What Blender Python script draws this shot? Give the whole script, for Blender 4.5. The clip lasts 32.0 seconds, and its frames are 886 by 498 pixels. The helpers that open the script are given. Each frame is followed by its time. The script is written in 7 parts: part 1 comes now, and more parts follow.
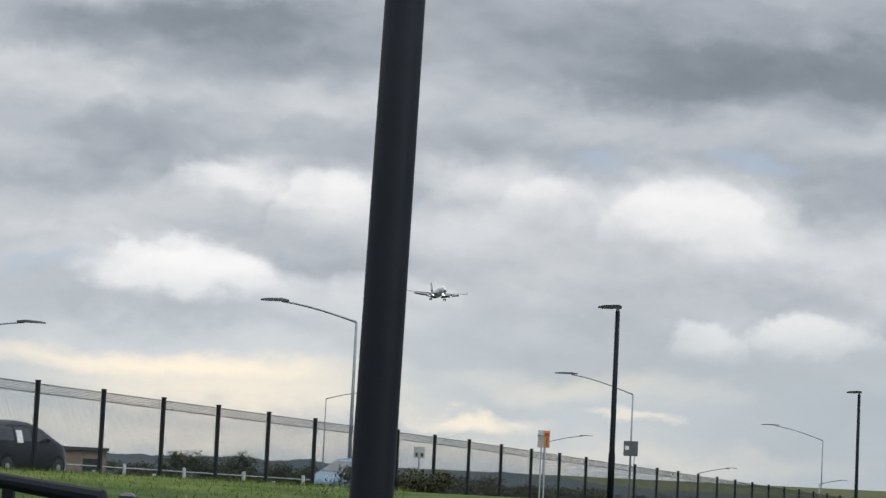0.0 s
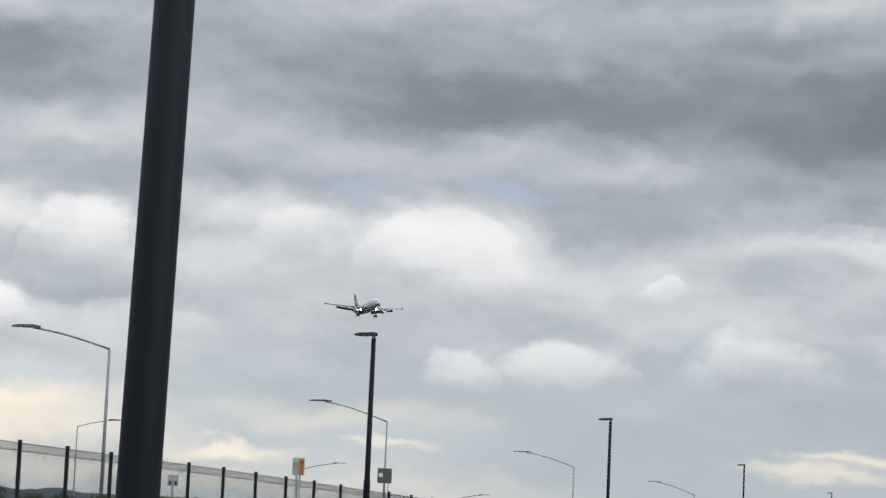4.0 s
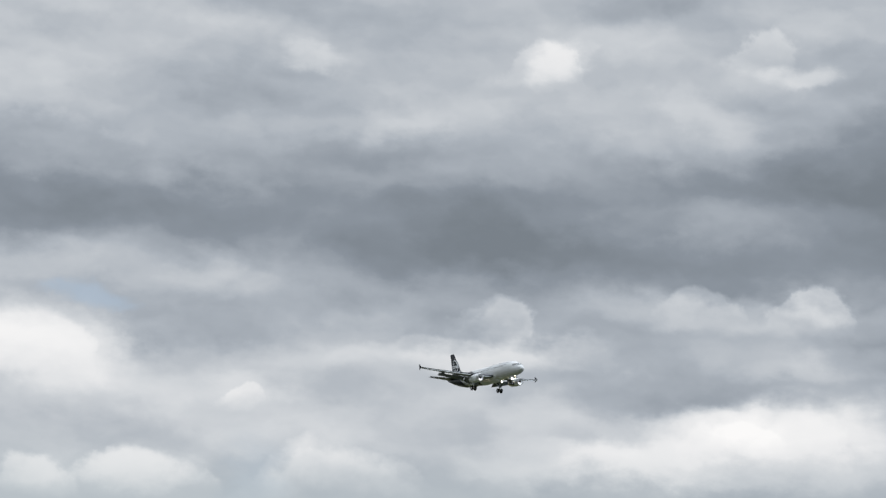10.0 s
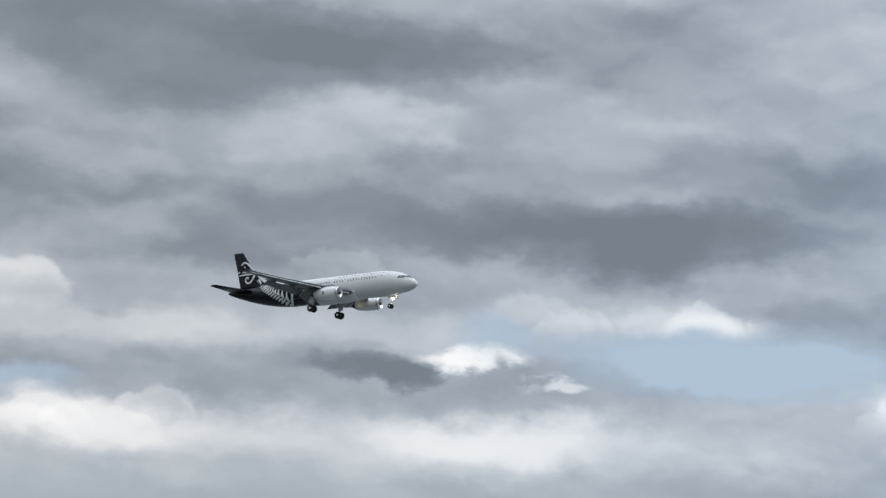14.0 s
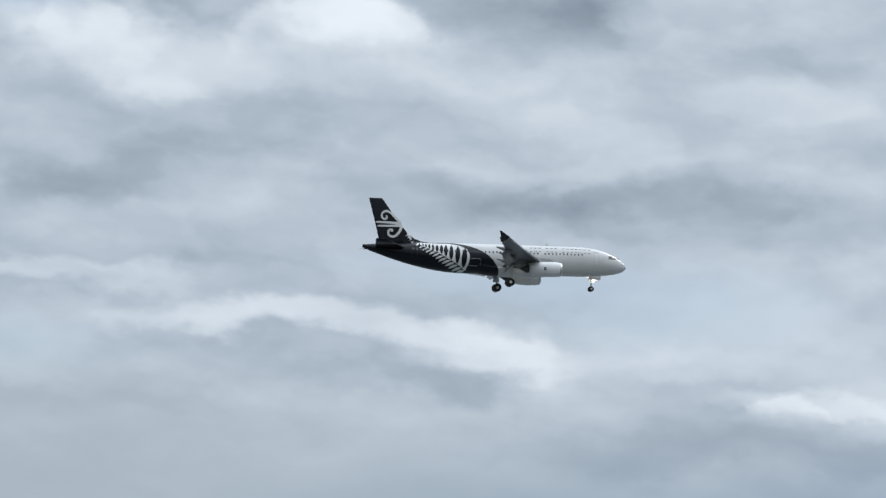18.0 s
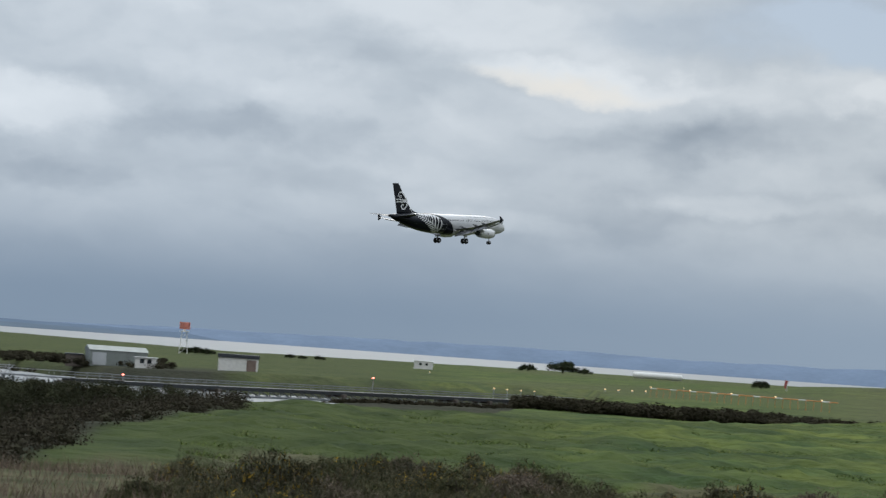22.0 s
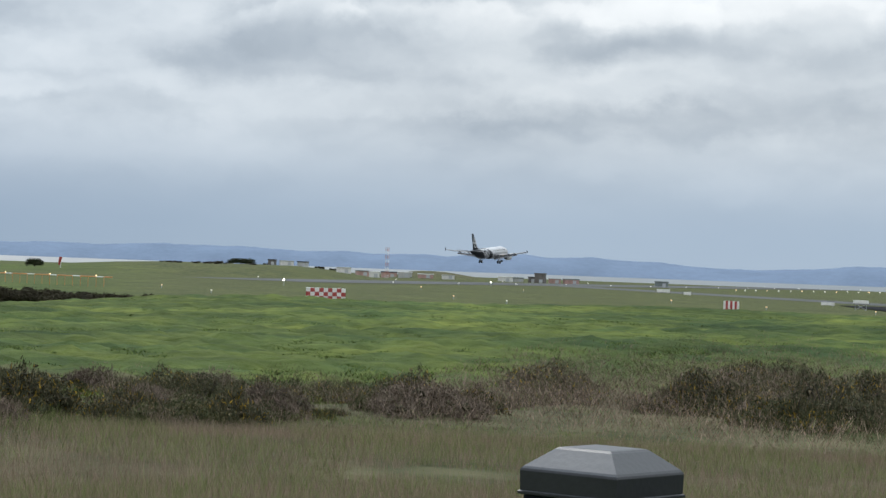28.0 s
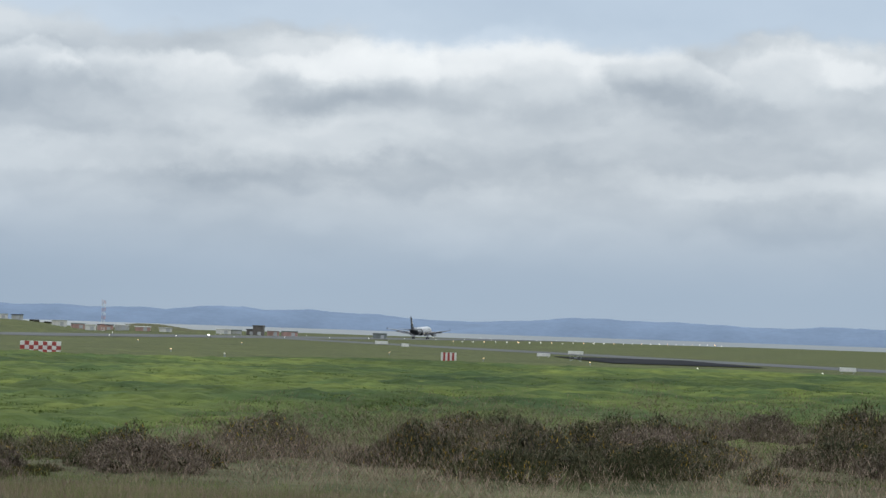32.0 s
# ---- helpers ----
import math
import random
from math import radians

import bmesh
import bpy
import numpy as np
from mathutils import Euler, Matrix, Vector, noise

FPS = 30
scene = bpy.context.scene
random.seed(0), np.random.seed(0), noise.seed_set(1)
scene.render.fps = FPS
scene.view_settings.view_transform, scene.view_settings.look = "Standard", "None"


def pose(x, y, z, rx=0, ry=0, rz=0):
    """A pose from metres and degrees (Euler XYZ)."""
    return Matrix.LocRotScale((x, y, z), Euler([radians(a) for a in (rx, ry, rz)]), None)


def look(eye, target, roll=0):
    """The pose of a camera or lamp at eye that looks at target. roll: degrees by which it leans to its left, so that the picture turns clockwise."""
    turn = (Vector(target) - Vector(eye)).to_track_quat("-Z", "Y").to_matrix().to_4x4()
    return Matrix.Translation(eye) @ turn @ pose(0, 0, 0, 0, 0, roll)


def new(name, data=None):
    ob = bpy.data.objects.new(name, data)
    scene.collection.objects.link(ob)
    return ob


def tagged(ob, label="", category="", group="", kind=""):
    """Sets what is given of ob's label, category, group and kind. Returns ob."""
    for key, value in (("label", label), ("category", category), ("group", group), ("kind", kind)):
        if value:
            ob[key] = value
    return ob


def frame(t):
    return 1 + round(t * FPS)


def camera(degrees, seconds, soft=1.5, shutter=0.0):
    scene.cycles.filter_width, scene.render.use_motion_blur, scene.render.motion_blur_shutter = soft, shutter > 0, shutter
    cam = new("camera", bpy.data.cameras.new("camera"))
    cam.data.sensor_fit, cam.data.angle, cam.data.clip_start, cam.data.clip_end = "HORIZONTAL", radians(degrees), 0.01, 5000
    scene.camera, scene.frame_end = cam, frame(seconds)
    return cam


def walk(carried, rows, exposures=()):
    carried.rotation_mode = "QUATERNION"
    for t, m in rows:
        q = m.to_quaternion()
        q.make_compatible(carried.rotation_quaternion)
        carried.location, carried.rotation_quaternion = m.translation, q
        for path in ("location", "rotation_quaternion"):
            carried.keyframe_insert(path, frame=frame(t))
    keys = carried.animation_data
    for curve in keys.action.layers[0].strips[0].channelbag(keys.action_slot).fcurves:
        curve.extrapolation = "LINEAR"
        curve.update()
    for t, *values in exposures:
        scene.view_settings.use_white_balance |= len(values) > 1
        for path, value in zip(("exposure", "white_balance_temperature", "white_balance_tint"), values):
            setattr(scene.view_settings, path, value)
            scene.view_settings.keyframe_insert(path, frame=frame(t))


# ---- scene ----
EYE = (0.0, 0.0, 6.5)
# seconds, heading (left of +y), tilt up, lean; degrees
PATH = [
    (0.0, 75.54, 5.26, 2.78), (0.5, 74.74, 5.53, 2.67), (1.0, 74.21, 6.15, 2.33), (1.5, 73.27, 6.41, 2.24),
    (2.0, 72.83, 6.37, 1.97), (2.5, 72.10, 5.94, 2.08), (3.0, 71.62, 5.65, 2.33), (3.5, 71.10, 5.73, 2.46),
    (4.0, 69.56, 6.20, 2.52), (4.5, 68.90, 5.96, 2.94), (5.0, 68.37, 5.98, 2.94), (5.5, 68.01, 5.92, 2.93),
    (6.0, 67.59, 5.87, 2.92), (6.5, 66.86, 5.91, 2.91), (7.0, 66.47, 5.93, 2.82), (7.5, 65.43, 6.85, 3.16),
    (8.0, 64.05, 8.00, 3.47), (8.5, 63.09, 8.35, 4.31), (9.0, 62.28, 8.64, 4.31), (9.5, 61.12, 9.25, 3.65),
    (10.0, 59.43, 9.27, 2.77), (10.5, 57.11, 8.47, 2.93), (11.0, 54.23, 8.06, 2.68), (11.5, 51.76, 6.76, 3.12),
    (12.0, 49.04, 6.86, 3.10), (12.5, 44.73, 6.98, 3.52), (13.0, 40.19, 7.88, 3.85), (13.5, 35.65, 8.98, 4.00),
    (14.0, 31.45, 9.45, 3.52), (14.5, 26.95, 9.64, 3.32), (15.0, 23.06, 10.02, 3.22), (15.5, 18.20, 9.76, 3.13),
    (16.0, 11.87, 9.75, 3.09), (16.5, 5.29, 9.41, 2.99), (17.0, -1.46, 8.94, 2.89), (17.5, -8.23, 8.37, 3.45),
    (18.0, -13.87, 7.44, 3.90), (18.5, -20.47, 5.99, 3.45), (19.0, -24.86, 5.07, 3.25), (19.5, -29.78, 4.21, 3.30),
    (20.0, -35.36, 3.63, 2.48), (20.5, -41.93, 3.58, 3.62), (21.0, -46.24, 2.79, 3.57), (21.5, -48.59, 2.31, 3.86),
    (22.0, -51.13, 2.48, 4.04), (22.5, -53.56, 2.02, 4.29), (23.0, -56.67, 1.49, 3.74), (23.5, -58.92, 1.26, 3.51),
    (24.0, -61.54, 0.79, 3.38), (24.5, -63.13, 0.28, 3.47), (25.0, -63.67, -0.44, 3.30), (25.5, -64.30, -0.42, 2.54),
    (26.0, -66.20, -0.32, 2.58), (26.5, -67.31, -0.59, 2.16), (27.0, -68.12, -0.48, 2.15), (27.5, -68.55, -0.05, 2.12),
    (28.0, -68.90, 0.40, 2.09), (28.5, -69.48, 0.55, 2.07), (29.0, -70.70, 1.03, 2.31), (29.5, -71.74, 1.21, 2.52),
    (30.0, -73.05, 1.28, 2.47), (30.5, -74.38, 1.62, 2.36), (31.0, -75.21, 2.08, 2.25), (31.5, -75.53, 2.10, 2.16),
    (32.0, -75.72, 1.91, 1.91),
]

SWAY_T = [0, 1, 3, 4, 6.5, 9, 18, 24, 25, 26, 26.5, 28.5, 29, 32]
SWAY = [0.030, 0.023, -0.008, -0.013, -0.018, 0, -0.01, -0.088, -0.076, -0.044, -0.022, 0.006, 0.016, 0.036]
RISE_T, RISE = [0, 18, 24, 25, 26, 26.5, 28.5, 29, 30, 32], [0, 0, 0.018, 0.016, 0.002, 0.003, 0.013, 0.016, 0.019, 0.022]


def aim(t, yaw, tilt, lean):
    s = float(np.interp(t, SWAY_T, SWAY))
    a = radians(yaw)
    return pose(EYE[0] + s * math.cos(a), EYE[1] + s * math.sin(a), EYE[2] + float(np.interp(t, RISE_T, RISE)), 90 + tilt, 0, yaw) @ pose(0, 0, 0, 0, 0, lean)


cam = camera(21.39, 32.0, soft=1.4, shutter=0.2)
walk(cam, [(t, aim(t, y, p, r)) for t, y, p, r in PATH],
     [(0.0, 0.0), (17.0, 0.0), (18.5, -0.06), (20.0, -0.1), (21.0, -0.3), (22.0, -0.2), (22.5, -0.14), (24.0, 0.0), (25.5, 0.22), (28.0, 0.15), (31.0, 0.1), (32.0, 0.04)])

# ---------------------------------------------------------------- light
# bearing, elevation, half width, half height (degrees), brightening, hardness
CLOUDS_A = [
    (72.8, 10.63, 12.4, 1.52, -0.24, 0.2), (82.4, 7.65, 5.8, 0.97, -0.17, 0.2), (79.8, 6.57, 2.5, 0.62, 0.32, 0.35), (78.0, 6.53, 1.0, 0.83, 0.26, 0.35),
    (78.6, 5.12, 3.5, 0.69, -0.12, 0.2), (81.8, 4.46, 2.8, 0.69, 0.26, 0.35), (83.4, 4.85, 0.8, 0.35, 0.21, 0.35), (69.4, 6.78, 2.6, 0.76, 0.24, 0.4),
    (74.0, 7.01, 2.5, 0.69, 0.21, 0.35), (67.5, 9.57, 6.2, 1.1, -0.12, 0.2), (69.0, 3.36, 1.0, 0.62, 0.16, 0.35), (66.7, 3.59, 1.2, 0.55, 0.21, 0.35),
    (55.4, 13.07, 5.8, 1.66, 0.17, 0.35), (63.5, 9.66, 11.0, 1.38, -0.19, 0.2), (57.2, 8.86, 6.9, 0.97, -0.17, 0.2), (56.8, 14.03, 1.1, 0.62, 0.27, 0.35),
]
CLOUDS_B = [
    (62.9, 13.64, 1.0, 0.41, 0.16, 0.35), (58.0, 6.74, 2.3, 0.55, 0.23, 0.35), (64.1, 5.61, 1.2, 0.41, 0.11, 0.35), (52.5, 5.03, 1.7, 0.69, 0.26, 0.35),
    (55.0, 4.19, 1.4, 0.55, 0.13, 0.35), (47.2, 12.3, 5.5, 1.66, -0.19, 0.2), (50.8, 13.85, 1.1, 0.41, 0.21, 0.35), (50.3, 8.24, 1.1, 0.55, 0.13, 0.35),
    (52.5, 5.94, 6.2, 0.55, -0.14, 0.2), (47.0, 7.11, 4.1, 0.97, -0.22, 0.2), (50.7, 5.19, 2.2, 0.83, 0.32, 0.35), (43.7, 5.44, 0.8, 0.55, 0.21, 0.35),
    (48.6, 11.49, 6.2, 1.66, -0.1, 0.2), (37.9, 9.0, 4.8, 0.83, -0.24, 0.2), (39.5, 10.84, 1.4, 0.55, 0.13, 0.35), (33.4, 12.4, 2.1, 0.97, 0.19, 0.35),
]
CLOUDS_C = [
    (38.5, 7.17, 4.1, 0.55, 0.16, 0.35), (34.3, 6.59, 2.8, 0.69, -0.19, 0.2), (32.4, 6.26, 1.0, 0.35, -0.36, 0.5), (30.9, 6.66, 1.5, 0.36, 0.53, 0.4),
    (40.0, 4.86, 4.1, 0.62, 0.21, 0.35), (41.0, 2.6, 12.4, 0.83, -0.07, 0.2), (50.3, 10.12, 13.8, 1.24, -0.14, 0.6), (50.4, 12.31, 12.4, 1.1, 0.08, 0.35),
    (56.0, 11.93, 9.7, 1.52, -0.14, 0.2), (50.3, 9.29, 8.3, 0.83, -0.12, 0.2), (52.7, 4.18, 6.9, 0.62, 0.21, 0.35), (37.9, 14.1, 7.7, 1.66, -0.36, 0.4),
    (30.6, 10.07, 9.7, 0.9, -0.24, 0.4), (39.2, 4.87, 3.2, 0.83, 0.13, 0.5), (31.6, 4.35, 12.4, 0.97, 0.15, 0.35), (25.6, 8.12, 1.8, 0.48, 0.15, 0.4),
]
CLOUDS_D = [
    (35.6, 11.67, 2.2, 0.69, 0.13, 0.35), (32.3, 4.86, 11.0, 0.83, 0.17, 0.35), (39.9, 4.75, 2.8, 0.69, 0.11, 0.35), (30.8, 6.61, 1.1, 0.3, 0.42, 0.35),
    (28.8, 6.14, 0.8, 0.17, 0.42, 0.35), (33.3, 6.45, 1.5, 0.41, -0.34, 0.3), (22.4, 14.79, 2.2, 1.24, 0.15, 0.35), (82.0, 2.2, 7.2, 1.1, 0.21, 0.35),
    (73.8, 3.71, 6.9, 0.83, 0.11, 0.35), (73.7, 1.51, 6.9, 0.83, 0.13, 0.35), (-47.6, 7.29, 11.0, 2.07, 0.13, 0.35), (82.5, 10.14, 4.8, 1.52, -0.22, 0.2),
    (69.1, 6.21, 2.5, 0.83, 0.21, 0.5), (81.9, 4.36, 2.9, 0.69, 0.21, 0.5), (81.4, 2.82, 4.8, 0.83, 0.14, 0.35), (55.4, 10.3, 13.8, 2.07, -0.11, 0.5),
]
CLOUDS_E = [
    (51.1, 7.87, 6.9, 0.55, 0.13, 0.35), (49.9, 5.3, 3.5, 0.83, 0.19, 0.5), (54.3, 4.35, 2.2, 0.55, 0.16, 0.5), (46.4, 10.77, 4.8, 2.21, -0.17, 0.2),
    (-62.4, 7.03, 1.5, 0.41, 0.14, 0.35), (33.4, 14.44, 4.8, 0.97, -0.17, 0.2), (25.3, 9.88, 6.9, 0.97, -0.26, 0.2), (24.5, 7.92, 1.5, 0.48, 0.21, 0.35),
    (18.3, 6.22, 3.3, 0.62, 0.18, 0.35), (29.2, 4.96, 4.1, 0.69, 0.21, 0.35), (18.6, 14.66, 3.0, 2.07, 0.15, 0.35), (21.6, 11.64, 6.2, 1.1, -0.17, 0.2),
    (14.0, 11.9, 1.2, 0.97, 0.21, 0.35), (8.4, 14.77, 2.3, 2.07, 0.16, 0.35), (11.0, 8.44, 3.0, 0.83, -0.17, 0.2), (17.8, 6.07, 3.2, 0.62, 0.27, 0.35),
]
CLOUDS_F = [
    (-4.0, 12.2, 2.8, 0.69, 0.27, 0.4), (-11.1, 12.83, 2.1, 0.83, 0.38, 0.4), (-6.2, 11.37, 4.1, 1.1, 0.13, 0.35), (-16.6, 13.53, 2.8, 1.38, -0.29, 0.2),
    (-14.0, 8.54, 4.8, 0.83, -0.19, 0.2), (-4.3, 8.5, 2.8, 0.69, -0.14, 0.2), (-11.4, 5.54, 5.5, 0.5, 0.26, 0.35), (-5.1, 6.34, 4.1, 0.39, 0.21, 0.35),
    (-14.6, 4.17, 1.8, 0.62, -0.14, 0.3), (-20.7, 8.82, 6.9, 0.97, -0.16, 0.2), (-29.1, 8.33, 3.5, 0.97, 0.21, 0.35), (-29.8, 6.72, 4.1, 0.62, -0.29, 0.2),
    (-15.4, 5.03, 2.3, 0.55, 0.29, 0.35), (-23.5, 4.17, 3.5, 0.39, 0.21, 0.35), (-23.8, 2.81, 11.0, 0.83, -0.14, 0.2), (-34.0, 7.03, 5.5, 0.76, -0.19, 0.2),
]
CLOUDS_G = [
    (-43.0, 8.72, 2.8, 0.69, -0.12, 0.2), (-41.0, 5.38, 2.8, 0.69, 0.17, 0.35), (-33.6, 2.6, 3.5, 0.39, 0.15, 0.35), (-54.0, 6.93, 3.0, 0.5, 0.4, 0.35),
    (-39.6, 5.65, 2.1, 0.55, 0.15, 0.35), (-51.5, 3.21, 2.8, 0.48, 0.15, 0.35), (-47.2, 5.13, 4.1, 0.69, -0.16, 0.2), (-55.5, 5.65, 3.5, 0.76, -0.17, 0.2),
    (-62.1, 6.73, 1.8, 0.44, 0.16, 0.35), (-55.2, 6.24, 2.8, 0.55, 0.13, 0.35), (-63.6, 4.69, 3.5, 0.55, -0.02, 0.2), (-67.6, 4.03, 8.3, 0.5, 0.11, 0.35),
    (-58.0, 3.97, 2.1, 0.41, 0.16, 0.35), (-73.7, 5.35, 3.5, 0.69, -0.17, 0.2), (-66.9, 6.24, 4.1, 0.44, 0.04, 0.4), (-73.7, 6.4, 3.5, 0.41, 0.13, 0.4),
]
CLOUDS_H = [
    (-79.2, 7.05, 3.6, 0.52, 0.21, 0.4), (-85.4, 6.7, 2.2, 0.48, 0.21, 0.4), (-78.6, 5.66, 4.6, 0.83, -0.19, 0.2), (-84.8, 5.19, 3.0, 0.69, -0.1, 0.2),
    (-70.4, 3.66, 6.9, 0.55, -0.07, 0.2), (-82.8, 3.65, 4.8, 0.39, 0.11, 0.35), (-52.5, 8.2, 5.0, 1.2, 0.2, 0.3), (-58.0, 7.3, 4.5, 0.9, 0.17, 0.3), (-61.5, 2.6, 6.5, 0.9, 0.1, 0.2),
]
GAPS_A = [
    (24.2, 6.96, 5.2, 1.1, 0.7), (71.3, 7.6, 1.1, 0.39, 0.5), (85.4, 4.45, 1.2, 0.39, 0.5), (68.2, 7.63, 1.0, 0.3, 0.6),
    (63.9, 3.16, 1.1, 1.66, 0.3), (41.9, 5.56, 1.8, 0.52, 0.9), (29.9, 7.36, 1.2, 0.83, 0.8), (25.2, 6.99, 4.4, 1.04, 0.8),
    (22.7, 6.74, 4.1, 0.76, 0.9), (8.4, 14.1, 2.1, 2.07, 0.4), (-0.5, 12.91, 4.8, 0.97, 0.9), (-1.8, 4.36, 5.8, 0.97, 0.7),
    (-15.4, 7.08, 4.1, 0.69, 0.8), (-19.7, 6.28, 4.8, 1.24, 0.7), (-31.3, 5.41, 3.5, 0.55, 0.5), (-56.7, 8.3, 3.5, 0.69, 0.4),
]
GLOW_A = [
    (81.3, 0.45, 7.2, 0.62, 0.5), (71.6, 0.5, 6.9, 0.55, 0.35), (82.2, 2.2, 6.2, 0.5, 1.0), (80.6, 1.5, 5.6, 0.7, 0.8), (72.0, 2.0, 4.0, 0.5, 0.35),
    (74.6, 1.12, 2.3, 0.28, 0.9), (70.7, 1.26, 1.2, 0.17, 0.6), (59.6, 1.38, 1.7, 0.22, 0.7), (-54.0, 6.8, 2.3, 0.41, 0.22),
    (-53.8, 6.72, 2.5, 0.36, 0.22), (60.4, 0.91, 2.3, 0.33, 0.6),
]

# crowns that catch the light: bearing, elevation of the top, half width, depth, brightening
CROWNS_A = [
    (81.1, 7.00, 1.56, 1.02, 0.13), (78.4, 7.15, 1.34, 1.92, 0.20), (74.3, 7.37, 1.91, 1.98, 0.08), (69.7, 7.34, 1.91, 1.93, 0.19),
    (72.8, 7.10, 1.36, 1.41, 0.12), (81.4, 4.93, 2.25, 1.36, 0.18), (76.8, 4.65, 1.34, 0.86, 0.12), (68.9, 3.86, 0.87, 1.00, 0.15),
    (66.7, 4.06, 1.57, 1.16, 0.15), (61.7, 4.30, 1.66, 1.29, 0.17),
    (69.1, 3.85, 0.95, 1.00, 0.13), (66.6, 4.14, 1.35, 0.86, 0.13), (58.1, 8.10, 0.88, 0.86, 0.15), (52.9, 8.62, 1.11, 0.91, 0.20),
    (50.2, 8.79, 0.86, 1.28, 0.28), (58.8, 7.11, 2.79, 0.77, 0.10),
]
CROWNS_B = [
    (61.7, 4.48, 1.82, 1.20, 0.17), (64.3, 5.85, 0.63, 0.60, 0.17), (51.7, 14.89, 0.80, 1.19, 0.16),
    (57.0, 14.48, 0.89, 1.28, 0.16), (52.2, 5.56, 1.11, 0.91, 0.17), (50.4, 5.81, 1.35, 1.69, 0.15), (44.1, 5.74, 0.87, 1.03, 0.22),
    (41.6, 8.49, 1.18, 1.16, 0.26), (42.0, 4.98, 1.72, 0.99, 0.22), (39.5, 5.38, 1.45, 1.19, 0.22), (58.0, 7.99, 0.78, 0.73, 0.12),
    (40.9, 5.35, 1.15, 1.18, 0.15), (37.9, 5.69, 0.94, 0.82, 0.20), (29.3, 8.45, 1.28, 1.34, 0.12), (25.0, 8.49, 1.42, 1.03, 0.18),
    (33.8, 9.22, 1.36, 0.74, 0.14), (28.1, 8.24, 1.01, 1.05, 0.13),
]
CROWNS_C = [
    (25.1, 8.40, 1.10, 1.14, 0.12), (20.1, 6.46, 1.03, 0.91, 0.17), (17.3, 6.92, 1.91, 1.20, 0.15), (13.9, 12.57, 0.97, 1.51, 0.20),
    (-1.2, 11.91, 0.87, 0.82, 0.20), (-4.6, 12.88, 1.21, 1.23, 0.18), (-10.9, 13.55, 2.59, 1.93, 0.30), (-22.3, 4.44, 0.87, 0.84, 0.17),
    (-26.6, 4.07, 1.19, 0.69, 0.13), (-32.8, 8.56, 3.04, 1.45, 0.15), (-65.3, 6.31, 1.73, 0.8, 0.1), (-69.7, 6.49, 3.65, 1.0, 0.13),
    (-76.2, 7.15, 3.77, 2.04, 0.18), (-65.7, 6.61, 1.00, 0.9, 0.12), (-68.5, 6.56, 2.50, 0.9, 0.12), (-73.8, 7.06, 1.67, 1.51, 0.20),
    (-77.1, 7.28, 2.54, 1.64, 0.20), (-80.9, 6.82, 1.74, 0.94, 0.17),
]
CROWNS_D = [
    (-84.4, 6.93, 2.24, 1.49, 0.20),
]

# position across the view from left (0) to right (1), brightness of the deck
DECK = [(0.1, 0.62), (0.2, 0.55), (0.28, 0.46), (0.36, 0.47), (0.45, 0.55), (0.55, 0.64), (0.68, 0.73), (0.76, 0.74), (0.83, 0.67)]


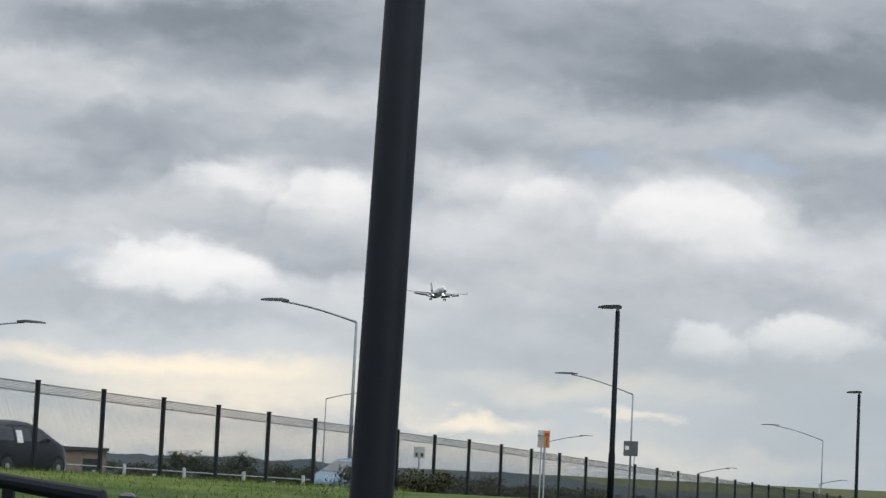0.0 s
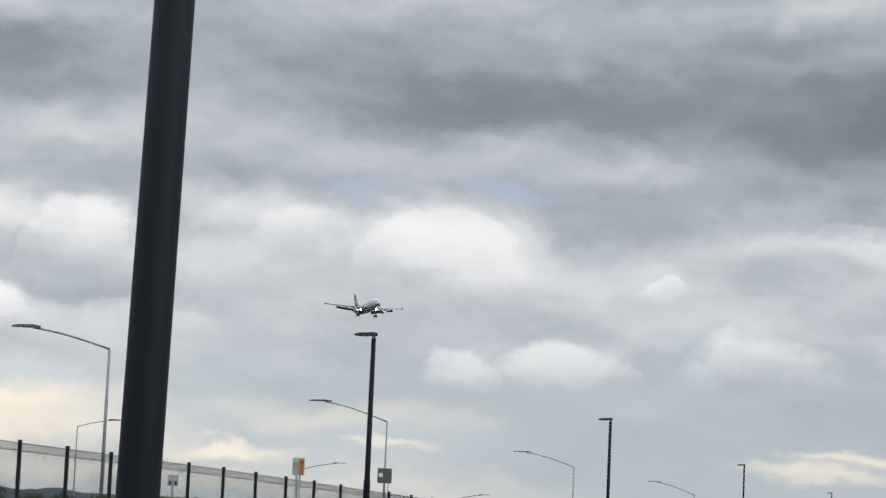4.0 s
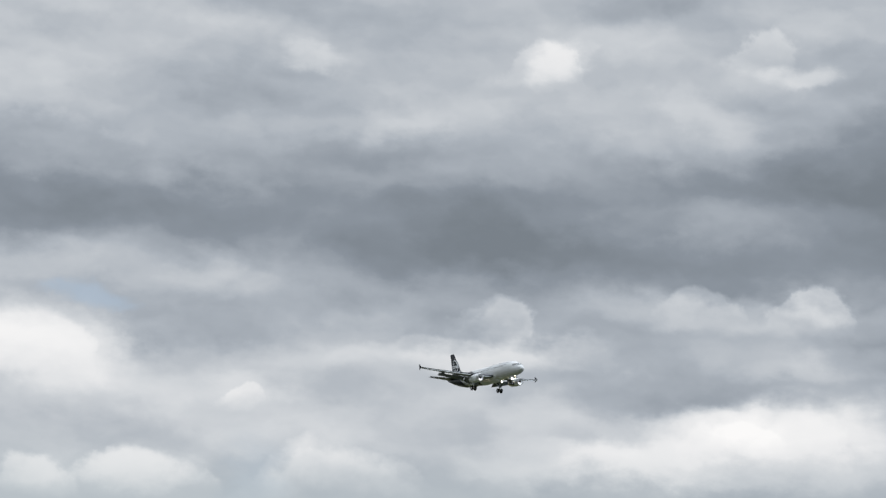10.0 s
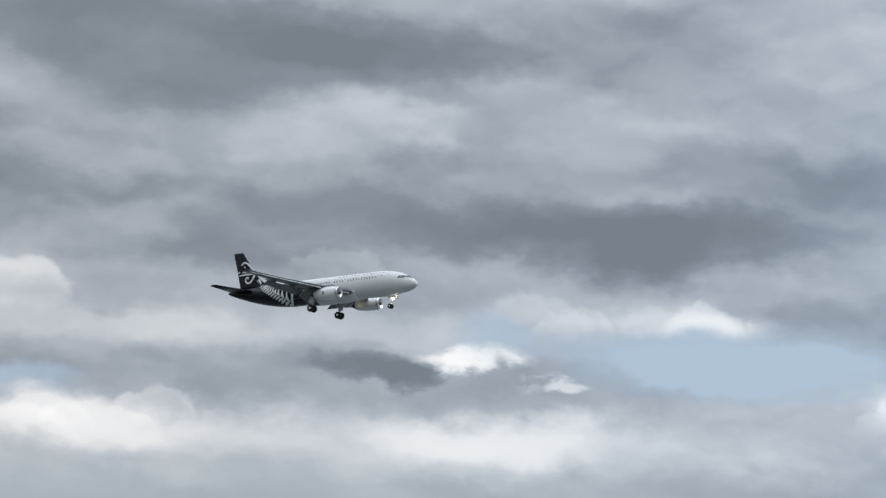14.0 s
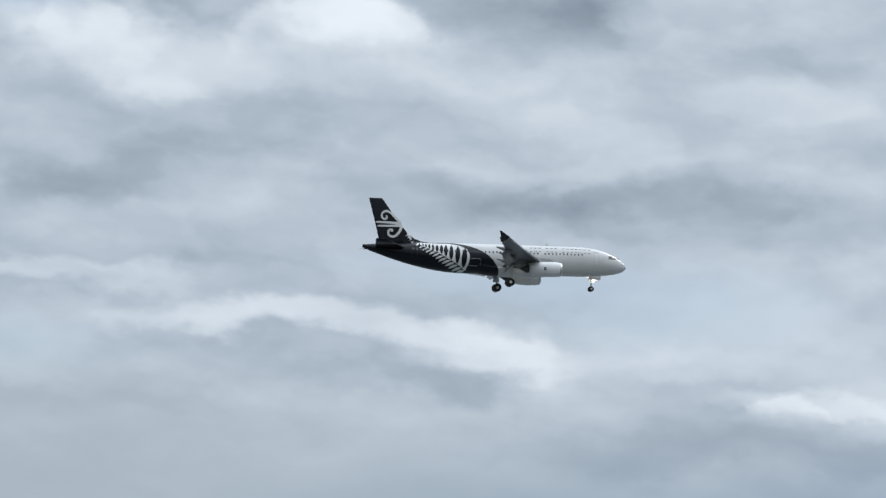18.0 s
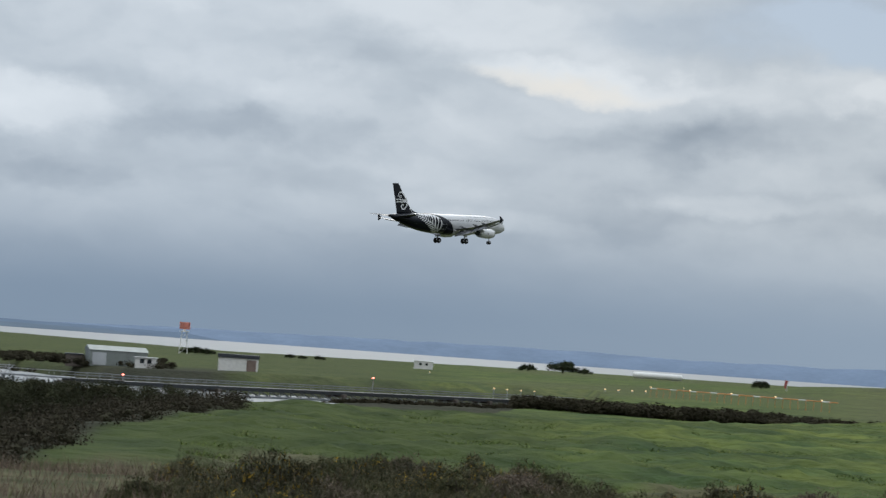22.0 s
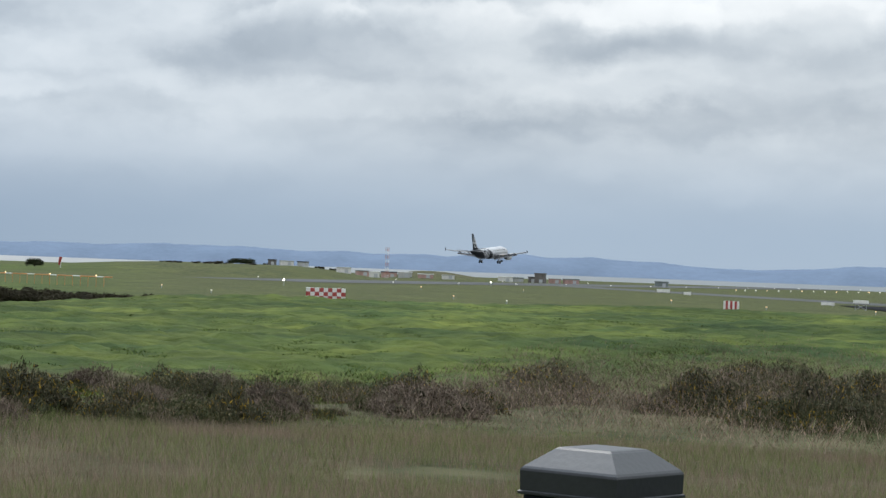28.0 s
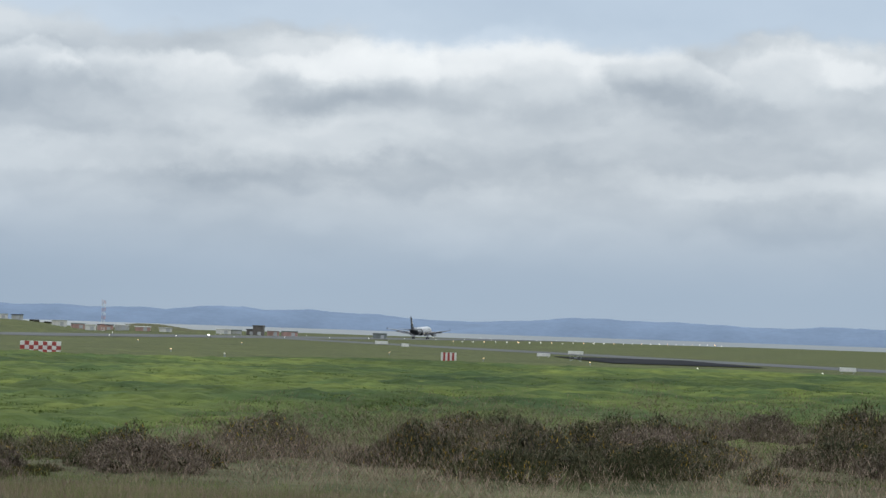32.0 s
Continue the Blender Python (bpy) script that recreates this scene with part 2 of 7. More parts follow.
def sky_world():
    w = bpy.data.worlds.new("overcast_sky")
    scene.world = w
    w.use_nodes = True
    nt = w.node_tree
    N, L = nt.nodes, nt.links
    N.clear()

    def math_node(op, a, b=None, clamp=False):
        n = N.new("ShaderNodeMath")
        n.operation, n.use_clamp = op, clamp
        for i, v in enumerate((a, b)):
            if v is None:
                continue
            if isinstance(v, (int, float)):
                n.inputs[i].default_value = v
            else:
                L.new(v, n.inputs[i])
        return n.outputs[0]

    def noise_node(vec, scale, detail, rough):
        n = N.new("ShaderNodeTexNoise")
        n.inputs["Scale"].default_value, n.inputs["Detail"].default_value, n.inputs["Roughness"].default_value = scale, detail, rough
        L.new(vec, n.inputs["Vector"])
        return n

    tc = N.new("ShaderNodeTexCoord")
    sep = N.new("ShaderNodeSeparateXYZ")
    L.new(tc.outputs["Generated"], sep.inputs[0])
    x, y, z = sep.outputs
    az = math_node("MULTIPLY", math_node("ARCTAN2", math_node("MULTIPLY", x, -1.0), y), 57.29578)
    el = math_node("MULTIPLY", math_node("ARCSINE", z), 57.29578)
    comb = N.new("ShaderNodeCombineXYZ")
    L.new(az, comb.inputs[0])
    L.new(math_node("MULTIPLY", el, 1.9), comb.inputs[1])
    # billowing outline: coarse and fine displacement
    flat = N.new("ShaderNodeCombineXYZ")
    L.new(az, flat.inputs[0])
    L.new(el, flat.inputs[1])

    def shifted(vec, tex, amount):
        off = N.new("ShaderNodeVectorMath")
        off.operation = "MULTIPLY_ADD"
        L.new(tex.outputs["Color"], off.inputs[0])
        off.inputs[1].default_value = (amount * 2, amount, 0)
        off.inputs[2].default_value = (-amount, -amount / 2, 0)
        ad = N.new("ShaderNodeVectorMath")
        ad.operation = "ADD"
        L.new(vec, ad.inputs[0])
        L.new(off.outputs[0], ad.inputs[1])
        return ad.outputs[0]

    n1 = noise_node(comb.outputs[0], 0.30, 6.0, 0.56)
    place = shifted(flat.outputs[0], n1, 1.9)
    n2 = noise_node(flat.outputs[0], 1.1, 4.0, 0.6)
    place = shifted(place, n2, 0.5)

    def blobs(rows):
        total = None
        for a, e, wd, hg, s, hard in rows:
            v = N.new("ShaderNodeVectorMath")
            v.operation = "MULTIPLY_ADD"
            L.new(place, v.inputs[0])
            v.inputs[1].default_value = (1 / wd, 1 / hg, 0)
            v.inputs[2].default_value = (-a / wd, -e / hg, 0)
            ln = N.new("ShaderNodeVectorMath")
            ln.operation = "LENGTH"
            L.new(v.outputs[0], ln.inputs[0])
            m = N.new("ShaderNodeMapRange")
            m.interpolation_type, m.clamp = "SMOOTHSTEP", False
            m.inputs["From Min"].default_value, m.inputs["From Max"].default_value = 1.2, hard
            m.inputs["To Min"].default_value, m.inputs["To Max"].default_value = 0.0, s
            L.new(ln.outputs["Value"], m.inputs["Value"])
            total = m.outputs[0] if total is None else math_node("ADD", total, m.outputs[0])
        return total

    n3 = noise_node(flat.outputs[0], 0.55, 5.0, 0.58)
    billow = shifted(flat.outputs[0], n3, 1.35)

    rise = N.new("ShaderNodeSeparateXYZ")
    L.new(billow, rise.inputs[0])

    def crowns(rows):
        """Heaped cloud tops: a crisp domed upper edge, fading away below."""
        total = None
        for a, e, wd, hg, s in rows:
            wd, hg = wd * 1.2, hg * 1.1
            v, ln = N.new("ShaderNodeVectorMath"), N.new("ShaderNodeVectorMath")
            v.operation, ln.operation = "MULTIPLY_ADD", "LENGTH"
            L.new(billow, v.inputs[0])
            v.inputs[1].default_value = (1 / wd, 1 / hg, 0)
            v.inputs[2].default_value = (-a / wd, 1 - e / hg, 0)
            L.new(v.outputs[0], ln.inputs[0])
            edge, fade = N.new("ShaderNodeMapRange"), N.new("ShaderNodeMapRange")
            for m, lo, hi, top, src in ((edge, 1.07, 0.89, 1.0, ln.outputs["Value"]), (fade, e - hg, e - hg * 0.15, s, rise.outputs[1])):
                m.interpolation_type, m.clamp = "SMOOTHSTEP", False
                m.inputs["From Min"].default_value, m.inputs["From Max"].default_value = lo, hi
                m.inputs["To Max"].default_value = top
                L.new(src, m.inputs["Value"])
            k = math_node("MULTIPLY", edge.outputs[0], fade.outputs[0])
            total = k if total is None else math_node("ADD", total, k)
        return total

    lit = blobs(CLOUDS_A + CLOUDS_B + CLOUDS_C + CLOUDS_D + CLOUDS_E + CLOUDS_F + CLOUDS_G + CLOUDS_H)
    lit = math_node("ADD", lit, crowns(CROWNS_A + CROWNS_B + CROWNS_C + CROWNS_D))
    gap = blobs([(a, e, wd, hg, s, 0.2) for a, e, wd, hg, s in GAPS_A])
    rim = blobs([(-77, 8.35, 19, 1.36, 0.95, 0.84), (-61, 8.3, 3.0, 0.7, 0.5, 0.5)])
    gap = math_node("MAXIMUM", gap, rim)
    warm = blobs([(a, e, wd, hg, s, 0.1) for a, e, wd, hg, s in GLOW_A])
    # relief of the cloud deck: crowns catch the light from above, bases stay grey
    def density(dy):
        st = N.new("ShaderNodeVectorMath")
        st.operation = "MULTIPLY_ADD"
        L.new(place, st.inputs[0])
        st.inputs[1].default_value = (0.6, 1.35, 0)
        st.inputs[2].default_value = (3.0, dy * 1.35, 0)
        a = noise_node(st.outputs[0], 0.25, 3.5, 0.44)
        v = N.new("ShaderNodeTexVoronoi")
        v.feature = "SMOOTH_F1"
        v.inputs["Scale"].default_value, v.inputs["Smoothness"].default_value = 0.42, 1.0
        v.inputs["Detail"].default_value, v.inputs["Roughness"].default_value = 1.5, 0.4
        L.new(st.outputs[0], v.inputs["Vector"])
        return math_node("SUBTRACT", math_node("MULTIPLY", a.outputs["Fac"], 1.3), math_node("MULTIPLY", v.outputs["Distance"], 0.3))

    here, above = density(0.0), density(0.8)
    g = math_node("ADD", math_node("MULTIPLY", math_node("SUBTRACT", here, above), 0.5), math_node("MULTIPLY", math_node("SUBTRACT", here, 0.48), 0.22))
    def ruffle(dy):
        st = N.new("ShaderNodeVectorMath")
        st.operation = "MULTIPLY_ADD"
        L.new(billow, st.inputs[0])
        st.inputs[1].default_value = (0.75, 1.7, 0)
        st.inputs[2].default_value = (11.0, dy * 1.7, 0)
        return noise_node(st.outputs[0], 0.4, 3.0, 0.5).outputs["Fac"]

    g = math_node("ADD", g, math_node("MULTIPLY", math_node("SUBTRACT", ruffle(0.0), ruffle(0.35)), 0.28))
    low = N.new("ShaderNodeMapRange")          # calmer haze near the horizon
    low.interpolation_type = "SMOOTHSTEP"
    low.inputs["From Min"].default_value, low.inputs["From Max"].default_value = 0.5, 5.0
    low.inputs["To Min"].default_value, low.inputs["To Max"].default_value = 0.35, 1.0
    L.new(el, low.inputs["Value"])
    broad = N.new("ShaderNodeValToRGB")          # how bright the deck is, from heading to heading
    span = N.new("ShaderNodeMapRange")
    span.inputs["From Min"].default_value, span.inputs["From Max"].default_value = 90.0, -90.0
    L.new(az, span.inputs["Value"])
    L.new(span.outputs[0], broad.inputs[0])
    be = broad.color_ramp.elements
    be[0].position, be[0].color = 0.0, (0.64, 0.64, 0.64, 1)
    be[1].position, be[1].color = 1.0, (0.66, 0.66, 0.66, 1)
    for p, c in DECK:
        be.new(p).color = (c, c, c, 1)
    lit = math_node("ADD", math_node("ADD", lit, math_node("MULTIPLY", g, low.outputs[0])), broad.outputs[0])
    lit = math_node("MULTIPLY", lit, 0.7, clamp=True)
    ramp = N.new("ShaderNodeValToRGB")
    L.new(lit, ramp.inputs[0])
    e = ramp.color_ramp.elements
    e[0].position, e[0].color = 0.0, (0.192, 0.22, 0.252, 1)
    e[1].position, e[1].color = 1.0, (0.965, 0.955, 0.95, 1)
    for p, c in ((0.175, (0.256, 0.29, 0.334, 1)), (0.35, (0.417, 0.455, 0.503, 1)), (0.525, (0.624, 0.65, 0.68, 1)), (0.7, (0.81, 0.815, 0.826, 1))):
        k = e.new(p)
        k.color = c

    def mix(fac, a, b):
        n = N.new("ShaderNodeMix")
        n.data_type = "RGBA"
        for sock, v in ((n.inputs["Factor"], fac), (n.inputs[6], a), (n.inputs[7], b)):
            if isinstance(v, (tuple, float, int)):
                sock.default_value = v
            else:
                L.new(v, sock)
        return n.outputs[2]

    cool = N.new("ShaderNodeMapRange")
    cool.interpolation_type = "SMOOTHSTEP"
    cool.inputs["From Min"].default_value, cool.inputs["From Max"].default_value = 45.0, 5.0
    L.new(az, cool.inputs["Value"])
    tinted = N.new("ShaderNodeMix")
    tinted.data_type, tinted.blend_type = "RGBA", "MULTIPLY"
    L.new(cool.outputs[0], tinted.inputs[0])
    L.new(ramp.outputs[0], tinted.inputs[6])
    tinted.inputs[7].default_value = (0.915, 1.0, 1.08, 1)
    east = N.new("ShaderNodeMapRange")
    east.inputs["From Min"].default_value, east.inputs["From Max"].default_value = -45.0, -70.0
    L.new(az, east.inputs["Value"])
    tint2 = N.new("ShaderNodeMix")
    tint2.data_type, tint2.blend_type = "RGBA", "MULTIPLY"
    L.new(east.outputs[0], tint2.inputs[0])
    L.new(tinted.outputs[2], tint2.inputs[6])
    tint2.inputs[7].default_value = (1.04, 1.0, 0.95, 1)
    tinted = tint2
    sky = N.new("ShaderNodeTexSky")
    sky.sky_type, sky.sun_disc = "NISHITA", False
    sky.sun_elevation, sky.sun_rotation = radians(38), radians(50)
    clear = N.new("ShaderNodeVectorMath")
    clear.operation = "MULTIPLY"
    L.new(sky.outputs[0], clear.inputs[0])
    clear.inputs[1].default_value = (0.085, 0.085, 0.085)
    blue = mix(0.75, clear.outputs[0], (0.47, 0.585, 0.74, 1))
    col = mix(math_node("MULTIPLY", gap, 0.85, clamp=True), tinted.outputs[2], blue)
    # blue-grey rain haze along the horizon over the sea
    hz = N.new("ShaderNodeMapRange")
    hz.interpolation_type = "SMOOTHSTEP"
    hz.inputs["From Min"].default_value, hz.inputs["From Max"].default_value = 4.0, 0.7
    L.new(el, hz.inputs["Value"])
    side = N.new("ShaderNodeMapRange")
    side.interpolation_type = "SMOOTHSTEP"
    side.inputs["From Min"].default_value, side.inputs["From Max"].default_value = 10.0, -32.0
    L.new(az, side.inputs["Value"])
    far = N.new("ShaderNodeMapRange")
    far.interpolation_type = "SMOOTHSTEP"
    far.inputs["From Min"].default_value, far.inputs["From Max"].default_value = -45.0, -75.0
    L.new(az, far.inputs["Value"])
    hazecol = mix(far.outputs[0], (0.215, 0.30, 0.415, 1), (0.34, 0.435, 0.55, 1))
    col = mix(math_node("MULTIPLY", math_node("MULTIPLY", hz.outputs[0], side.outputs[0]), 0.88), col, hazecol)
    teal = N.new("ShaderNodeMapRange")
    teal.interpolation_type = "SMOOTHSTEP"
    teal.inputs["From Min"].default_value, teal.inputs["From Max"].default_value = 5.0, 2.0
    teal.inputs["To Max"].default_value = 0.5
    L.new(el, teal.inputs["Value"])
    col = mix(math_node("MULTIPLY", teal.outputs[0], math_node("SUBTRACT", 1.0, side.outputs[0])), col, (0.46, 0.53, 0.56, 1))
    col = mix(math_node("MULTIPLY", warm, 0.9, clamp=True), col, (1.02, 0.91, 0.74, 1))
    # brighter overhead, as under any overcast
    top = N.new("ShaderNodeMapRange")
    top.interpolation_type = "SMOOTHSTEP"
    top.inputs["From Min"].default_value, top.inputs["From Max"].default_value = 18.0, 65.0
    top.inputs["To Min"].default_value, top.inputs["To Max"].default_value = 1.0, 3.8
    L.new(el, top.inputs["Value"])
    bg = N.new("ShaderNodeBackground")
    L.new(col, bg.inputs[0])
    L.new(top.outputs[0], bg.inputs[1])
    out = N.new("ShaderNodeOutputWorld")
    L.new(bg.outputs[0], out.inputs[0])
    w.cycles.sampling_method = "MANUAL"
    w.cycles.sample_map_resolution = 512


sky_world()
sun = new("sun", bpy.data.lights.new("sun", "SUN"))
sun.data.energy, sun.data.angle, sun.data.color = 1.0, radians(25), (1.0, 0.96, 0.9)
sun.matrix_world = look((0, 0, 300), Vector((0, 0, 300)) - Vector((0.6, 0.5, 0.62)))

# ---------------------------------------------------------------- materials


def material(name, base, rough=0.6, metal=0.0, vary=0.25, scale=3.0, fine=40.0, bump=0.15, tint=None, coords="Object", spec=0.5, random=0.0):
    """Two scales of tone, a fine relief, and a tint that comes and goes in patches."""
    m = bpy.data.materials.new(name)
    m.use_nodes = True
    N, L = m.node_tree.nodes, m.node_tree.links
    b = N["Principled BSDF"]
    b.inputs["Roughness"].default_value, b.inputs["Metallic"].default_value = rough, metal
    b.inputs["Specular IOR Level"].default_value = spec
    tc = N.new("ShaderNodeTexCoord")
    src = tc.outputs["Object"]
    if coords == "World":
        src = N.new("ShaderNodeNewGeometry").outputs["Position"]
    big, small = N.new("ShaderNodeTexNoise"), N.new("ShaderNodeTexNoise")
    for n, s, d in ((big, scale, 4.0), (small, fine, 3.0)):
        n.inputs["Scale"].default_value, n.inputs["Detail"].default_value = s, d
        L.new(src, n.inputs["Vector"])
    r = N.new("ShaderNodeValToRGB")
    L.new(big.outputs["Fac"], r.inputs[0])
    c = Vector(base)
    t = Vector(tint) if tint else c * (1 + vary)
    e = r.color_ramp.elements
    e[0].position, e[0].color = 0.3, (*(c * (1 - vary * 0.7)), 1)
    e[1].position, e[1].color = 0.72, (*t, 1)
    mx = N.new("ShaderNodeMix")
    mx.data_type, mx.blend_type = "RGBA", "MULTIPLY"
    mx.inputs[0].default_value = 1.0
    L.new(r.outputs[0], mx.inputs[6])
    g = N.new("ShaderNodeMapRange")
    g.inputs["From Min"].default_value, g.inputs["From Max"].default_value = 0.25, 0.75
    g.inputs["To Min"].default_value, g.inputs["To Max"].default_value = 1 - vary * 0.6, 1 + vary * 0.4
    L.new(small.outputs["Fac"], g.inputs["Value"])
    fac = g.outputs[0]
    if random:
        info = N.new("ShaderNodeObjectInfo")
        k = N.new("ShaderNodeMapRange")
        k.inputs["To Min"].default_value, k.inputs["To Max"].default_value = 1 - random, 1 + random
        L.new(info.outputs["Random"], k.inputs["Value"])
        mu = N.new("ShaderNodeMath")
        mu.operation = "MULTIPLY"
        L.new(fac, mu.inputs[0])
        L.new(k.outputs[0], mu.inputs[1])
        fac = mu.outputs[0]
    cc = N.new("ShaderNodeCombineColor")
    for i in range(3):
        L.new(fac, cc.inputs[i])
    L.new(cc.outputs[0], mx.inputs[7])
    L.new(mx.outputs[2], b.inputs["Base Color"])
    if bump:
        bp = N.new("ShaderNodeBump")
        bp.inputs["Strength"].default_value, bp.inputs["Distance"].default_value = bump, 0.02
        L.new(small.outputs["Fac"], bp.inputs["Height"])
        L.new(bp.outputs[0], b.inputs["Normal"])
    return m


def foliage(name, dark, light, dry=None):
    """Leaves: every small piece has a tone of its own."""
    m = bpy.data.materials.new(name)
    m.use_nodes = True
    N, L = m.node_tree.nodes, m.node_tree.links
    b = N["Principled BSDF"]
    b.inputs["Roughness"].default_value = 0.9
    b.inputs["Specular IOR Level"].default_value = 0.08
    geo = N.new("ShaderNodeNewGeometry")
    r = N.new("ShaderNodeValToRGB")
    L.new(geo.outputs["Random Per Island"], r.inputs[0])
    e = r.color_ramp.elements
    e[0].color, e[1].color = (*dark, 1), (*light, 1)
    if dry:
        k = e.new(0.86)
        k.color = (*light, 1)
        e[2].color = (*dry, 1)
        e[2].position = 0.95
    info = N.new("ShaderNodeObjectInfo")
    k = N.new("ShaderNodeMapRange")
    k.inputs["To Min"].default_value, k.inputs["To Max"].default_value = 0.75, 1.25
    L.new(info.outputs["Random"], k.inputs["Value"])
    cc = N.new("ShaderNodeCombineColor")
    for i in range(3):
        L.new(k.outputs[0], cc.inputs[i])
    mx = N.new("ShaderNodeMix")
    mx.data_type, mx.blend_type = "RGBA", "MULTIPLY"
    mx.inputs[0].default_value = 1.0
    L.new(r.outputs[0], mx.inputs[6])
    L.new(cc.outputs[0], mx.inputs[7])
    L.new(mx.outputs[2], b.inputs["Base Color"])
    return m


def glow(name, color, strength):
    m = bpy.data.materials.new(name)
    m.use_nodes = True
    b = m.node_tree.nodes["Principled BSDF"]
    b.inputs["Base Color"].default_value = (*color, 1)
    b.inputs["Emission Color"].default_value = (*color, 1)
    b.inputs["Emission Strength"].default_value = strength
    return m


def glass(name, tint=(0.02, 0.025, 0.03), rough=0.05):
    m = material(name, tint, rough, 0.0, 0.1, 1.0, 8.0, 0.0, spec=0.8)
    return m


WHITE = material("white_paint", (0.60, 0.61, 0.62), 0.3, 0, 0.05, 0.3, 6, 0.02)
BLACK = material("black_paint", (0.005, 0.0065, 0.011), 0.3, 0, 0.2, 0.3, 6, 0.02, spec=0.2)
GREYP = material("grey_paint", (0.42, 0.44, 0.46), 0.4, 0, 0.1, 0.4, 8, 0.03)
WINGM = material("wing_grey", (0.12, 0.125, 0.135), 0.4, 0, 0.12, 0.5, 8, 0.03)
STEEL = material("bare_metal", (0.55, 0.55, 0.56), 0.3, 0.9, 0.15, 2, 30, 0.05)
TITLE = material("dark_grey_lettering", (0.075, 0.078, 0.09), 0.4, 0, 0.1, 1, 8, 0.0)
GALV = material("galvanised_steel", (0.36, 0.38, 0.40), 0.5, 0.5, 0.15, 4, 40, 0.05)
WEATHERED = material("weathered_galvanised", (0.2, 0.21, 0.225), 0.6, 0.3, 0.2, 3, 30, 0.05)
DARKM = material("dark_steel", (0.035, 0.038, 0.042), 0.5, 0.3, 0.25, 4, 50, 0.05)
FENCEPOST = material("black_fence_steel", (0.014, 0.015, 0.017), 0.6, 0.0, 0.25, 5, 80, 0.06, spec=0.2)
BLKCOAT = material("black_powder_coat", (0.006, 0.008, 0.012), 0.6, 0.0, 0.25, 5, 120, 0.06, spec=0.12)
CAPCOAT = material("worn_black_plastic", (0.02, 0.021, 0.024), 0.32, 0.0, 0.3, 9, 160, 0.02, spec=0.55)
PINKISH = material("faded_pink_wall", (0.42, 0.27, 0.24), 0.7, 0, 0.2, 0.6, 10, 0.05)
BROWNWALL = material("brown_block_wall", (0.14, 0.128, 0.12), 0.8, 0, 0.25, 0.5, 8, 0.1)
FADED = material("faded_red_paint", (0.46, 0.20, 0.15), 0.6, 0, 0.15, 1, 10, 0.05)
TRUSS = material("grey_painted_steel", (0.30, 0.31, 0.32), 0.6, 0.0, 0.2, 2, 20, 0.05)
SIGNPALE = material("weathered_pale_sign", (0.36, 0.35, 0.33), 0.6, 0, 0.2, 3, 30, 0.05)
SIGNBACK = material("dull_sign_back", (0.10, 0.105, 0.11), 0.6, 0.3, 0.2, 3, 30, 0.05)
RUBBER = material("tyre_rubber", (0.015, 0.015, 0.016), 0.85, 0, 0.2, 5, 60, 0.1)
PANE = glass("dark_glass")
LAMPGLOW = glow("landing_light", (1.0, 0.84, 0.58), 34.0)
REDGLOW = glow("red_approach_light", (1.0, 0.16, 0.12), 9.0)
WARMGLOW = glow("warm_field_light", (1.0, 0.66, 0.36), 1.4)
WHITEGLOW = glow("white_field_light", (1.0, 0.95, 0.85), 0.8)
ASPHALT = material("asphalt", (0.085, 0.087, 0.09), 0.95, 0, 0.25, 0.05, 3, 0.2, coords="World", spec=0.1)
NEWASPH = material("fresh_asphalt", (0.016, 0.017, 0.019), 0.95, 0, 0.25, 0.08, 3, 0.0, coords="World", spec=0.03)
CONCRETE = material("concrete", (0.34, 0.34, 0.33), 0.85, 0, 0.2, 0.4, 8, 0.2, coords="World")
TIMBER = material("weathered_timber", (0.12, 0.10, 0.085), 0.85, 0, 0.3, 2, 25, 0.3)
TAILRED = material("dark_red_lens", (0.10, 0.012, 0.012), 0.3, 0, 0.1, 2, 20, 0)
REDP = material("red_paint", (0.33, 0.05, 0.045), 0.5, 0, 0.2, 2, 20, 0.05)
ORANGE = material("orange_paint", (0.55, 0.2, 0.04), 0.5, 0, 0.15, 2, 20, 0.05)
OFFWHITE = material("chalky_white_paint", (0.68, 0.68, 0.66), 0.6, 0, 0.12, 1.5, 20, 0.05)
CLADDING = material("pale_cladding", (0.42, 0.43, 0.42), 0.6, 0, 0.12, 0.7, 12, 0.1)
SHEDWALL = material("dull_green_grey_cladding", (0.20, 0.225, 0.215), 0.6, 0, 0.15, 0.7, 12, 0.1)
ROOFG = material("grey_green_roof", (0.17, 0.20, 0.19), 0.6, 0, 0.2, 0.5, 10, 0.1)
DARKROOF = material("dark_roof", (0.03, 0.035, 0.045), 0.6, 0, 0.2, 0.7, 10, 0.1)
BRICK = material("brown_brick", (0.19, 0.14, 0.12), 0.8, 0, 0.25, 0.8, 10, 0.2)

# ---------------------------------------------------------------- building helpers


def bearing(az, d, z=0.0):
    a = radians(az)
    return Vector((-math.sin(a) * d, math.cos(a) * d, z))


def mesh_of(name, bm, mats, smooth=False):
    me = bpy.data.meshes.new(name)
    bm.to_mesh(me)
    bm.free()
    for m in mats if isinstance(mats, (list, tuple)) else [mats]:
        me.materials.append(m)
    if smooth:
        me.polygons.foreach_set("use_smooth", [True] * len(me.polygons))
    return me


def part(name, bm, mats, parent, label="", smooth=False):
    ob = new(name, bm if isinstance(bm, bpy.types.Mesh) else mesh_of(name, bm, mats, smooth))
    ob.parent = parent
    if label:
        tagged(ob, label)
    return ob


def thing(name, m, label, category, group="", kind=""):
    return tagged(place_empty(name, m), label, category, group, kind)


def place_empty(name, m):
    ob = new(name)
    ob.empty_display_size = 0.1
    ob.matrix_basis = m
    return ob


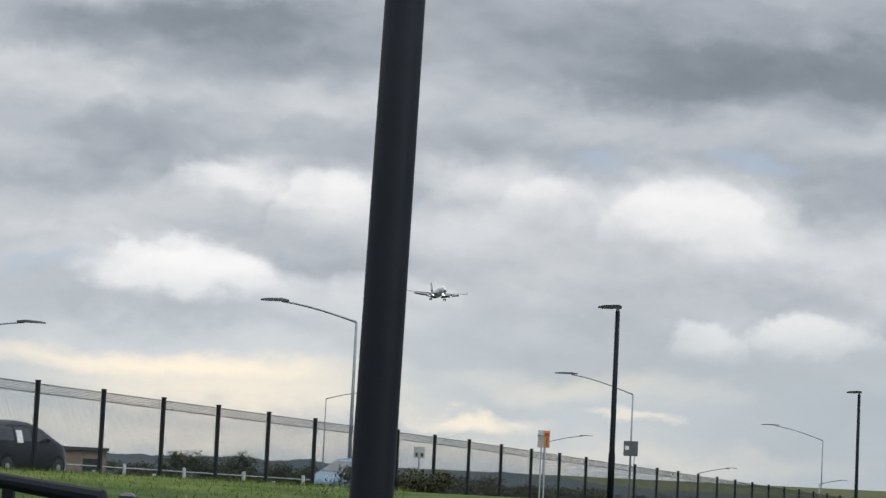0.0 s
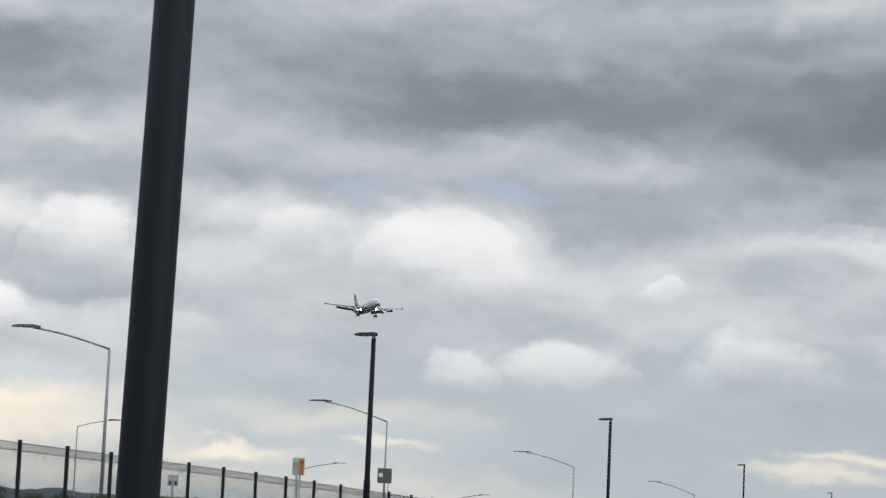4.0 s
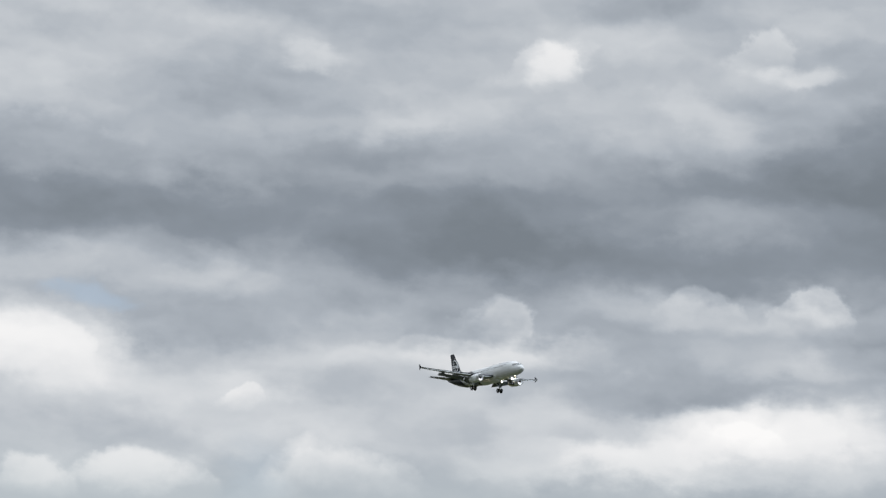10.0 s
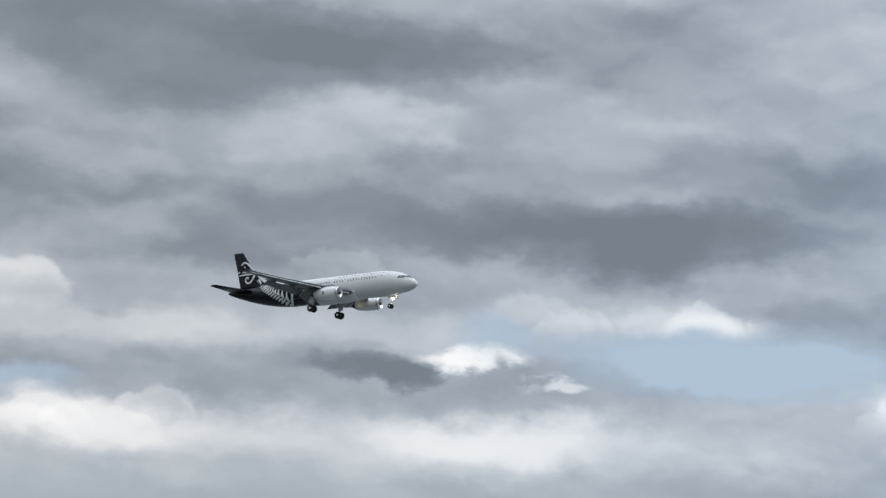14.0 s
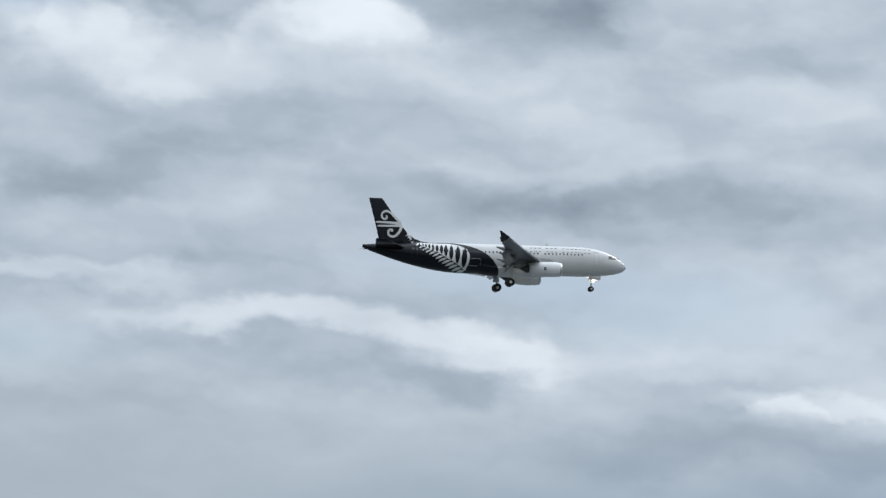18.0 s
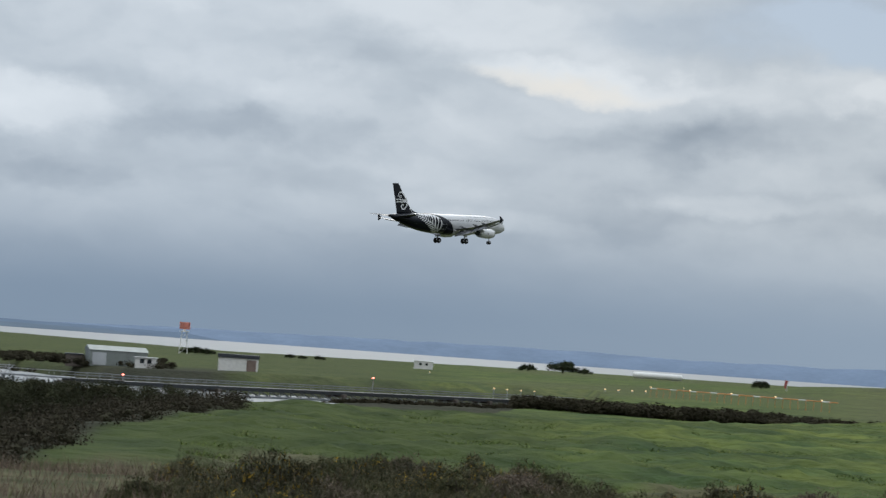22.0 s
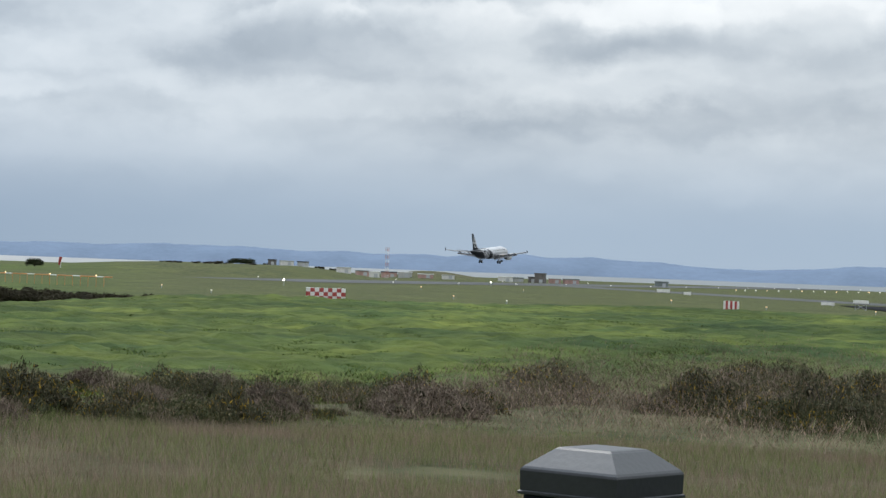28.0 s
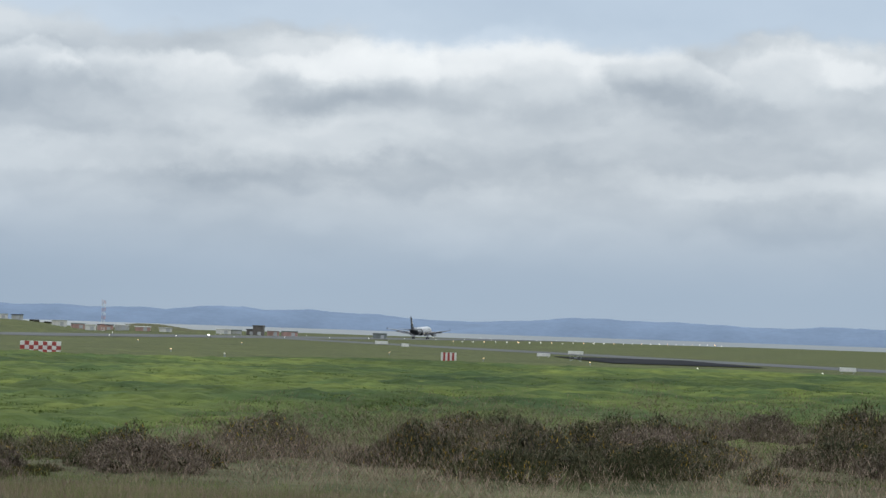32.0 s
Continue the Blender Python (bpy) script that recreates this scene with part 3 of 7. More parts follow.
def box(sx, sy, sz, at=(0, 0, 0), bevel=0.0, bm=None, turn=None):
    """A bevelled block that stands on its base centre."""
    own = bmesh.new()
    r = bmesh.ops.create_cube(own, size=1)
    for v in own.verts:
        v.co = Vector((v.co.x * sx, v.co.y * sy, (v.co.z + 0.5) * sz))
    if bevel:
        bmesh.ops.bevel(own, geom=own.edges[:], offset=bevel, segments=2, affect="EDGES", profile=0.6)
    if turn:
        own.transform(turn)
    bmesh.ops.translate(own, verts=own.verts, vec=at)
    return join(bm, own)


def join(bm, own):
    if bm is None:
        return own
    me = bpy.data.meshes.new("tmp")
    own.to_mesh(me)
    own.free()
    bm.from_mesh(me)
    bpy.data.meshes.remove(me)
    return bm


def tube(points, radii, sides=10, bm=None, cap=True):
    """A round bar along points, with a radius for each."""
    bm = bm or bmesh.new()
    pts = [Vector(p) for p in points]
    if isinstance(radii, (int, float)):
        radii = [radii] * len(pts)
    rings = []
    ref = None
    for i, p in enumerate(pts):
        d = (pts[min(i + 1, len(pts) - 1)] - pts[max(i - 1, 0)]).normalized()
        if ref is None:
            ref = d.orthogonal().normalized()
        ref = (ref - d * ref.dot(d)).normalized()
        o = d.cross(ref)
        rings.append([bm.verts.new(p + (ref * math.cos(a) + o * math.sin(a)) * radii[i]) for a in [2 * math.pi * k / sides for k in range(sides)]])
    for a, b in zip(rings, rings[1:]):
        for k in range(sides):
            bm.faces.new((a[k], a[(k + 1) % sides], b[(k + 1) % sides], b[k]))
    if cap:
        bm.faces.new(rings[0][::-1])
        bm.faces.new(rings[-1])
    return bm


def lathe(profile, sides=24, bm=None, axis="z", closed=False):
    """Profile of (along, radius) turned about an axis."""
    bm = bm or bmesh.new()
    rings = []
    for s, r in profile:
        ring = []
        for k in range(sides):
            a = 2 * math.pi * k / sides
            c, q = r * math.cos(a), r * math.sin(a)
            ring.append(bm.verts.new((c, q, s) if axis == "z" else (s, c, q)))
        rings.append(ring)
    for a, b in zip(rings, rings[1:]):
        for k in range(sides):
            bm.faces.new((a[k], a[(k + 1) % sides], b[(k + 1) % sides], b[k]))
    bm.faces.new(rings[0][::-1])
    bm.faces.new(rings[-1])
    bmesh.ops.recalc_face_normals(bm, faces=bm.faces[:])
    return bm


def loft(sections, cap=True, bm=None):
    bm = bm or bmesh.new()
    rings = [[bm.verts.new(p) for p in s] for s in sections]
    n = len(rings[0])
    for a, b in zip(rings, rings[1:]):
        for k in range(n):
            bm.faces.new((a[k], a[(k + 1) % n], b[(k + 1) % n], b[k]))
    if cap:
        bm.faces.new(rings[0][::-1])
        bm.faces.new(rings[-1])
    bmesh.ops.recalc_face_normals(bm, faces=bm.faces[:])
    return bm

# ---------------------------------------------------------------- ground, water, distance
WATER_Z = -5.0


def smooth01(t):
    t = np.clip(t, 0, 1)
    return t * t * (3 - 2 * t)


def mound_z(az, d):
    return np.interp(az, [-70.4, -69.7, -69.0, -68.5, -68.0, -67.6], [0.0, 1.6, 3.4, 3.9, 3.0, 0.0]) * np.clip(1 - np.abs(d - 1110) / 75, 0, 1)


def ground_z(x, y):
    """Height of the land: a bank with the rail and road, its crest, the low airfield, the shore and the spit."""
    x, y = np.asarray(x, float), np.asarray(y, float)
    az = np.degrees(np.arctan2(-x, y))
    d = np.hypot(x, y)
    crest = np.interp(az, [-180, -95, -75, -65, -56, -51, -45, -41, -38, 0, 50, 60, 180], [60, 230, 230, 200, 140, 140, 105, 62, 44, 30, 30, 60, 60])
    fall = np.interp(az, [-180, -90, -60, -50, -44, -38, 40, 62, 180], [300, 110, 100, 90, 110, 170, 170, 260, 300])
    field = np.interp(az, [-180, -58, -52, -47, -43, -41, -36, 50, 64, 180], [0, 0, -0.5, -1.0, -1.9, -3.0, -4.5, -4.5, 2.5, 0])
    t = smooth01((d - crest) / fall)
    bank = np.interp(d, [0, 3, 30, 50, 65, 110, 250], [4.8, 4.8, 3.7, 3.05, 2.8, 2.9, 3.0])
    bank = np.where((az < 40) & (az > -130), bank, 4.8)
    z = bank * (1 - t) + field * t
    # the ground swells gently, and rises towards the road side
    roll = 0.22 * np.sin(x * 0.09 + 1.3) * np.cos(y * 0.11) + 0.12 * np.sin(x * 0.31 + y * 0.23)
    z = z + roll * smooth01((d - 14) / 30) * (1 - t)
    west = smooth01((az - 62) / 6) * (1 - smooth01((az - 140) / 20))
    along = np.clip(-0.79 * (x + 52) + 0.61 * (y - 4.2), 0, 75)
    zl = 4.8 + 1.16 * smooth01((d - 12) / 38) - 0.0265 * along
    zl = np.where(d > 150, np.maximum(zl - 0.03 * (d - 150), -32), zl)
    z = z * (1 - west) + zl * west
    # shoreline of the airfield, inlet and spit
    near = np.interp(az, [-180, -64, -56.2, -55, -54, -50, -46.5, -44, -41, -38.5, -37.2, -35.6, -34.8, -34], [0, 0, 0, 555, 552, 512, 486, 480, 560, 648, 690, 740, 960, 1195])
    spit = np.interp(az, [-34, -28, -15, -8, -4], [1195, 1300, 1190, 1230, 1250])
    near = np.where(az > -34, spit, near)
    wet = smooth01((near - d) / 14) * smooth01((d - np.interp(az, [-54, -51], [350, 210])) / 40) * smooth01((52 - az) / 8) * smooth01((az + 64) / 4)
    far = np.interp(az, [-180, -100, -75, -60, -46, -42, -34, -29, -27, -8, -3, 30], [1600, 1600, 1500, 1450, 1230, 1500, 1900, 1850, 1650, 1600, 1260, 1200])
    hill = np.interp(az, [-180, -75, -60, -47, -43, -38, -29.5, -28, -10], [0, 0, 0, -1.5, -1.2, -0.6, 0.6, -2.6, -3.0])
    beyond = smooth01((d - near - 20) / 500)
    land = np.interp(az, [-64, -52, -44, -36, -10], [0, 0.3, 0.8, 1, 1])
    land = np.where(az < -64, 0, land)
    z = z * (1 - land * beyond) + hill * land * beyond
    z = np.where((az > -38) & (az < 55) & (d > near) & (d < near + 90), np.maximum(np.minimum(z, -2.6), -4.2), z)
    z = z * (1 - wet) + np.interp(az, [-49, -47.3], [WATER_Z + 0.25, WATER_Z - 3]) * wet
    # a low green swell beyond the runway and a brown mound by the shore
    swell = np.interp(az, [-67.2, -66.0, -65.3, -62.2, -61.0, -59.0], [0.0, 2.6, 3.7, 3.6, 2.6, 0.0])
    z = z + swell * smooth01((d - 790) / 110) * (1 - smooth01((d - 1180) / 120)) * smooth01((y - 342) / 25)
    z = z + mound_z(az, d)
    # a dip in the crest of the pasture before the pier
    z = z - 0.42 * smooth01((az + 56.5) / 2.5) * smooth01((-47.5 - az) / 2.5) * smooth01((d - 80) / 45) * (1 - smooth01((d - 250) / 40))
    sea = smooth01((d - far) / 40) * smooth01((58 - az) / 4) * smooth01((az + 120) / 10)
    return z * (1 - sea) + (WATER_Z - 3) * sea


def ground_at(x, y):
    return float(ground_z(np.array([x]), np.array([y]))[0])


def ground_material():
    m = bpy.data.materials.new("rough_pasture")
    m.use_nodes = True
    N, L = m.node_tree.nodes, m.node_tree.links
    b = N["Principled BSDF"]
    b.inputs["Roughness"].default_value = 0.9
    b.inputs["Specular IOR Level"].default_value = 0.05
    pos = N.new("ShaderNodeNewGeometry").outputs["Position"]

    def tone(scale, detail, lo, hi, a, c):
        n, r = N.new("ShaderNodeTexNoise"), N.new("ShaderNodeValToRGB")
        n.inputs["Scale"].default_value, n.inputs["Detail"].default_value = scale, detail
        L.new(pos, n.inputs["Vector"])
        L.new(n.outputs["Fac"], r.inputs[0])
        e = r.color_ramp.elements
        e[0].position, e[0].color, e[1].position, e[1].color = lo, (*a, 1), hi, (*c, 1)
        return n, r.outputs[0]

    def mix(fac, a, c, kind="MIX"):
        n = N.new("ShaderNodeMix")
        n.data_type, n.blend_type = "RGBA", kind
        for sock, v in ((n.inputs[0], fac), (n.inputs[6], a), (n.inputs[7], c)):
            if isinstance(v, (float, int)):
                sock.default_value = v
            else:
                L.new(v, sock)
        return n.outputs[2]

    _, green = tone(0.045, 5, 0.35, 0.68, (0.050, 0.070, 0.024), (0.108, 0.132, 0.039))
    _, lush = tone(0.16, 6, 0.36, 0.64, (0.55, 0.7, 0.78), (1.22, 1.16, 0.95))
    green = mix(0.9, green, lush, "MULTIPLY")
    _, tuft = tone(0.8, 5, 0.3, 0.7, (0.55, 0.6, 0.55), (1.2, 1.2, 1.1))
    green = mix(0.9, green, tuft, "MULTIPLY")
    _, brown = tone(0.5, 6, 0.3, 0.7, (0.036, 0.043, 0.019), (0.115, 0.105, 0.058))
    _, rank = tone(0.3, 6, 0.32, 0.68, (0.020, 0.033, 0.011), (0.054, 0.071, 0.021))
    _, mud = tone(0.05, 5, 0.3, 0.7, (0.018, 0.021, 0.014), (0.045, 0.045, 0.028))
    at = N.new("ShaderNodeAttribute")
    at.attribute_name = "cover"
    sep = N.new("ShaderNodeSeparateColor")
    L.new(at.outputs["Color"], sep.inputs[0])
    green = mix(sep.outputs[0], green, rank)
    col = mix(sep.outputs[1], green, brown)
    col = mix(sep.outputs[2], col, mud)
    L.new(col, b.inputs["Base Color"])
    n = N.new("ShaderNodeTexNoise")
    n.inputs["Scale"].default_value, n.inputs["Detail"].default_value = 0.9, 8
    L.new(pos, n.inputs["Vector"])
    bp = N.new("ShaderNodeBump")
    bp.inputs["Strength"].default_value, bp.inputs["Distance"].default_value = 1.0, 0.5
    L.new(n.outputs["Fac"], bp.inputs["Height"])
    L.new(bp.outputs[0], b.inputs["Normal"])
    return m


def build_ground():
    az = np.concatenate([np.arange(-96, -42, 0.3), np.arange(-42, -30, 0.4), np.arange(-30, 60, 1.5), np.arange(60, 92, 0.4), np.arange(92, 264, 4)])
    rad = np.concatenate([[0.6], np.geomspace(1.2, 57, 60), np.linspace(58, 150, 170), np.linspace(151, 240, 90), np.geomspace(246, 2000, 72), np.geomspace(2100, 4960, 12)])
    A, R = np.meshgrid(np.radians(az), rad)
    X, Y = -np.sin(A) * R, np.cos(A) * R
    Z = ground_z(X, Y)
    # tussocks in the pasture
    deg = np.degrees(A)
    rough = smooth01((R - 57) / 6) * smooth01((240 - R) / 20) * smooth01((-43 - deg) / 3) * (deg > -96)
    for i, j in zip(*np.nonzero(rough > 0.01)):
        Z[i, j] += rough[i, j] * (0.27 * noise.fractal((X[i, j] * 0.5, Y[i, j] * 0.5, 2.0), 0.7, 2.2, 3) + 0.13 * abs(noise.noise((X[i, j] * 1.05, Y[i, j] * 1.05, 8.0))) + 0.2 * noise.noise((X[i, j] * 0.12, Y[i, j] * 0.12, 6.0)))
    nr, na = X.shape
    verts = np.stack([X, Y, Z], -1).reshape(-1, 3)
    faces = []
    for i in range(nr - 1):
        for j in range(na):
            k = (j + 1) % na
            faces.append((i * na + j, i * na + k, (i + 1) * na + k, (i + 1) * na + j))
    faces.append(tuple(range(na))[::-1])
    me = bpy.data.meshes.new("ground")
    me.from_pydata(verts.tolist(), [], faces)
    d = R.reshape(-1)
    a = np.degrees(A).reshape(-1)
    right = smooth01((-36 - a) / 4) * smooth01((a + 140) / 20)
    edge = 62 + 7 * np.sin(a * 0.5) + 4 * np.sin(a * 1.3 + 1)
    brown = right * (1 - smooth01((d - edge) / 9)) * smooth01((d - 11 - 3 * np.sin(a * 0.9)) / 6)
    z = verts[:, 2]
    over = np.interp(a, [-48, -45, -41, -38, -30], [125, 100, 58, 42, 24])
    mud = np.clip(smooth01((-3.3 - z) / 0.8) + smooth01((a + 47) / 1.5) * smooth01((56 - a) / 4) * smooth01((d - over) / 8) * (1 - smooth01((d - 500) / 60)) * (a > -47) + smooth01((a + 40) / 3) * smooth01((56 - a) / 4) * smooth01((d - 20) / 10) * (z < 0.3) * (d < 1000), 0, 1)
    rank = 0.85 * smooth01((a + 57) / 6) * smooth01((-36 - a) / 3) * smooth01((d - 30) / 20) * (1 - smooth01((d - 260) / 60))
    rank = np.maximum(rank, 0.6 * smooth01((a + 53) / 4) * smooth01((-34 - a) / 2) * smooth01((d - 440) / 60))
    # coarse dry growth on the far airfield verge
    dry = 0.5 * smooth01((d - 380) / 150) * smooth01((-50 - a) / 4) * (0.5 + 0.5 * np.sin(d * 0.011 + a * 0.2)) * (a > -100)
    dry = np.maximum(dry, 0.7 * smooth01((a + 28.5) / 1.5) * smooth01((50 - a) / 4) * smooth01((d - 1000) / 50))
    dry = np.maximum(dry, 0.75 * smooth01((a - 54) / 4) * smooth01((d - 190) / 60) * smooth01((150 - a) / 20))
    dry = np.maximum(dry, 0.62 * smooth01((d - 300) / 120) * smooth01((-58 - a) / 5) * (a > -100))
    dry = np.maximum(dry, np.clip(mound_z(a, d), 0, 1))
    dry = np.maximum(dry, 0.3 * smooth01((a + 53) / 4) * smooth01((-34 - a) / 2) * smooth01((d - 440) / 60))
    col = np.stack([rank, np.clip(brown + dry * (1 - brown), 0, 1), mud, np.ones_like(d)], -1)
    at = me.color_attributes.new("cover", "FLOAT_COLOR", "POINT")
    at.data.foreach_set("color", col.reshape(-1))
    me.materials.append(ground_material())
    me.polygons.foreach_set("use_smooth", [True] * len(me.polygons))
    me.update()
    ob = new("ground", me)
    tagged(ob, "rough green pasture and low airfield grass by the shore", "ground", kind="structure")
    bpy.context.view_layer.update()


build_ground()


def build_water():
    m = material("estuary_water", (0.075, 0.092, 0.10), 0.12, 0, 0.2, 0.01, 0.3, 0.0, coords="World", spec=0.6)
    N, L = m.node_tree.nodes, m.node_tree.links
    n = N.new("ShaderNodeTexNoise")
    n.inputs["Scale"].default_value, n.inputs["Detail"].default_value = 0.6, 4
    L.new(N.new("ShaderNodeNewGeometry").outputs["Position"], n.inputs["Vector"])
    bp = N.new("ShaderNodeBump")
    bp.inputs["Strength"].default_value, bp.inputs["Distance"].default_value = 0.25, 0.2
    L.new(n.outputs["Fac"], bp.inputs["Height"])
    L.new(bp.outputs[0], N["Principled BSDF"].inputs["Normal"])
    N["Principled BSDF"].inputs["Roughness"].default_value = 0.4
    bm = bmesh.new()
    ring = [bm.verts.new(bearing(a, 4970, WATER_Z)) for a in range(-150, 58, 3)] + [bm.verts.new((0, 0, WATER_Z))]
    bm.faces.new(ring)
    ob = new("water", mesh_of("water", bm, m))
    tagged(ob, "pale grey tidal estuary water under overcast sky", "water", kind="structure")


build_water()


def hill_range(name, d0, d1, a0, a1, top, seed, color, label, rough=0.3):
    """A far ridge of real relief, with its foot in the sea."""
    # distance haze is mixed into each ridge's base colour
    m = material(name + "_hazed_land", color, 1.0, 0, 0.10, 0.012, 0.08, 0.0, coords="World", spec=0.0)
    na, nr = int((a1 - a0) / 0.08) + 1, 7
    verts, faces = [], []
    for j in range(na):
        a = a0 + (a1 - a0) * j / (na - 1)
        end = min(1, (j + 1) / 12, (na - j) / 12)
        h = top(a) * (1 - rough * 0.45 + rough * noise.fractal((a * (0.16 if rough > 0.2 else 1.1), seed, 0), 0.75, 2.1, 6)) * end
        for i in range(nr):
            u = i / (nr - 1)
            s = math.sin(u * math.pi / 2) ** 0.8
            verts.append(bearing(a, d0 + (d1 - d0) * u, WATER_Z - 0.5 + max(h, 0) * s - (12 * (1 - u) ** 2 if d0 < 2000 else 0)))
    for j in range(na - 1):
        for i in range(nr - 1):
            faces.append((j * nr + i, (j + 1) * nr + i, (j + 1) * nr + i + 1, j * nr + i + 1))
    me = bpy.data.meshes.new(name)
    me.from_pydata([tuple(v) for v in verts], [], faces)
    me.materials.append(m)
    me.polygons.foreach_set("use_smooth", [True] * len(me.polygons))
    return tagged(new(name, me), label, "backdrop", kind="structure")


CREST_A = [-118, -95, -88, -86.5, -85.3, -84.2, -82.9, -81.5, -80.4, -79, -78.2, -76.6, -75.2, -74.2, -73.5, -72.5, -71.5, -70.35, -69, -68.4, -67.7, -66.4, -65.6, -64.2, -61.9, -61.1, -59.5, -57.4, -55, -51.5, -47.4, -44.6, -40.6, -34]
CREST_H = [38, 40, 38, 38.4, 41, 33.5, 35.2, 39.6, 40, 44, 35, 26.5, 28, 35, 36, 42, 36.6, 46, 31.5, 36, 31, 36.5, 33, 38, 37.5, 33, 32.5, 28.5, 31.5, 30, 25, 22.7, 12, 8]
# the blue of these wooded hills is painted haze
hill_range("backdrop_hills", 4780, 4940, -118, -34, lambda a: float(np.interp(a, CREST_A, CREST_H)), 3.1, (0.155, 0.20, 0.27), "far wooded hills across the water, haze painted in as blue", 0.07)
# far hills and low shore carry blue haze in their colour
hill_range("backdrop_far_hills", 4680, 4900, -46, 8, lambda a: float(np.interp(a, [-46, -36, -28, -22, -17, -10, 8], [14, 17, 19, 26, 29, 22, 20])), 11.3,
           (0.115, 0.15, 0.20), "hills far behind the low shore, painted pale haze blue")
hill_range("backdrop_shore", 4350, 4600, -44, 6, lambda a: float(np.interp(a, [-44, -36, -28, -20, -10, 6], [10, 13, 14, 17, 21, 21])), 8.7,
           (0.115, 0.145, 0.18), "low far shore with fields, blue haze painted in")
hill_range("backdrop_upland", 1150, 1300, 57, 97, lambda a: 1.10 * (12 + 1300 * math.tan(radians(float(np.interp(a, [57, 66, 69.6, 70.9, 72.3, 73.4, 75, 79, 84, 97], [-0.5, -0.42, -0.36, -0.3, -0.2, -0.12, -0.16, -0.08, -0.05, -0.05]))))), 5.5,
           (0.056, 0.067, 0.071), "low wooded rise beyond the road", 0.17)


def strip(name, x0, y0, x1, y1, width, mat, label, lift=0.06, steps=40):
    bm = bmesh.new()
    d = Vector((x1 - x0, y1 - y0, 0)).normalized()
    n = Vector((-d.y, d.x, 0)) * width / 2
    prev = None
    for i in range(steps + 1):
        c = Vector((x0, y0, 0)).lerp(Vector((x1, y1, 0)), i / steps)
        row = []
        for q in (c + n, c - n):
            row.append(bm.verts.new((q.x, q.y, max(ground_at(q.x, q.y), ground_at(c.x, c.y)) + lift)))
        if prev:
            bm.faces.new((prev[0], prev[1], row[1], row[0]))
        prev = row
    ob = new(name, mesh_of(name, bm, mat))
    return tagged(ob, label, "pavement", kind="structure")


strip("runway", 640, 311, 3800, 311, 45, ASPHALT, "grey asphalt runway with worn surface", 0.08, 60)
strip("taxiway", 905, 300, 470, -6, 26, ASPHALT, "grey asphalt taxiway crossing the airfield grass", 0.05)
strip("taxiway_patch", 588, 103, 496, 71, 34, NEWASPH, "fresh black asphalt patch on the taxiway", 0.16, 12)
strip("road", 5.7, -59.5, -152.4, 62.7, 8, ASPHALT, "asphalt road behind the mesh fence", 0.05, 60)

# ---------------------------------------------------------------- airliner (x forward, y left, z up; origin in the wing box)
S0 = 17.5                     # station of the origin behind the nose


def fuse(s):
    """Half height, half width and centre height of the hull at station s."""
    nose = np.interp(s, [0, 0.15, 0.5, 1.0, 1.8, 2.8, 4.0, 5.5, 7.0], [0.02, 0.28, 0.62, 0.93, 1.28, 1.58, 1.83, 2.01, 2.07])
    zc = np.interp(s, [0, 0.5, 1.5, 2.8, 4.5, 7.0], [-0.62, -0.56, -0.40, -0.22, -0.07, 0.0])
    if s > 24:
        u = (s - 24) / 13.57
        r = 2.07 * (1 - u ** 1.75) + 0.22 * u ** 1.75
        return r, r * 0.95, 2.07 - r - 0.55 * u ** 2
    return nose, nose * 0.955, zc


def hull(s, th, out=0.0):
    """A point of the hull: th degrees up from the right side (-y) over the top."""
    h, w, zc = fuse(s)
    a = radians(th)
    return Vector((S0 - s, -(w + out) * math.cos(a), zc + (h + out) * math.sin(a)))


def flank(s, z, sgn=1, out=0.0):
    """The point of the hull's flank at station s and height z: sgn 1 right, -1 left."""
    h, w, zc = fuse(s)
    p = hull(s, math.degrees(math.asin(max(-0.985, min(0.985, (z - zc) / h)))), out)
    return Vector((p.x, p.y * sgn, p.z))


def along(path, t):
    """A point a share t of the way along a broken line."""
    P = np.array(path, float)
    run = np.concatenate([[0], np.cumsum(np.hypot(*np.diff(P, axis=0).T))])
    return tuple(float(np.interp(t * run[-1], run, P[:, k])) for k in (0, 1))


def lens(a, b, width, put, bend=0.0, n=8):
    """A leaf-shaped patch from a to b, laid on a surface by put(s, z)."""
    bm = bmesh.new()
    prev = None
    ds, dz = b[0] - a[0], b[1] - a[1]
    ln = math.hypot(ds, dz)
    for i in range(n + 1):
        t = i / n
        w = max(width * math.sin(math.pi * t) ** 0.75, 0.004)
        s, z = a[0] + ds * t - dz / ln * bend * math.sin(math.pi * t), a[1] + dz * t + ds / ln * bend * math.sin(math.pi * t)
        row = [bm.verts.new(put(s - dz / ln * w * k, z + ds / ln * w * k)) for k in (-0.5, 0.0, 0.5)]
        if prev:
            for k in (0, 1):
                bm.faces.new((prev[k], prev[k + 1], row[k + 1], row[k]))
        prev = row
    return bm


def station(th, z):
    """Where, behind the nose, the hull reaches height z at the angle th."""
    a, b = 0.1, 6.5
    for _ in range(30):
        m = (a + b) / 2
        if hull(m, th).z < z:
            a = m
        else:
            b = m
    return b


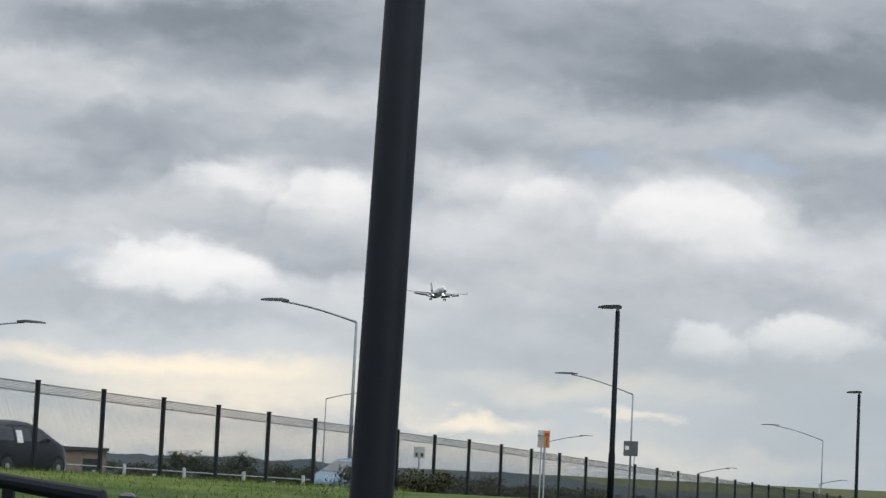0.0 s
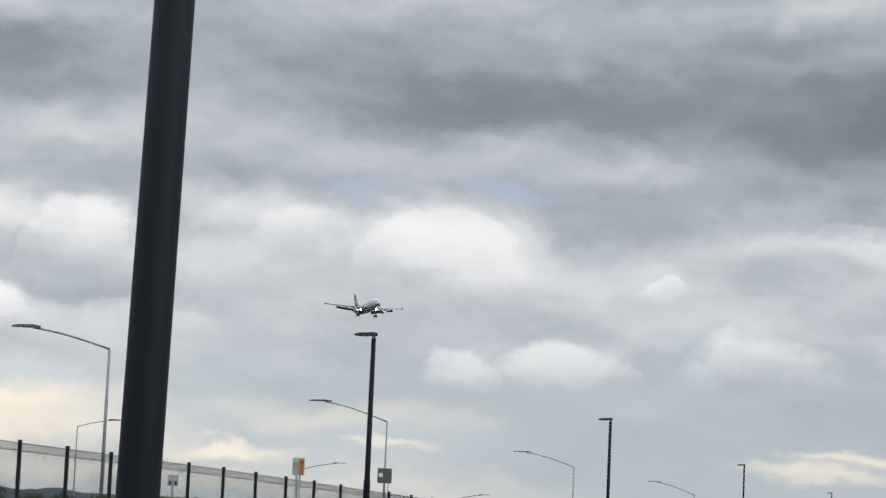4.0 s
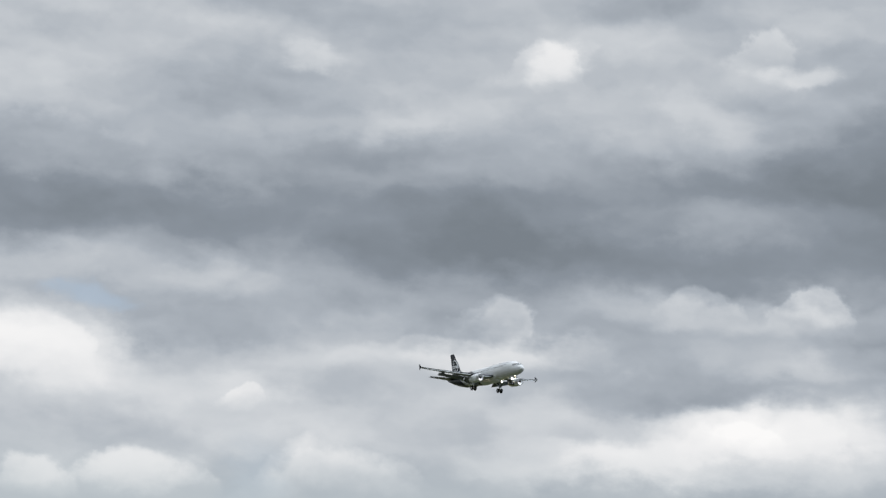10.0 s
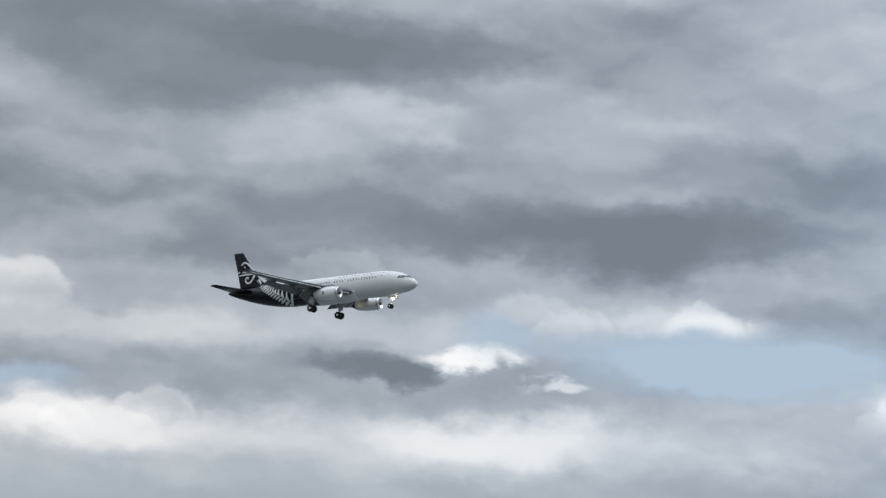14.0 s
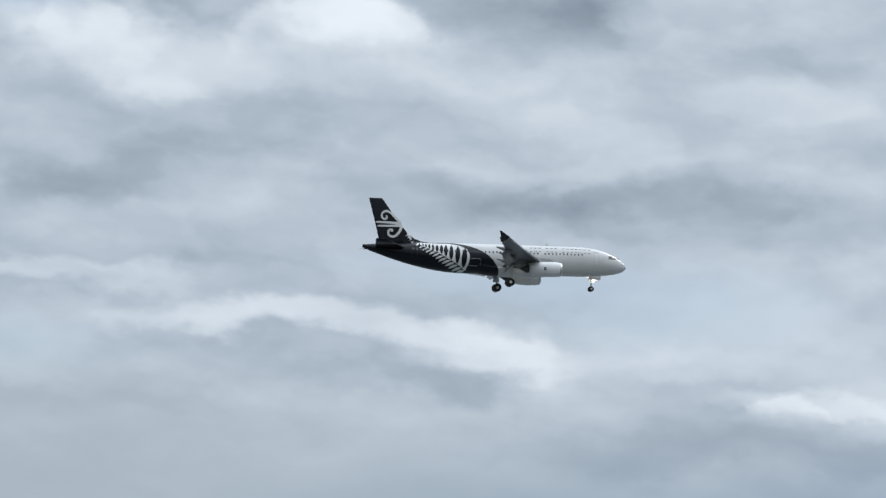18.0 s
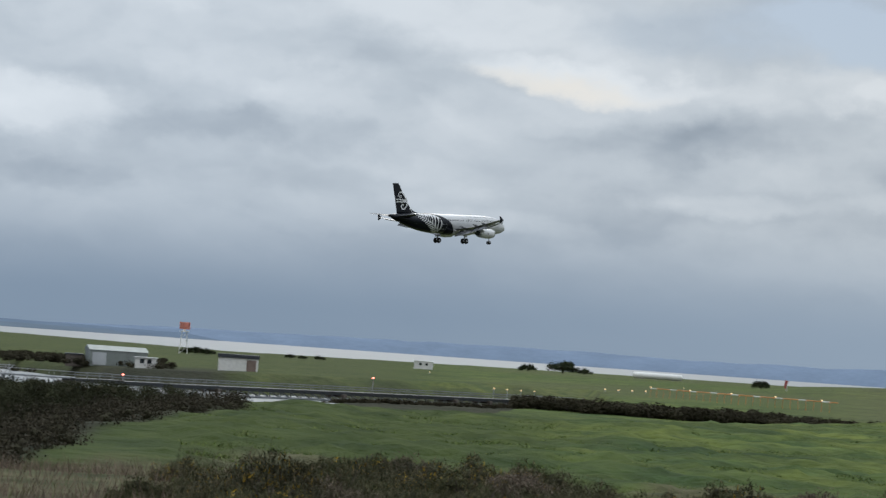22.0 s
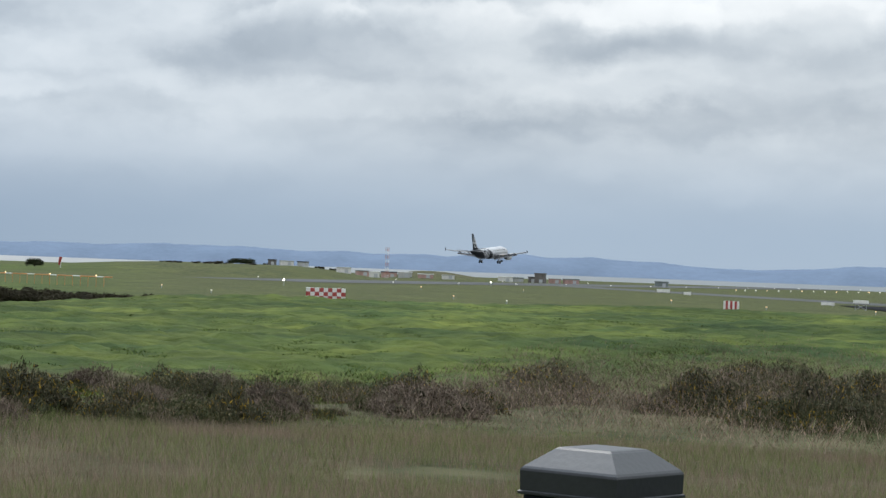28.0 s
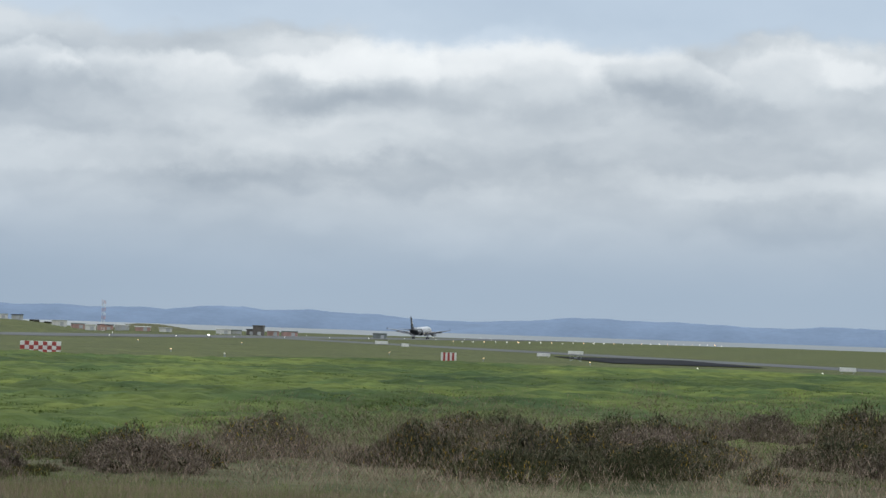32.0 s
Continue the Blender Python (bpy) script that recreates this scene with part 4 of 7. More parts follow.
def airfoil(chord, thick, n=9):
    up, lo = [], []
    for i in range(n + 1):
        t = (1 - math.cos(math.pi * i / n)) / 2
        yt = 5 * thick * (0.2969 * math.sqrt(t) - 0.126 * t - 0.3516 * t ** 2 + 0.2843 * t ** 3 - 0.1036 * t ** 4)
        up.append((t * chord, (yt + 0.012 * math.sin(math.pi * t)) * chord))
        lo.append((t * chord, (-yt * 0.8 + 0.012 * math.sin(math.pi * t)) * chord))
    return up + lo[-2:0:-1]


def livery():
    """White forebody, black tail with a slanting curved edge."""
    m = bpy.data.materials.new("hull_paint")
    m.use_nodes = True
    N, L = m.node_tree.nodes, m.node_tree.links
    b = N["Principled BSDF"]
    b.inputs["Roughness"].default_value = 0.28
    tc, sep = N.new("ShaderNodeTexCoord"), N.new("ShaderNodeSeparateXYZ")
    L.new(tc.outputs["Object"], sep.inputs[0])

    def mth(op, a, c):
        n = N.new("ShaderNodeMath")
        n.operation = op
        for i, v in enumerate((a, c)):
            if isinstance(v, (int, float)):
                n.inputs[i].default_value = v
            else:
                L.new(v, n.inputs[i])
        return n.outputs[0]

    u = mth("ADD", sep.outputs[2], 2.0)
    edge = mth("ADD", mth("ADD", mth("MULTIPLY", u, 0.22), mth("MULTIPLY", mth("MULTIPLY", u, u), 0.2)), 18.7)
    edge = mth("ADD", edge, mth("MULTIPLY", mth("POWER", mth("MULTIPLY", mth("MAXIMUM", u, 0.0), 0.25), 8.0), 2.0))
    s = mth("SUBTRACT", S0, sep.outputs[0])
    fac = mth("GREATER_THAN", s, edge)
    n = N.new("ShaderNodeTexNoise")
    n.inputs["Scale"].default_value, n.inputs["Detail"].default_value = 0.7, 6
    L.new(tc.outputs["Object"], n.inputs["Vector"])
    r = N.new("ShaderNodeValToRGB")
    L.new(n.outputs["Fac"], r.inputs[0])
    r.color_ramp.elements[0].color, r.color_ramp.elements[1].color = (0.50, 0.51, 0.52, 1), (0.58, 0.585, 0.59, 1)
    mx = N.new("ShaderNodeMix")
    mx.data_type = "RGBA"
    L.new(fac, mx.inputs[0])
    L.new(r.outputs[0], mx.inputs[6])
    mx.inputs[7].default_value = (0.005, 0.0065, 0.011, 1)
    b.inputs["Specular IOR Level"].default_value = 0.2
    L.new(mx.outputs[2], b.inputs["Base Color"])
    return m


PAINT = livery()


def ribbon(points, widths, lift_side=None):
    """A flat painted strip along points on the right-hand hull: pairs of edge points are given."""
    bm = bmesh.new()
    prev = None
    for a, c in points:
        row = (bm.verts.new(a), bm.verts.new(c))
        if prev:
            bm.faces.new((prev[0], prev[1], row[1], row[0]))
        prev = row
    return bm


def wheel(r, w, parent, at, name="wheel"):
    h = part(name, lathe([(-w / 2, r * 0.55), (-w / 2, r * 0.86), (-w * 0.36, r * 0.98), (0, r), (w * 0.36, r * 0.98), (w / 2, r * 0.86), (w / 2, r * 0.55)], 20), RUBBER, parent, smooth=True)
    h.matrix_basis = Matrix.Translation(at) @ Matrix.Rotation(math.pi / 2, 4, "X")
    part("rim", lathe([(-w * 0.52, r * 0.2), (-w * 0.47, r * 0.54), (w * 0.47, r * 0.54), (w * 0.52, r * 0.2)], 16), STEEL, h, "grey metal wheel rim")
    return h


def airliner():
    ob = thing("airliner", Matrix.Identity(4), "white twin-engine jet airliner with black fern-patterned tail, landing gear down", "airliner")
    # hull
    st = [0, 0.06, 0.15, 0.3, 0.5, 0.75, 1.0, 1.4, 1.8, 2.3, 2.8, 3.4, 4, 4.7, 5.5, 7] + [8.5 + 1.5 * i for i in range(11)] + [24.5, 26, 27.5, 29, 30.5, 32, 33.5, 35, 36.3, 37.2, 37.57]
    rings = [[hull(s, th) for th in np.linspace(0, 360, 41)[:-1]] for s in st]
    part("fuselage", loft(rings), PAINT, ob, "white forebody and black tail hull", True)
    bm = loft([[hull(s, th, 0.0) + Vector((0, 0, -dz if th > 180 else 0)) for th in np.linspace(205, 335, 17)] + [Vector((S0 - s, 1.2, -1.0)), Vector((S0 - s, -1.2, -1.0))]
               for s, dz in ((10.8, -0.05), (12.0, 0.22), (14, 0.34), (18, 0.36), (20, 0.24), (21.6, -0.05))])
    part("belly_fairing", bm, PAINT, ob, "belly fairing in hull paint", True)
    # windscreen
    for sgn in (1, -1):
        for i, (lo, hi) in enumerate(((62, 87), (46, 59.5))):
            bm = bmesh.new()
            net = [[hull(station(lo + (hi - lo) * k / 4, 0.42 + 0.40 * j / 4), lo + (hi - lo) * k / 4, 0.02) for j in range(5)] for k in range(5)]
            net = [[bm.verts.new((p.x, p.y * sgn, p.z)) for p in row] for row in net]
            for r0, r1 in zip(net, net[1:]):
                for j in range(4):
                    bm.faces.new((r0[j], r0[j + 1], r1[j + 1], r1[j]))
            part("cockpit_window", bm, PANE, ob, "dark cockpit window pane")
        for quad in (((1.72, 0.36), (2.33, 0.33), (2.37, 0.80), (2.05, 0.78)), ((2.40, 0.33), (3.0, 0.40), (2.88, 0.80), (2.44, 0.80))):
            bm = bmesh.new()
            net = [[bm.verts.new(flank(*[(1 - v) * ((1 - q) * quad[0][k] + q * quad[1][k]) + v * ((1 - q) * quad[3][k] + q * quad[2][k]) for k in (0, 1)], sgn, 0.018)) for q in (0, 0.5, 1)] for v in (0, 0.5, 1)]
            for r0, r1 in zip(net, net[1:]):
                for j in range(2):
                    bm.faces.new((r0[j], r0[j + 1], r1[j + 1], r1[j]))
            part("cockpit_window", bm, PANE, ob, "dark cockpit side window")
    # cabin windows
    wm = None
    for sgn in (1, -1):
        for i in range(46):
            s = 6.9 + i * 0.53
            if 12.6 < s < 13.2 or abs(s - 15.4) < 0.2:
                continue
            if wm is None:
                bm = bmesh.new()
                bm.faces.new([bm.verts.new((0.115 * math.cos(t), 0, 0.17 * math.sin(t))) for t in np.linspace(0, 2 * math.pi, 11)[:-1]])
                wm = mesh_of("cabin_window", bm, PANE)
            p = hull(s, 22.5, 0.012)
            w = part("cabin_window", wm, None, ob)
            w.matrix_basis = Matrix.Translation((p.x, p.y * sgn, p.z)) @ Matrix.Rotation(radians(-22.5 * sgn), 4, "X")
    # doors, as thin outlines
    for sgn in (1, -1):
        for s, w, lo, hi, ink in ((4.4, 0.8, -18, 44, GREYP), (14.6, 0.55, 2, 38, GREYP), (15.7, 0.55, 2, 38, GREYP), (21.4, 1.7, -34, -5, GREYP), (30.2, 0.8, -22, 38, DARKM)):
            pts = [(s, lo), (s, hi), (s + w, hi), (s + w, lo), (s, lo)]
            path = [hull(a, t, 0.006) for a, t in ((p[0] + (q[0] - p[0]) * k / 4, p[1] + (q[1] - p[1]) * k / 4) for p, q in zip(pts, pts[1:]) for k in range(4))]
            path = [Vector((p.x, p.y * sgn, p.z)) for p in path]
            part("door_outline", tube(path, 0.018, 4), ink, ob, "grey painted door outline")
    # title on both sides: plain slanted grey bars of its size
    for sgn in (1, -1):
        s = 5.5
        for word in (7, 3, 3):
            for k in range(word):
                bm = bmesh.new()
                h = [hull(s + 0.06, 53, 0.016), hull(s + 0.44, 53, 0.016), hull(s + 0.52, 30, 0.016), hull(s + 0.14, 30, 0.016)]
                bm.faces.new([bm.verts.new((p.x, p.y * sgn, p.z)) for p in h])
                bm2 = bm
                part("title_bar", bm2, TITLE, ob, "dark grey plain title bar")
                s += 0.62
            s += 0.45
    # fern: a midrib, a white blade with dark slots above it and leaflets below
    mid = [(30.4, 2.0), (29.2, 1.25), (27.4, 0.5), (25.83, -0.35), (24.5, -1.1), (23.5, -1.8)]
    rim = [(30.2, 1.95), (29.2, 1.88), (27.9, 1.80), (25.83, 1.84), (24.4, 1.62), (23.4, 1.2), (22.95, 0.4), (23.0, -0.65), (23.35, -1.7)]
    slots = ((29.75, 1.70, 0.18, 0.14), (29.3, 1.60, 0.24, 0.20), (28.9, 1.47, 0.30, 0.24), (28.45, 1.35, 0.38, 0.27), (27.95, 1.22, 0.46, 0.30), (27.4, 1.08, 0.56, 0.34),
             (26.8, 0.98, 0.68, 0.38), (26.2, 0.80, 0.86, 0.43), (25.45, 0.56, 1.08, 0.50), (24.55, 0.28, 1.28, 0.58), (23.62, -0.12, 1.40, 0.66))
    for sgn in (1, -1):
        bm = bmesh.new()
        net = []
        for i in range(25):
            a, b = along(mid, i / 24), along(rim, i / 24)
            net.append([bm.verts.new(flank(a[0] + (b[0] - a[0]) * k / 6, a[1] + (b[1] - a[1]) * k / 6, sgn, 0.012)) for k in range(7)])
        for r0, r1 in zip(net, net[1:]):
            for j in range(6):
                bm.faces.new((r0[j], r0[j + 1], r1[j + 1], r1[j]))
        part("fern_blade", bm, WHITE, ob, "white fern blade above the midrib")
        for s, z, hz, w in slots:
            part("fern_gap", lens((s + 0.12 * hz, z - hz), (s - 0.05 * hz, z + hz), w * 1.2, lambda a, b: flank(a, b, sgn, 0.028), -0.04), BLACK, ob, "black slot between fern leaves")
        for i in range(14):
            u = i / 13
            s, z = along(mid, u)
            ln = float(np.interp(u, [0, 0.3, 0.6, 0.85, 1], [0.4, 0.9, 1.35, 1.5, 1.3]))
            part("fern_leaf", lens((s, z), (s + 0.90 * ln, z - ln * (0.50 - 0.22 * u)), 0.15 + 0.24 * u, lambda a, b: flank(a, b, sgn, 0.014), 0.05), WHITE, ob, "white fern leaflet")
    # fin with rounded emblem
    fin = []
    for z, le, ch, tk in ((1.3, 29.8, 5.4, 0.10), (2.2, 30.35, 4.95, 0.10), (5.0, 32.75, 3.2, 0.095), (7.82, 34.72, 1.98, 0.09), (8.0, 34.95, 1.7, 0.05)):
        fin.append([(S0 - le - px, pz, z) for px, pz in airfoil(ch, tk)])
    f = part("fin", loft(fin), BLACK, ob, "black tail fin", True)
    part("fin_fillet", loft([[(S0 - le, 0.02 + k, 1.6), (S0 - le, -0.02 - k, 1.6), (S0 - le, 0, z)] for le, k, z in ((28.3, 0.0, 2.03), (29.3, 0.12, 2.16), (30.3, 0.2, 2.5), (31.2, 0.22, 3.12), (31.8, 0.22, 3.9))]), BLACK, ob, "black fin root fillet")
    for sgn in (1, -1):
        def on_fin(s, z):
            le, ch = np.interp(z, [1.3, 2.2, 5.0, 7.82], [29.8, 30.35, 32.75, 34.72]), np.interp(z, [1.3, 2.2, 5.0, 7.82], [5.4, 4.95, 3.2, 1.98])
            t = min(max((s - le) / ch, 0.02), 0.98)
            tk = 0.097
            yt = 5 * tk * ch * (0.2969 * math.sqrt(t) - 0.126 * t - 0.3516 * t ** 2 + 0.2843 * t ** 3 - 0.1036 * t ** 4) + 0.06
            return Vector((S0 - s, -sgn * yt, z))
        def stroke(path, w):
            pts = []
            for i, (s, z) in enumerate(path):
                s2, z2 = path[min(i + 1, len(path) - 1)]
                s1, z1 = path[max(i - 1, 0)]
                d = math.hypot(s2 - s1, z2 - z1) or 1
                ww = w * (0.6 + 0.4 * i / (len(path) - 1))
                ns, nz = -(z2 - z1) / d * ww / 2, (s2 - s1) / d * ww / 2
                pts.append((on_fin(s + ns, z + nz), on_fin(s - ns, z - nz)))
            return ribbon(pts, None)
        smooth = lambda path, n=30: [along(path, k / n) for k in range(n + 1)]
        up = [(34.42, 5.52), (34.2, 5.46), (34.24, 5.2), (34.55, 5.06), (34.88, 5.25), (35.0, 5.6), (34.86, 5.95), (34.5, 6.2), (34.05, 6.18), (33.55, 5.88), (32.9, 5.2), (32.25, 4.5)]
        lo = [(33.62, 3.42), (33.42, 3.5), (33.5, 3.66), (33.8, 3.66), (34.05, 3.42), (34.05, 3.05), (33.8, 2.76), (33.4, 2.66), (32.95, 2.85), (32.55, 3.3), (32.28, 3.8), (32.15, 4.25)]
        part("emblem_curl", stroke(smooth(up), 0.36), WHITE, f, "white curled emblem stroke")
        part("emblem_curl", stroke(smooth(lo), 0.38), WHITE, f, "white curled emblem stroke")
        part("emblem_bar", stroke([(35.72, 4.68), (34, 4.63), (32.3, 4.55)], 0.37), WHITE, f, "white emblem bar")
        part("emblem_bar", stroke([(35.52, 4.13), (34, 4.17), (32.15, 4.26)], 0.34), WHITE, f, "white emblem bar")
        part("fern_tip", lens((30.75, 2.3), (31.45, 3.3), 0.26, on_fin), WHITE, f, "white fern tip on the fin root")
        for q in range(4):
            z = 3.0 - 0.28 * q
            s = 31.35 - 0.26 * q
            part("fern_leaf", lens((s - 0.1, z), (s + 0.32, z - 0.2), 0.13, on_fin), WHITE, f, "white fern leaflet")
    # tailplane
    for sgn in (1, -1):
        bm = loft([[(S0 - le - px, sgn * y, z + pz) for px, pz in airfoil(ch, 0.10)] for y, le, ch, z in ((0.6, 31.6, 4.3, 1.05), (3.4, 33.5, 2.9, 1.33), (6.22, 35.4, 1.5, 1.62))])
        part("tailplane", bm, BLACK, ob, "black tailplane", True)
    # wings with flaps and slats out
    for sgn in (1, -1):
        secs = ((1.7, 11.3, 7.0, -1.15, 0.15), (6.4, 14.3, 3.9, -0.52, 0.12), (11.5, 17.6, 2.7, 0.12, 0.11), (16.6, 20.8, 1.55, 0.95, 0.10), (16.95, 21.1, 1.3, 1.0, 0.08))
        bm = loft([[(S0 - le - px, sgn * y, z + pz) for px, pz in airfoil(ch, tk)] for y, le, ch, z, tk in secs])
        w = part("wing", bm, WINGM, ob, "grey swept wing", True)
        for name, a, b in (("flap", (2.1, 17.4, 2.1, -1.45), (6.3, 17.45, 1.5, -0.95)), ("flap", (6.5, 17.75, 1.4, -0.90), (12.4, 20.3, 0.95, -0.08))):
            bm = loft([[(S0 - le - px * 0.80, sgn * y, z + pz * 0.8 - px * 0.58) for px, pz in airfoil(ch, 0.13)] for y, le, ch, z in (a, b)])
            part(name, bm, WINGM, w, "grey flap lowered for landing", True)
        for a, b in (((2.6, 11.35, 0.8, -1.22), (5.2, 13.1, 0.75, -0.84)), ((6.6, 14.05, 0.7, -0.67), (16.4, 20.4, 0.4, 0.85))):
            bm = loft([[(S0 - le - px, sgn * y, z + pz - (0.8 - px) * 0.35) for px, pz in airfoil(ch, 0.22)] for y, le, ch, z in (a, b)])
            part("slat", bm, GREYP, w, "light grey leading-edge slat", True)
        for y, s, z, ln in ((4.0, 16.6, -1.15, 3.2), (8.2, 17.6, -0.70, 2.9), (11.4, 19.1, -0.22, 2.5)):
            bm = lathe([(0, 0.03), (ln * 0.2, 0.2), (ln * 0.6, 0.24), (ln, 0.05)], 12, axis="x")
            bm.transform(Matrix.Translation((S0 - s, sgn * y, z)) @ Matrix.Rotation(math.pi + radians(14), 4, "Y") @ Matrix.Diagonal((1, 0.7, 1.1, 1)))
            bm.transform(Matrix.Identity(4))
            part("flap_fairing", bm, WINGM, w, "grey flap track fairing", True)
        # wingtip fence
        bm = loft([[(S0 - 21.5 - back + dx * k, sgn * 17.0 + dy, 1.0 + z) for dx, dy in ((0.55, 0.0), (0.1, 0.035), (-0.75, 0.0), (0.1, -0.035))] for z, k, back in ((-0.62, 0.18, 0.65), (-0.3, 0.6, 0.3), (0.0, 1.0, 0.0), (0.4, 0.6, 0.35), (0.85, 0.18, 0.8))])
        part("wingtip_fence", bm, BLACK, w, "black wingtip fence")
        # engine
        ey, ex, ez = sgn * 5.75, S0 - 11.1, -1.82
        prof = [(0.0, 0.89), (-0.5, 1.0), (-1.6, 1.05), (-2.8, 1.0), (-3.9, 0.86), (-4.5, 0.74), (-4.5, 0.68)]
        nac = part("engine", lathe(prof, 28, axis="x"), WHITE, ob, "white engine nacelle", True)
        nac.matrix_basis = Matrix.Translation((ex, ey, ez))
        part("intake_lip", lathe([(0.04, 0.74), (0.10, 0.80), (0.08, 0.87), (-0.05, 0.925), (-0.28, 0.97)], 28, axis="x"), STEEL, nac, "bare metal intake lip", True)
        bm = lathe([(0.02, 0.76), (0.0, 0.5), (0.14, 0.2), (0.28, 0.02)], 24, axis="x")
        part("fan", bm, DARKM, nac, "dark engine fan and spinner", True)
        part("exhaust", lathe([(-4.3, 0.62), (-4.9, 0.50), (-5.2, 0.34), (-5.7, 0.05)], 20, axis="x"), DARKM, nac, "dark exhaust cone", True)
        bm = loft([[(x, 0.16 * k, z) for x, z, k in ((-0.6, 1.0, 0), (-1.5, 1.45, 1), (-3.4, 1.5, 1), (-6.2, 1.1, 0))], [(x, -0.16 * k, z - 0.5) for x, z, k in ((-0.6, 1.0, 0), (-1.5, 1.45, 1), (-3.4, 1.5, 1), (-6.2, 1.1, 0))]])
        part("pylon", bm, WINGM, nac, "grey engine pylon")
        part("engine_emblem", box(0.32, 0.03, 0.4, (-2.4, -1.0, -0.2), 0.008), BLACK, nac, "small black plain mark on the nacelle") if sgn < 0 else None
        # main gear
        gx, gy = S0 - 17.75, sgn * 3.8
        g = part("main_gear", tube([(gx + 0.1, gy - sgn * 0.25, -1.2), (gx, gy, -3.0), (gx, gy, -3.55)], [0.17, 0.15, 0.11], 10), GREYP, ob, "grey main landing gear leg")
        part("drag_brace", tube([(gx, gy, -2.4), (gx, gy - sgn * 1.7, -1.5)], 0.08, 8), GREYP, g)
        part("axle", tube([(gx, gy - 0.55, -3.55), (gx, gy + 0.55, -3.55)], 0.09, 8), DARKM, g)
        part("gear_door", box(0.9, 0.05, 1.5, (gx, gy + sgn * 0.28, -2.75), 0.02), WHITE, g, "white gear leg door")
        for dy in (-0.46, 0.46):
            wheel(0.585, 0.42, g, (gx, gy + dy, -3.55))
        part("landing_light", lathe([(0, 0.17), (0.12, 0.15), (0.2, 0.04)], 12, axis="x"), LAMPGLOW, w, "bright wing root landing light").matrix_basis = Matrix.Translation((S0 - 15.6, sgn * 3.2, -1.6))
        can = part("light_housing", tube([(-0.05, 0, 0.1), (0.45, 0, 0)], 0.19, 14), GREYP, w, "grey light housing")
        can.matrix_basis = Matrix.Translation((S0 - 16.05, sgn * 3.2, -1.6))
    # nose gear
    g = part("nose_gear", tube([(S0 - 5.0, 0, -1.7), (S0 - 5.15, 0, -3.75)], [0.13, 0.09], 10), GREYP, ob, "grey nose landing gear leg")
    for dy in (-0.26, 0.26):
        wheel(0.38, 0.24, g, (S0 - 5.15, dy, -3.75), "nose_wheel")
    for dy in (-0.42, 0.42):
        part("nose_gear_door", box(1.5, 0.04, 0.55, (S0 - 4.6, dy, -2.5), 0.015), WHITE, g, "white nose gear door")
    for dy in (-0.2, 0.2):
        part("taxi_light", lathe([(0, 0.02), (0.05, 0.13), (0.12, 0.14)], 12, axis="x"), LAMPGLOW, g, "bright nose gear light").matrix_basis = Matrix.Translation((S0 - 4.85, dy, -2.55))
    part("antenna", box(0.35, 0.03, 0.3, (S0 - 11.5, 0, 2.05), 0.01), WHITE, ob, "white blade antenna")
    return ob


jet = airliner()

# ---------------------------------------------------------------- growth


def round_core():
    bm = bmesh.new()
    bmesh.ops.create_icosphere(bm, subdivisions=1, radius=1.0)
    P, F = np.array([v.co[:] for v in bm.verts]), np.array([[v.index for v in f.verts] for f in bm.faces])
    bm.free()
    return P, F


CORE_P, CORE_F = round_core()
# solid filler for crowns, its dark colour painted as their inner shade
HEART = material("crown_shade_core", (0.04, 0.038, 0.024), 0.95, 0, 0.4, 2.5, 14, 0.3, coords="World", spec=0.03)


def leaf_cloud(name, seed, clumps, leaves, size, mats, flat=1.0, tilt=1.0, floor=0.02, thin=0.45, core=1.0):
    """Many small leaves round the dark filler hearts of uneven clumps (x, y, z, radius). The last material is for
    blossom or dry tips.
    """
    rng = np.random.default_rng(seed)
    per = leaves // len(clumps)
    V, F, M = [], [], []
    for cx, cy, cz, r in clumps:
        d = rng.normal(size=(per, 3))
        d /= np.linalg.norm(d, axis=1)[:, None]
        rad = r * rng.uniform(0.35, 1.0, per) ** 0.6 * (1 + 0.35 * rng.uniform(0, 1, per) ** 4)
        c = np.array([cx, cy, cz]) + d * rad[:, None] * np.array([1, 1, flat])
        u = rng.normal(size=(per, 3))
        u[:, 2] *= tilt
        u /= np.linalg.norm(u, axis=1)[:, None]
        v = np.cross(u, rng.normal(size=(per, 3)))
        v /= np.linalg.norm(v, axis=1)[:, None]
        s = size * rng.uniform(0.55, 1.35, per)[:, None]
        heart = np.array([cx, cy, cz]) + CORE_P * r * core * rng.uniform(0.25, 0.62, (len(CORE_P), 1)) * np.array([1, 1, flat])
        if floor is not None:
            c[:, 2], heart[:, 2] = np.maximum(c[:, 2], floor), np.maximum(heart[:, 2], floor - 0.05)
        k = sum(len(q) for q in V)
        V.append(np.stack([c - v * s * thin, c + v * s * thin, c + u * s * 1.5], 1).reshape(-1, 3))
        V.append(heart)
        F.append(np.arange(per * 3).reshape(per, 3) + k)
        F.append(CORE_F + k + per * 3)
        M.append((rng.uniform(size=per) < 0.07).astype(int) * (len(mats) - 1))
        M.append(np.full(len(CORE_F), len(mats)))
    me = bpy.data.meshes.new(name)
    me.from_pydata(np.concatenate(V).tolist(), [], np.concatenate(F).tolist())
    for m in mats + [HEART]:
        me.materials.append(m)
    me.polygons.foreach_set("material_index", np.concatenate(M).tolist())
    return me


GORSE = foliage("gorse_green", (0.03, 0.035, 0.017), (0.085, 0.085, 0.042), (0.14, 0.11, 0.065))
GORSEDARK = foliage("dark_gorse", (0.033, 0.036, 0.021), (0.1, 0.095, 0.055), (0.15, 0.12, 0.078))
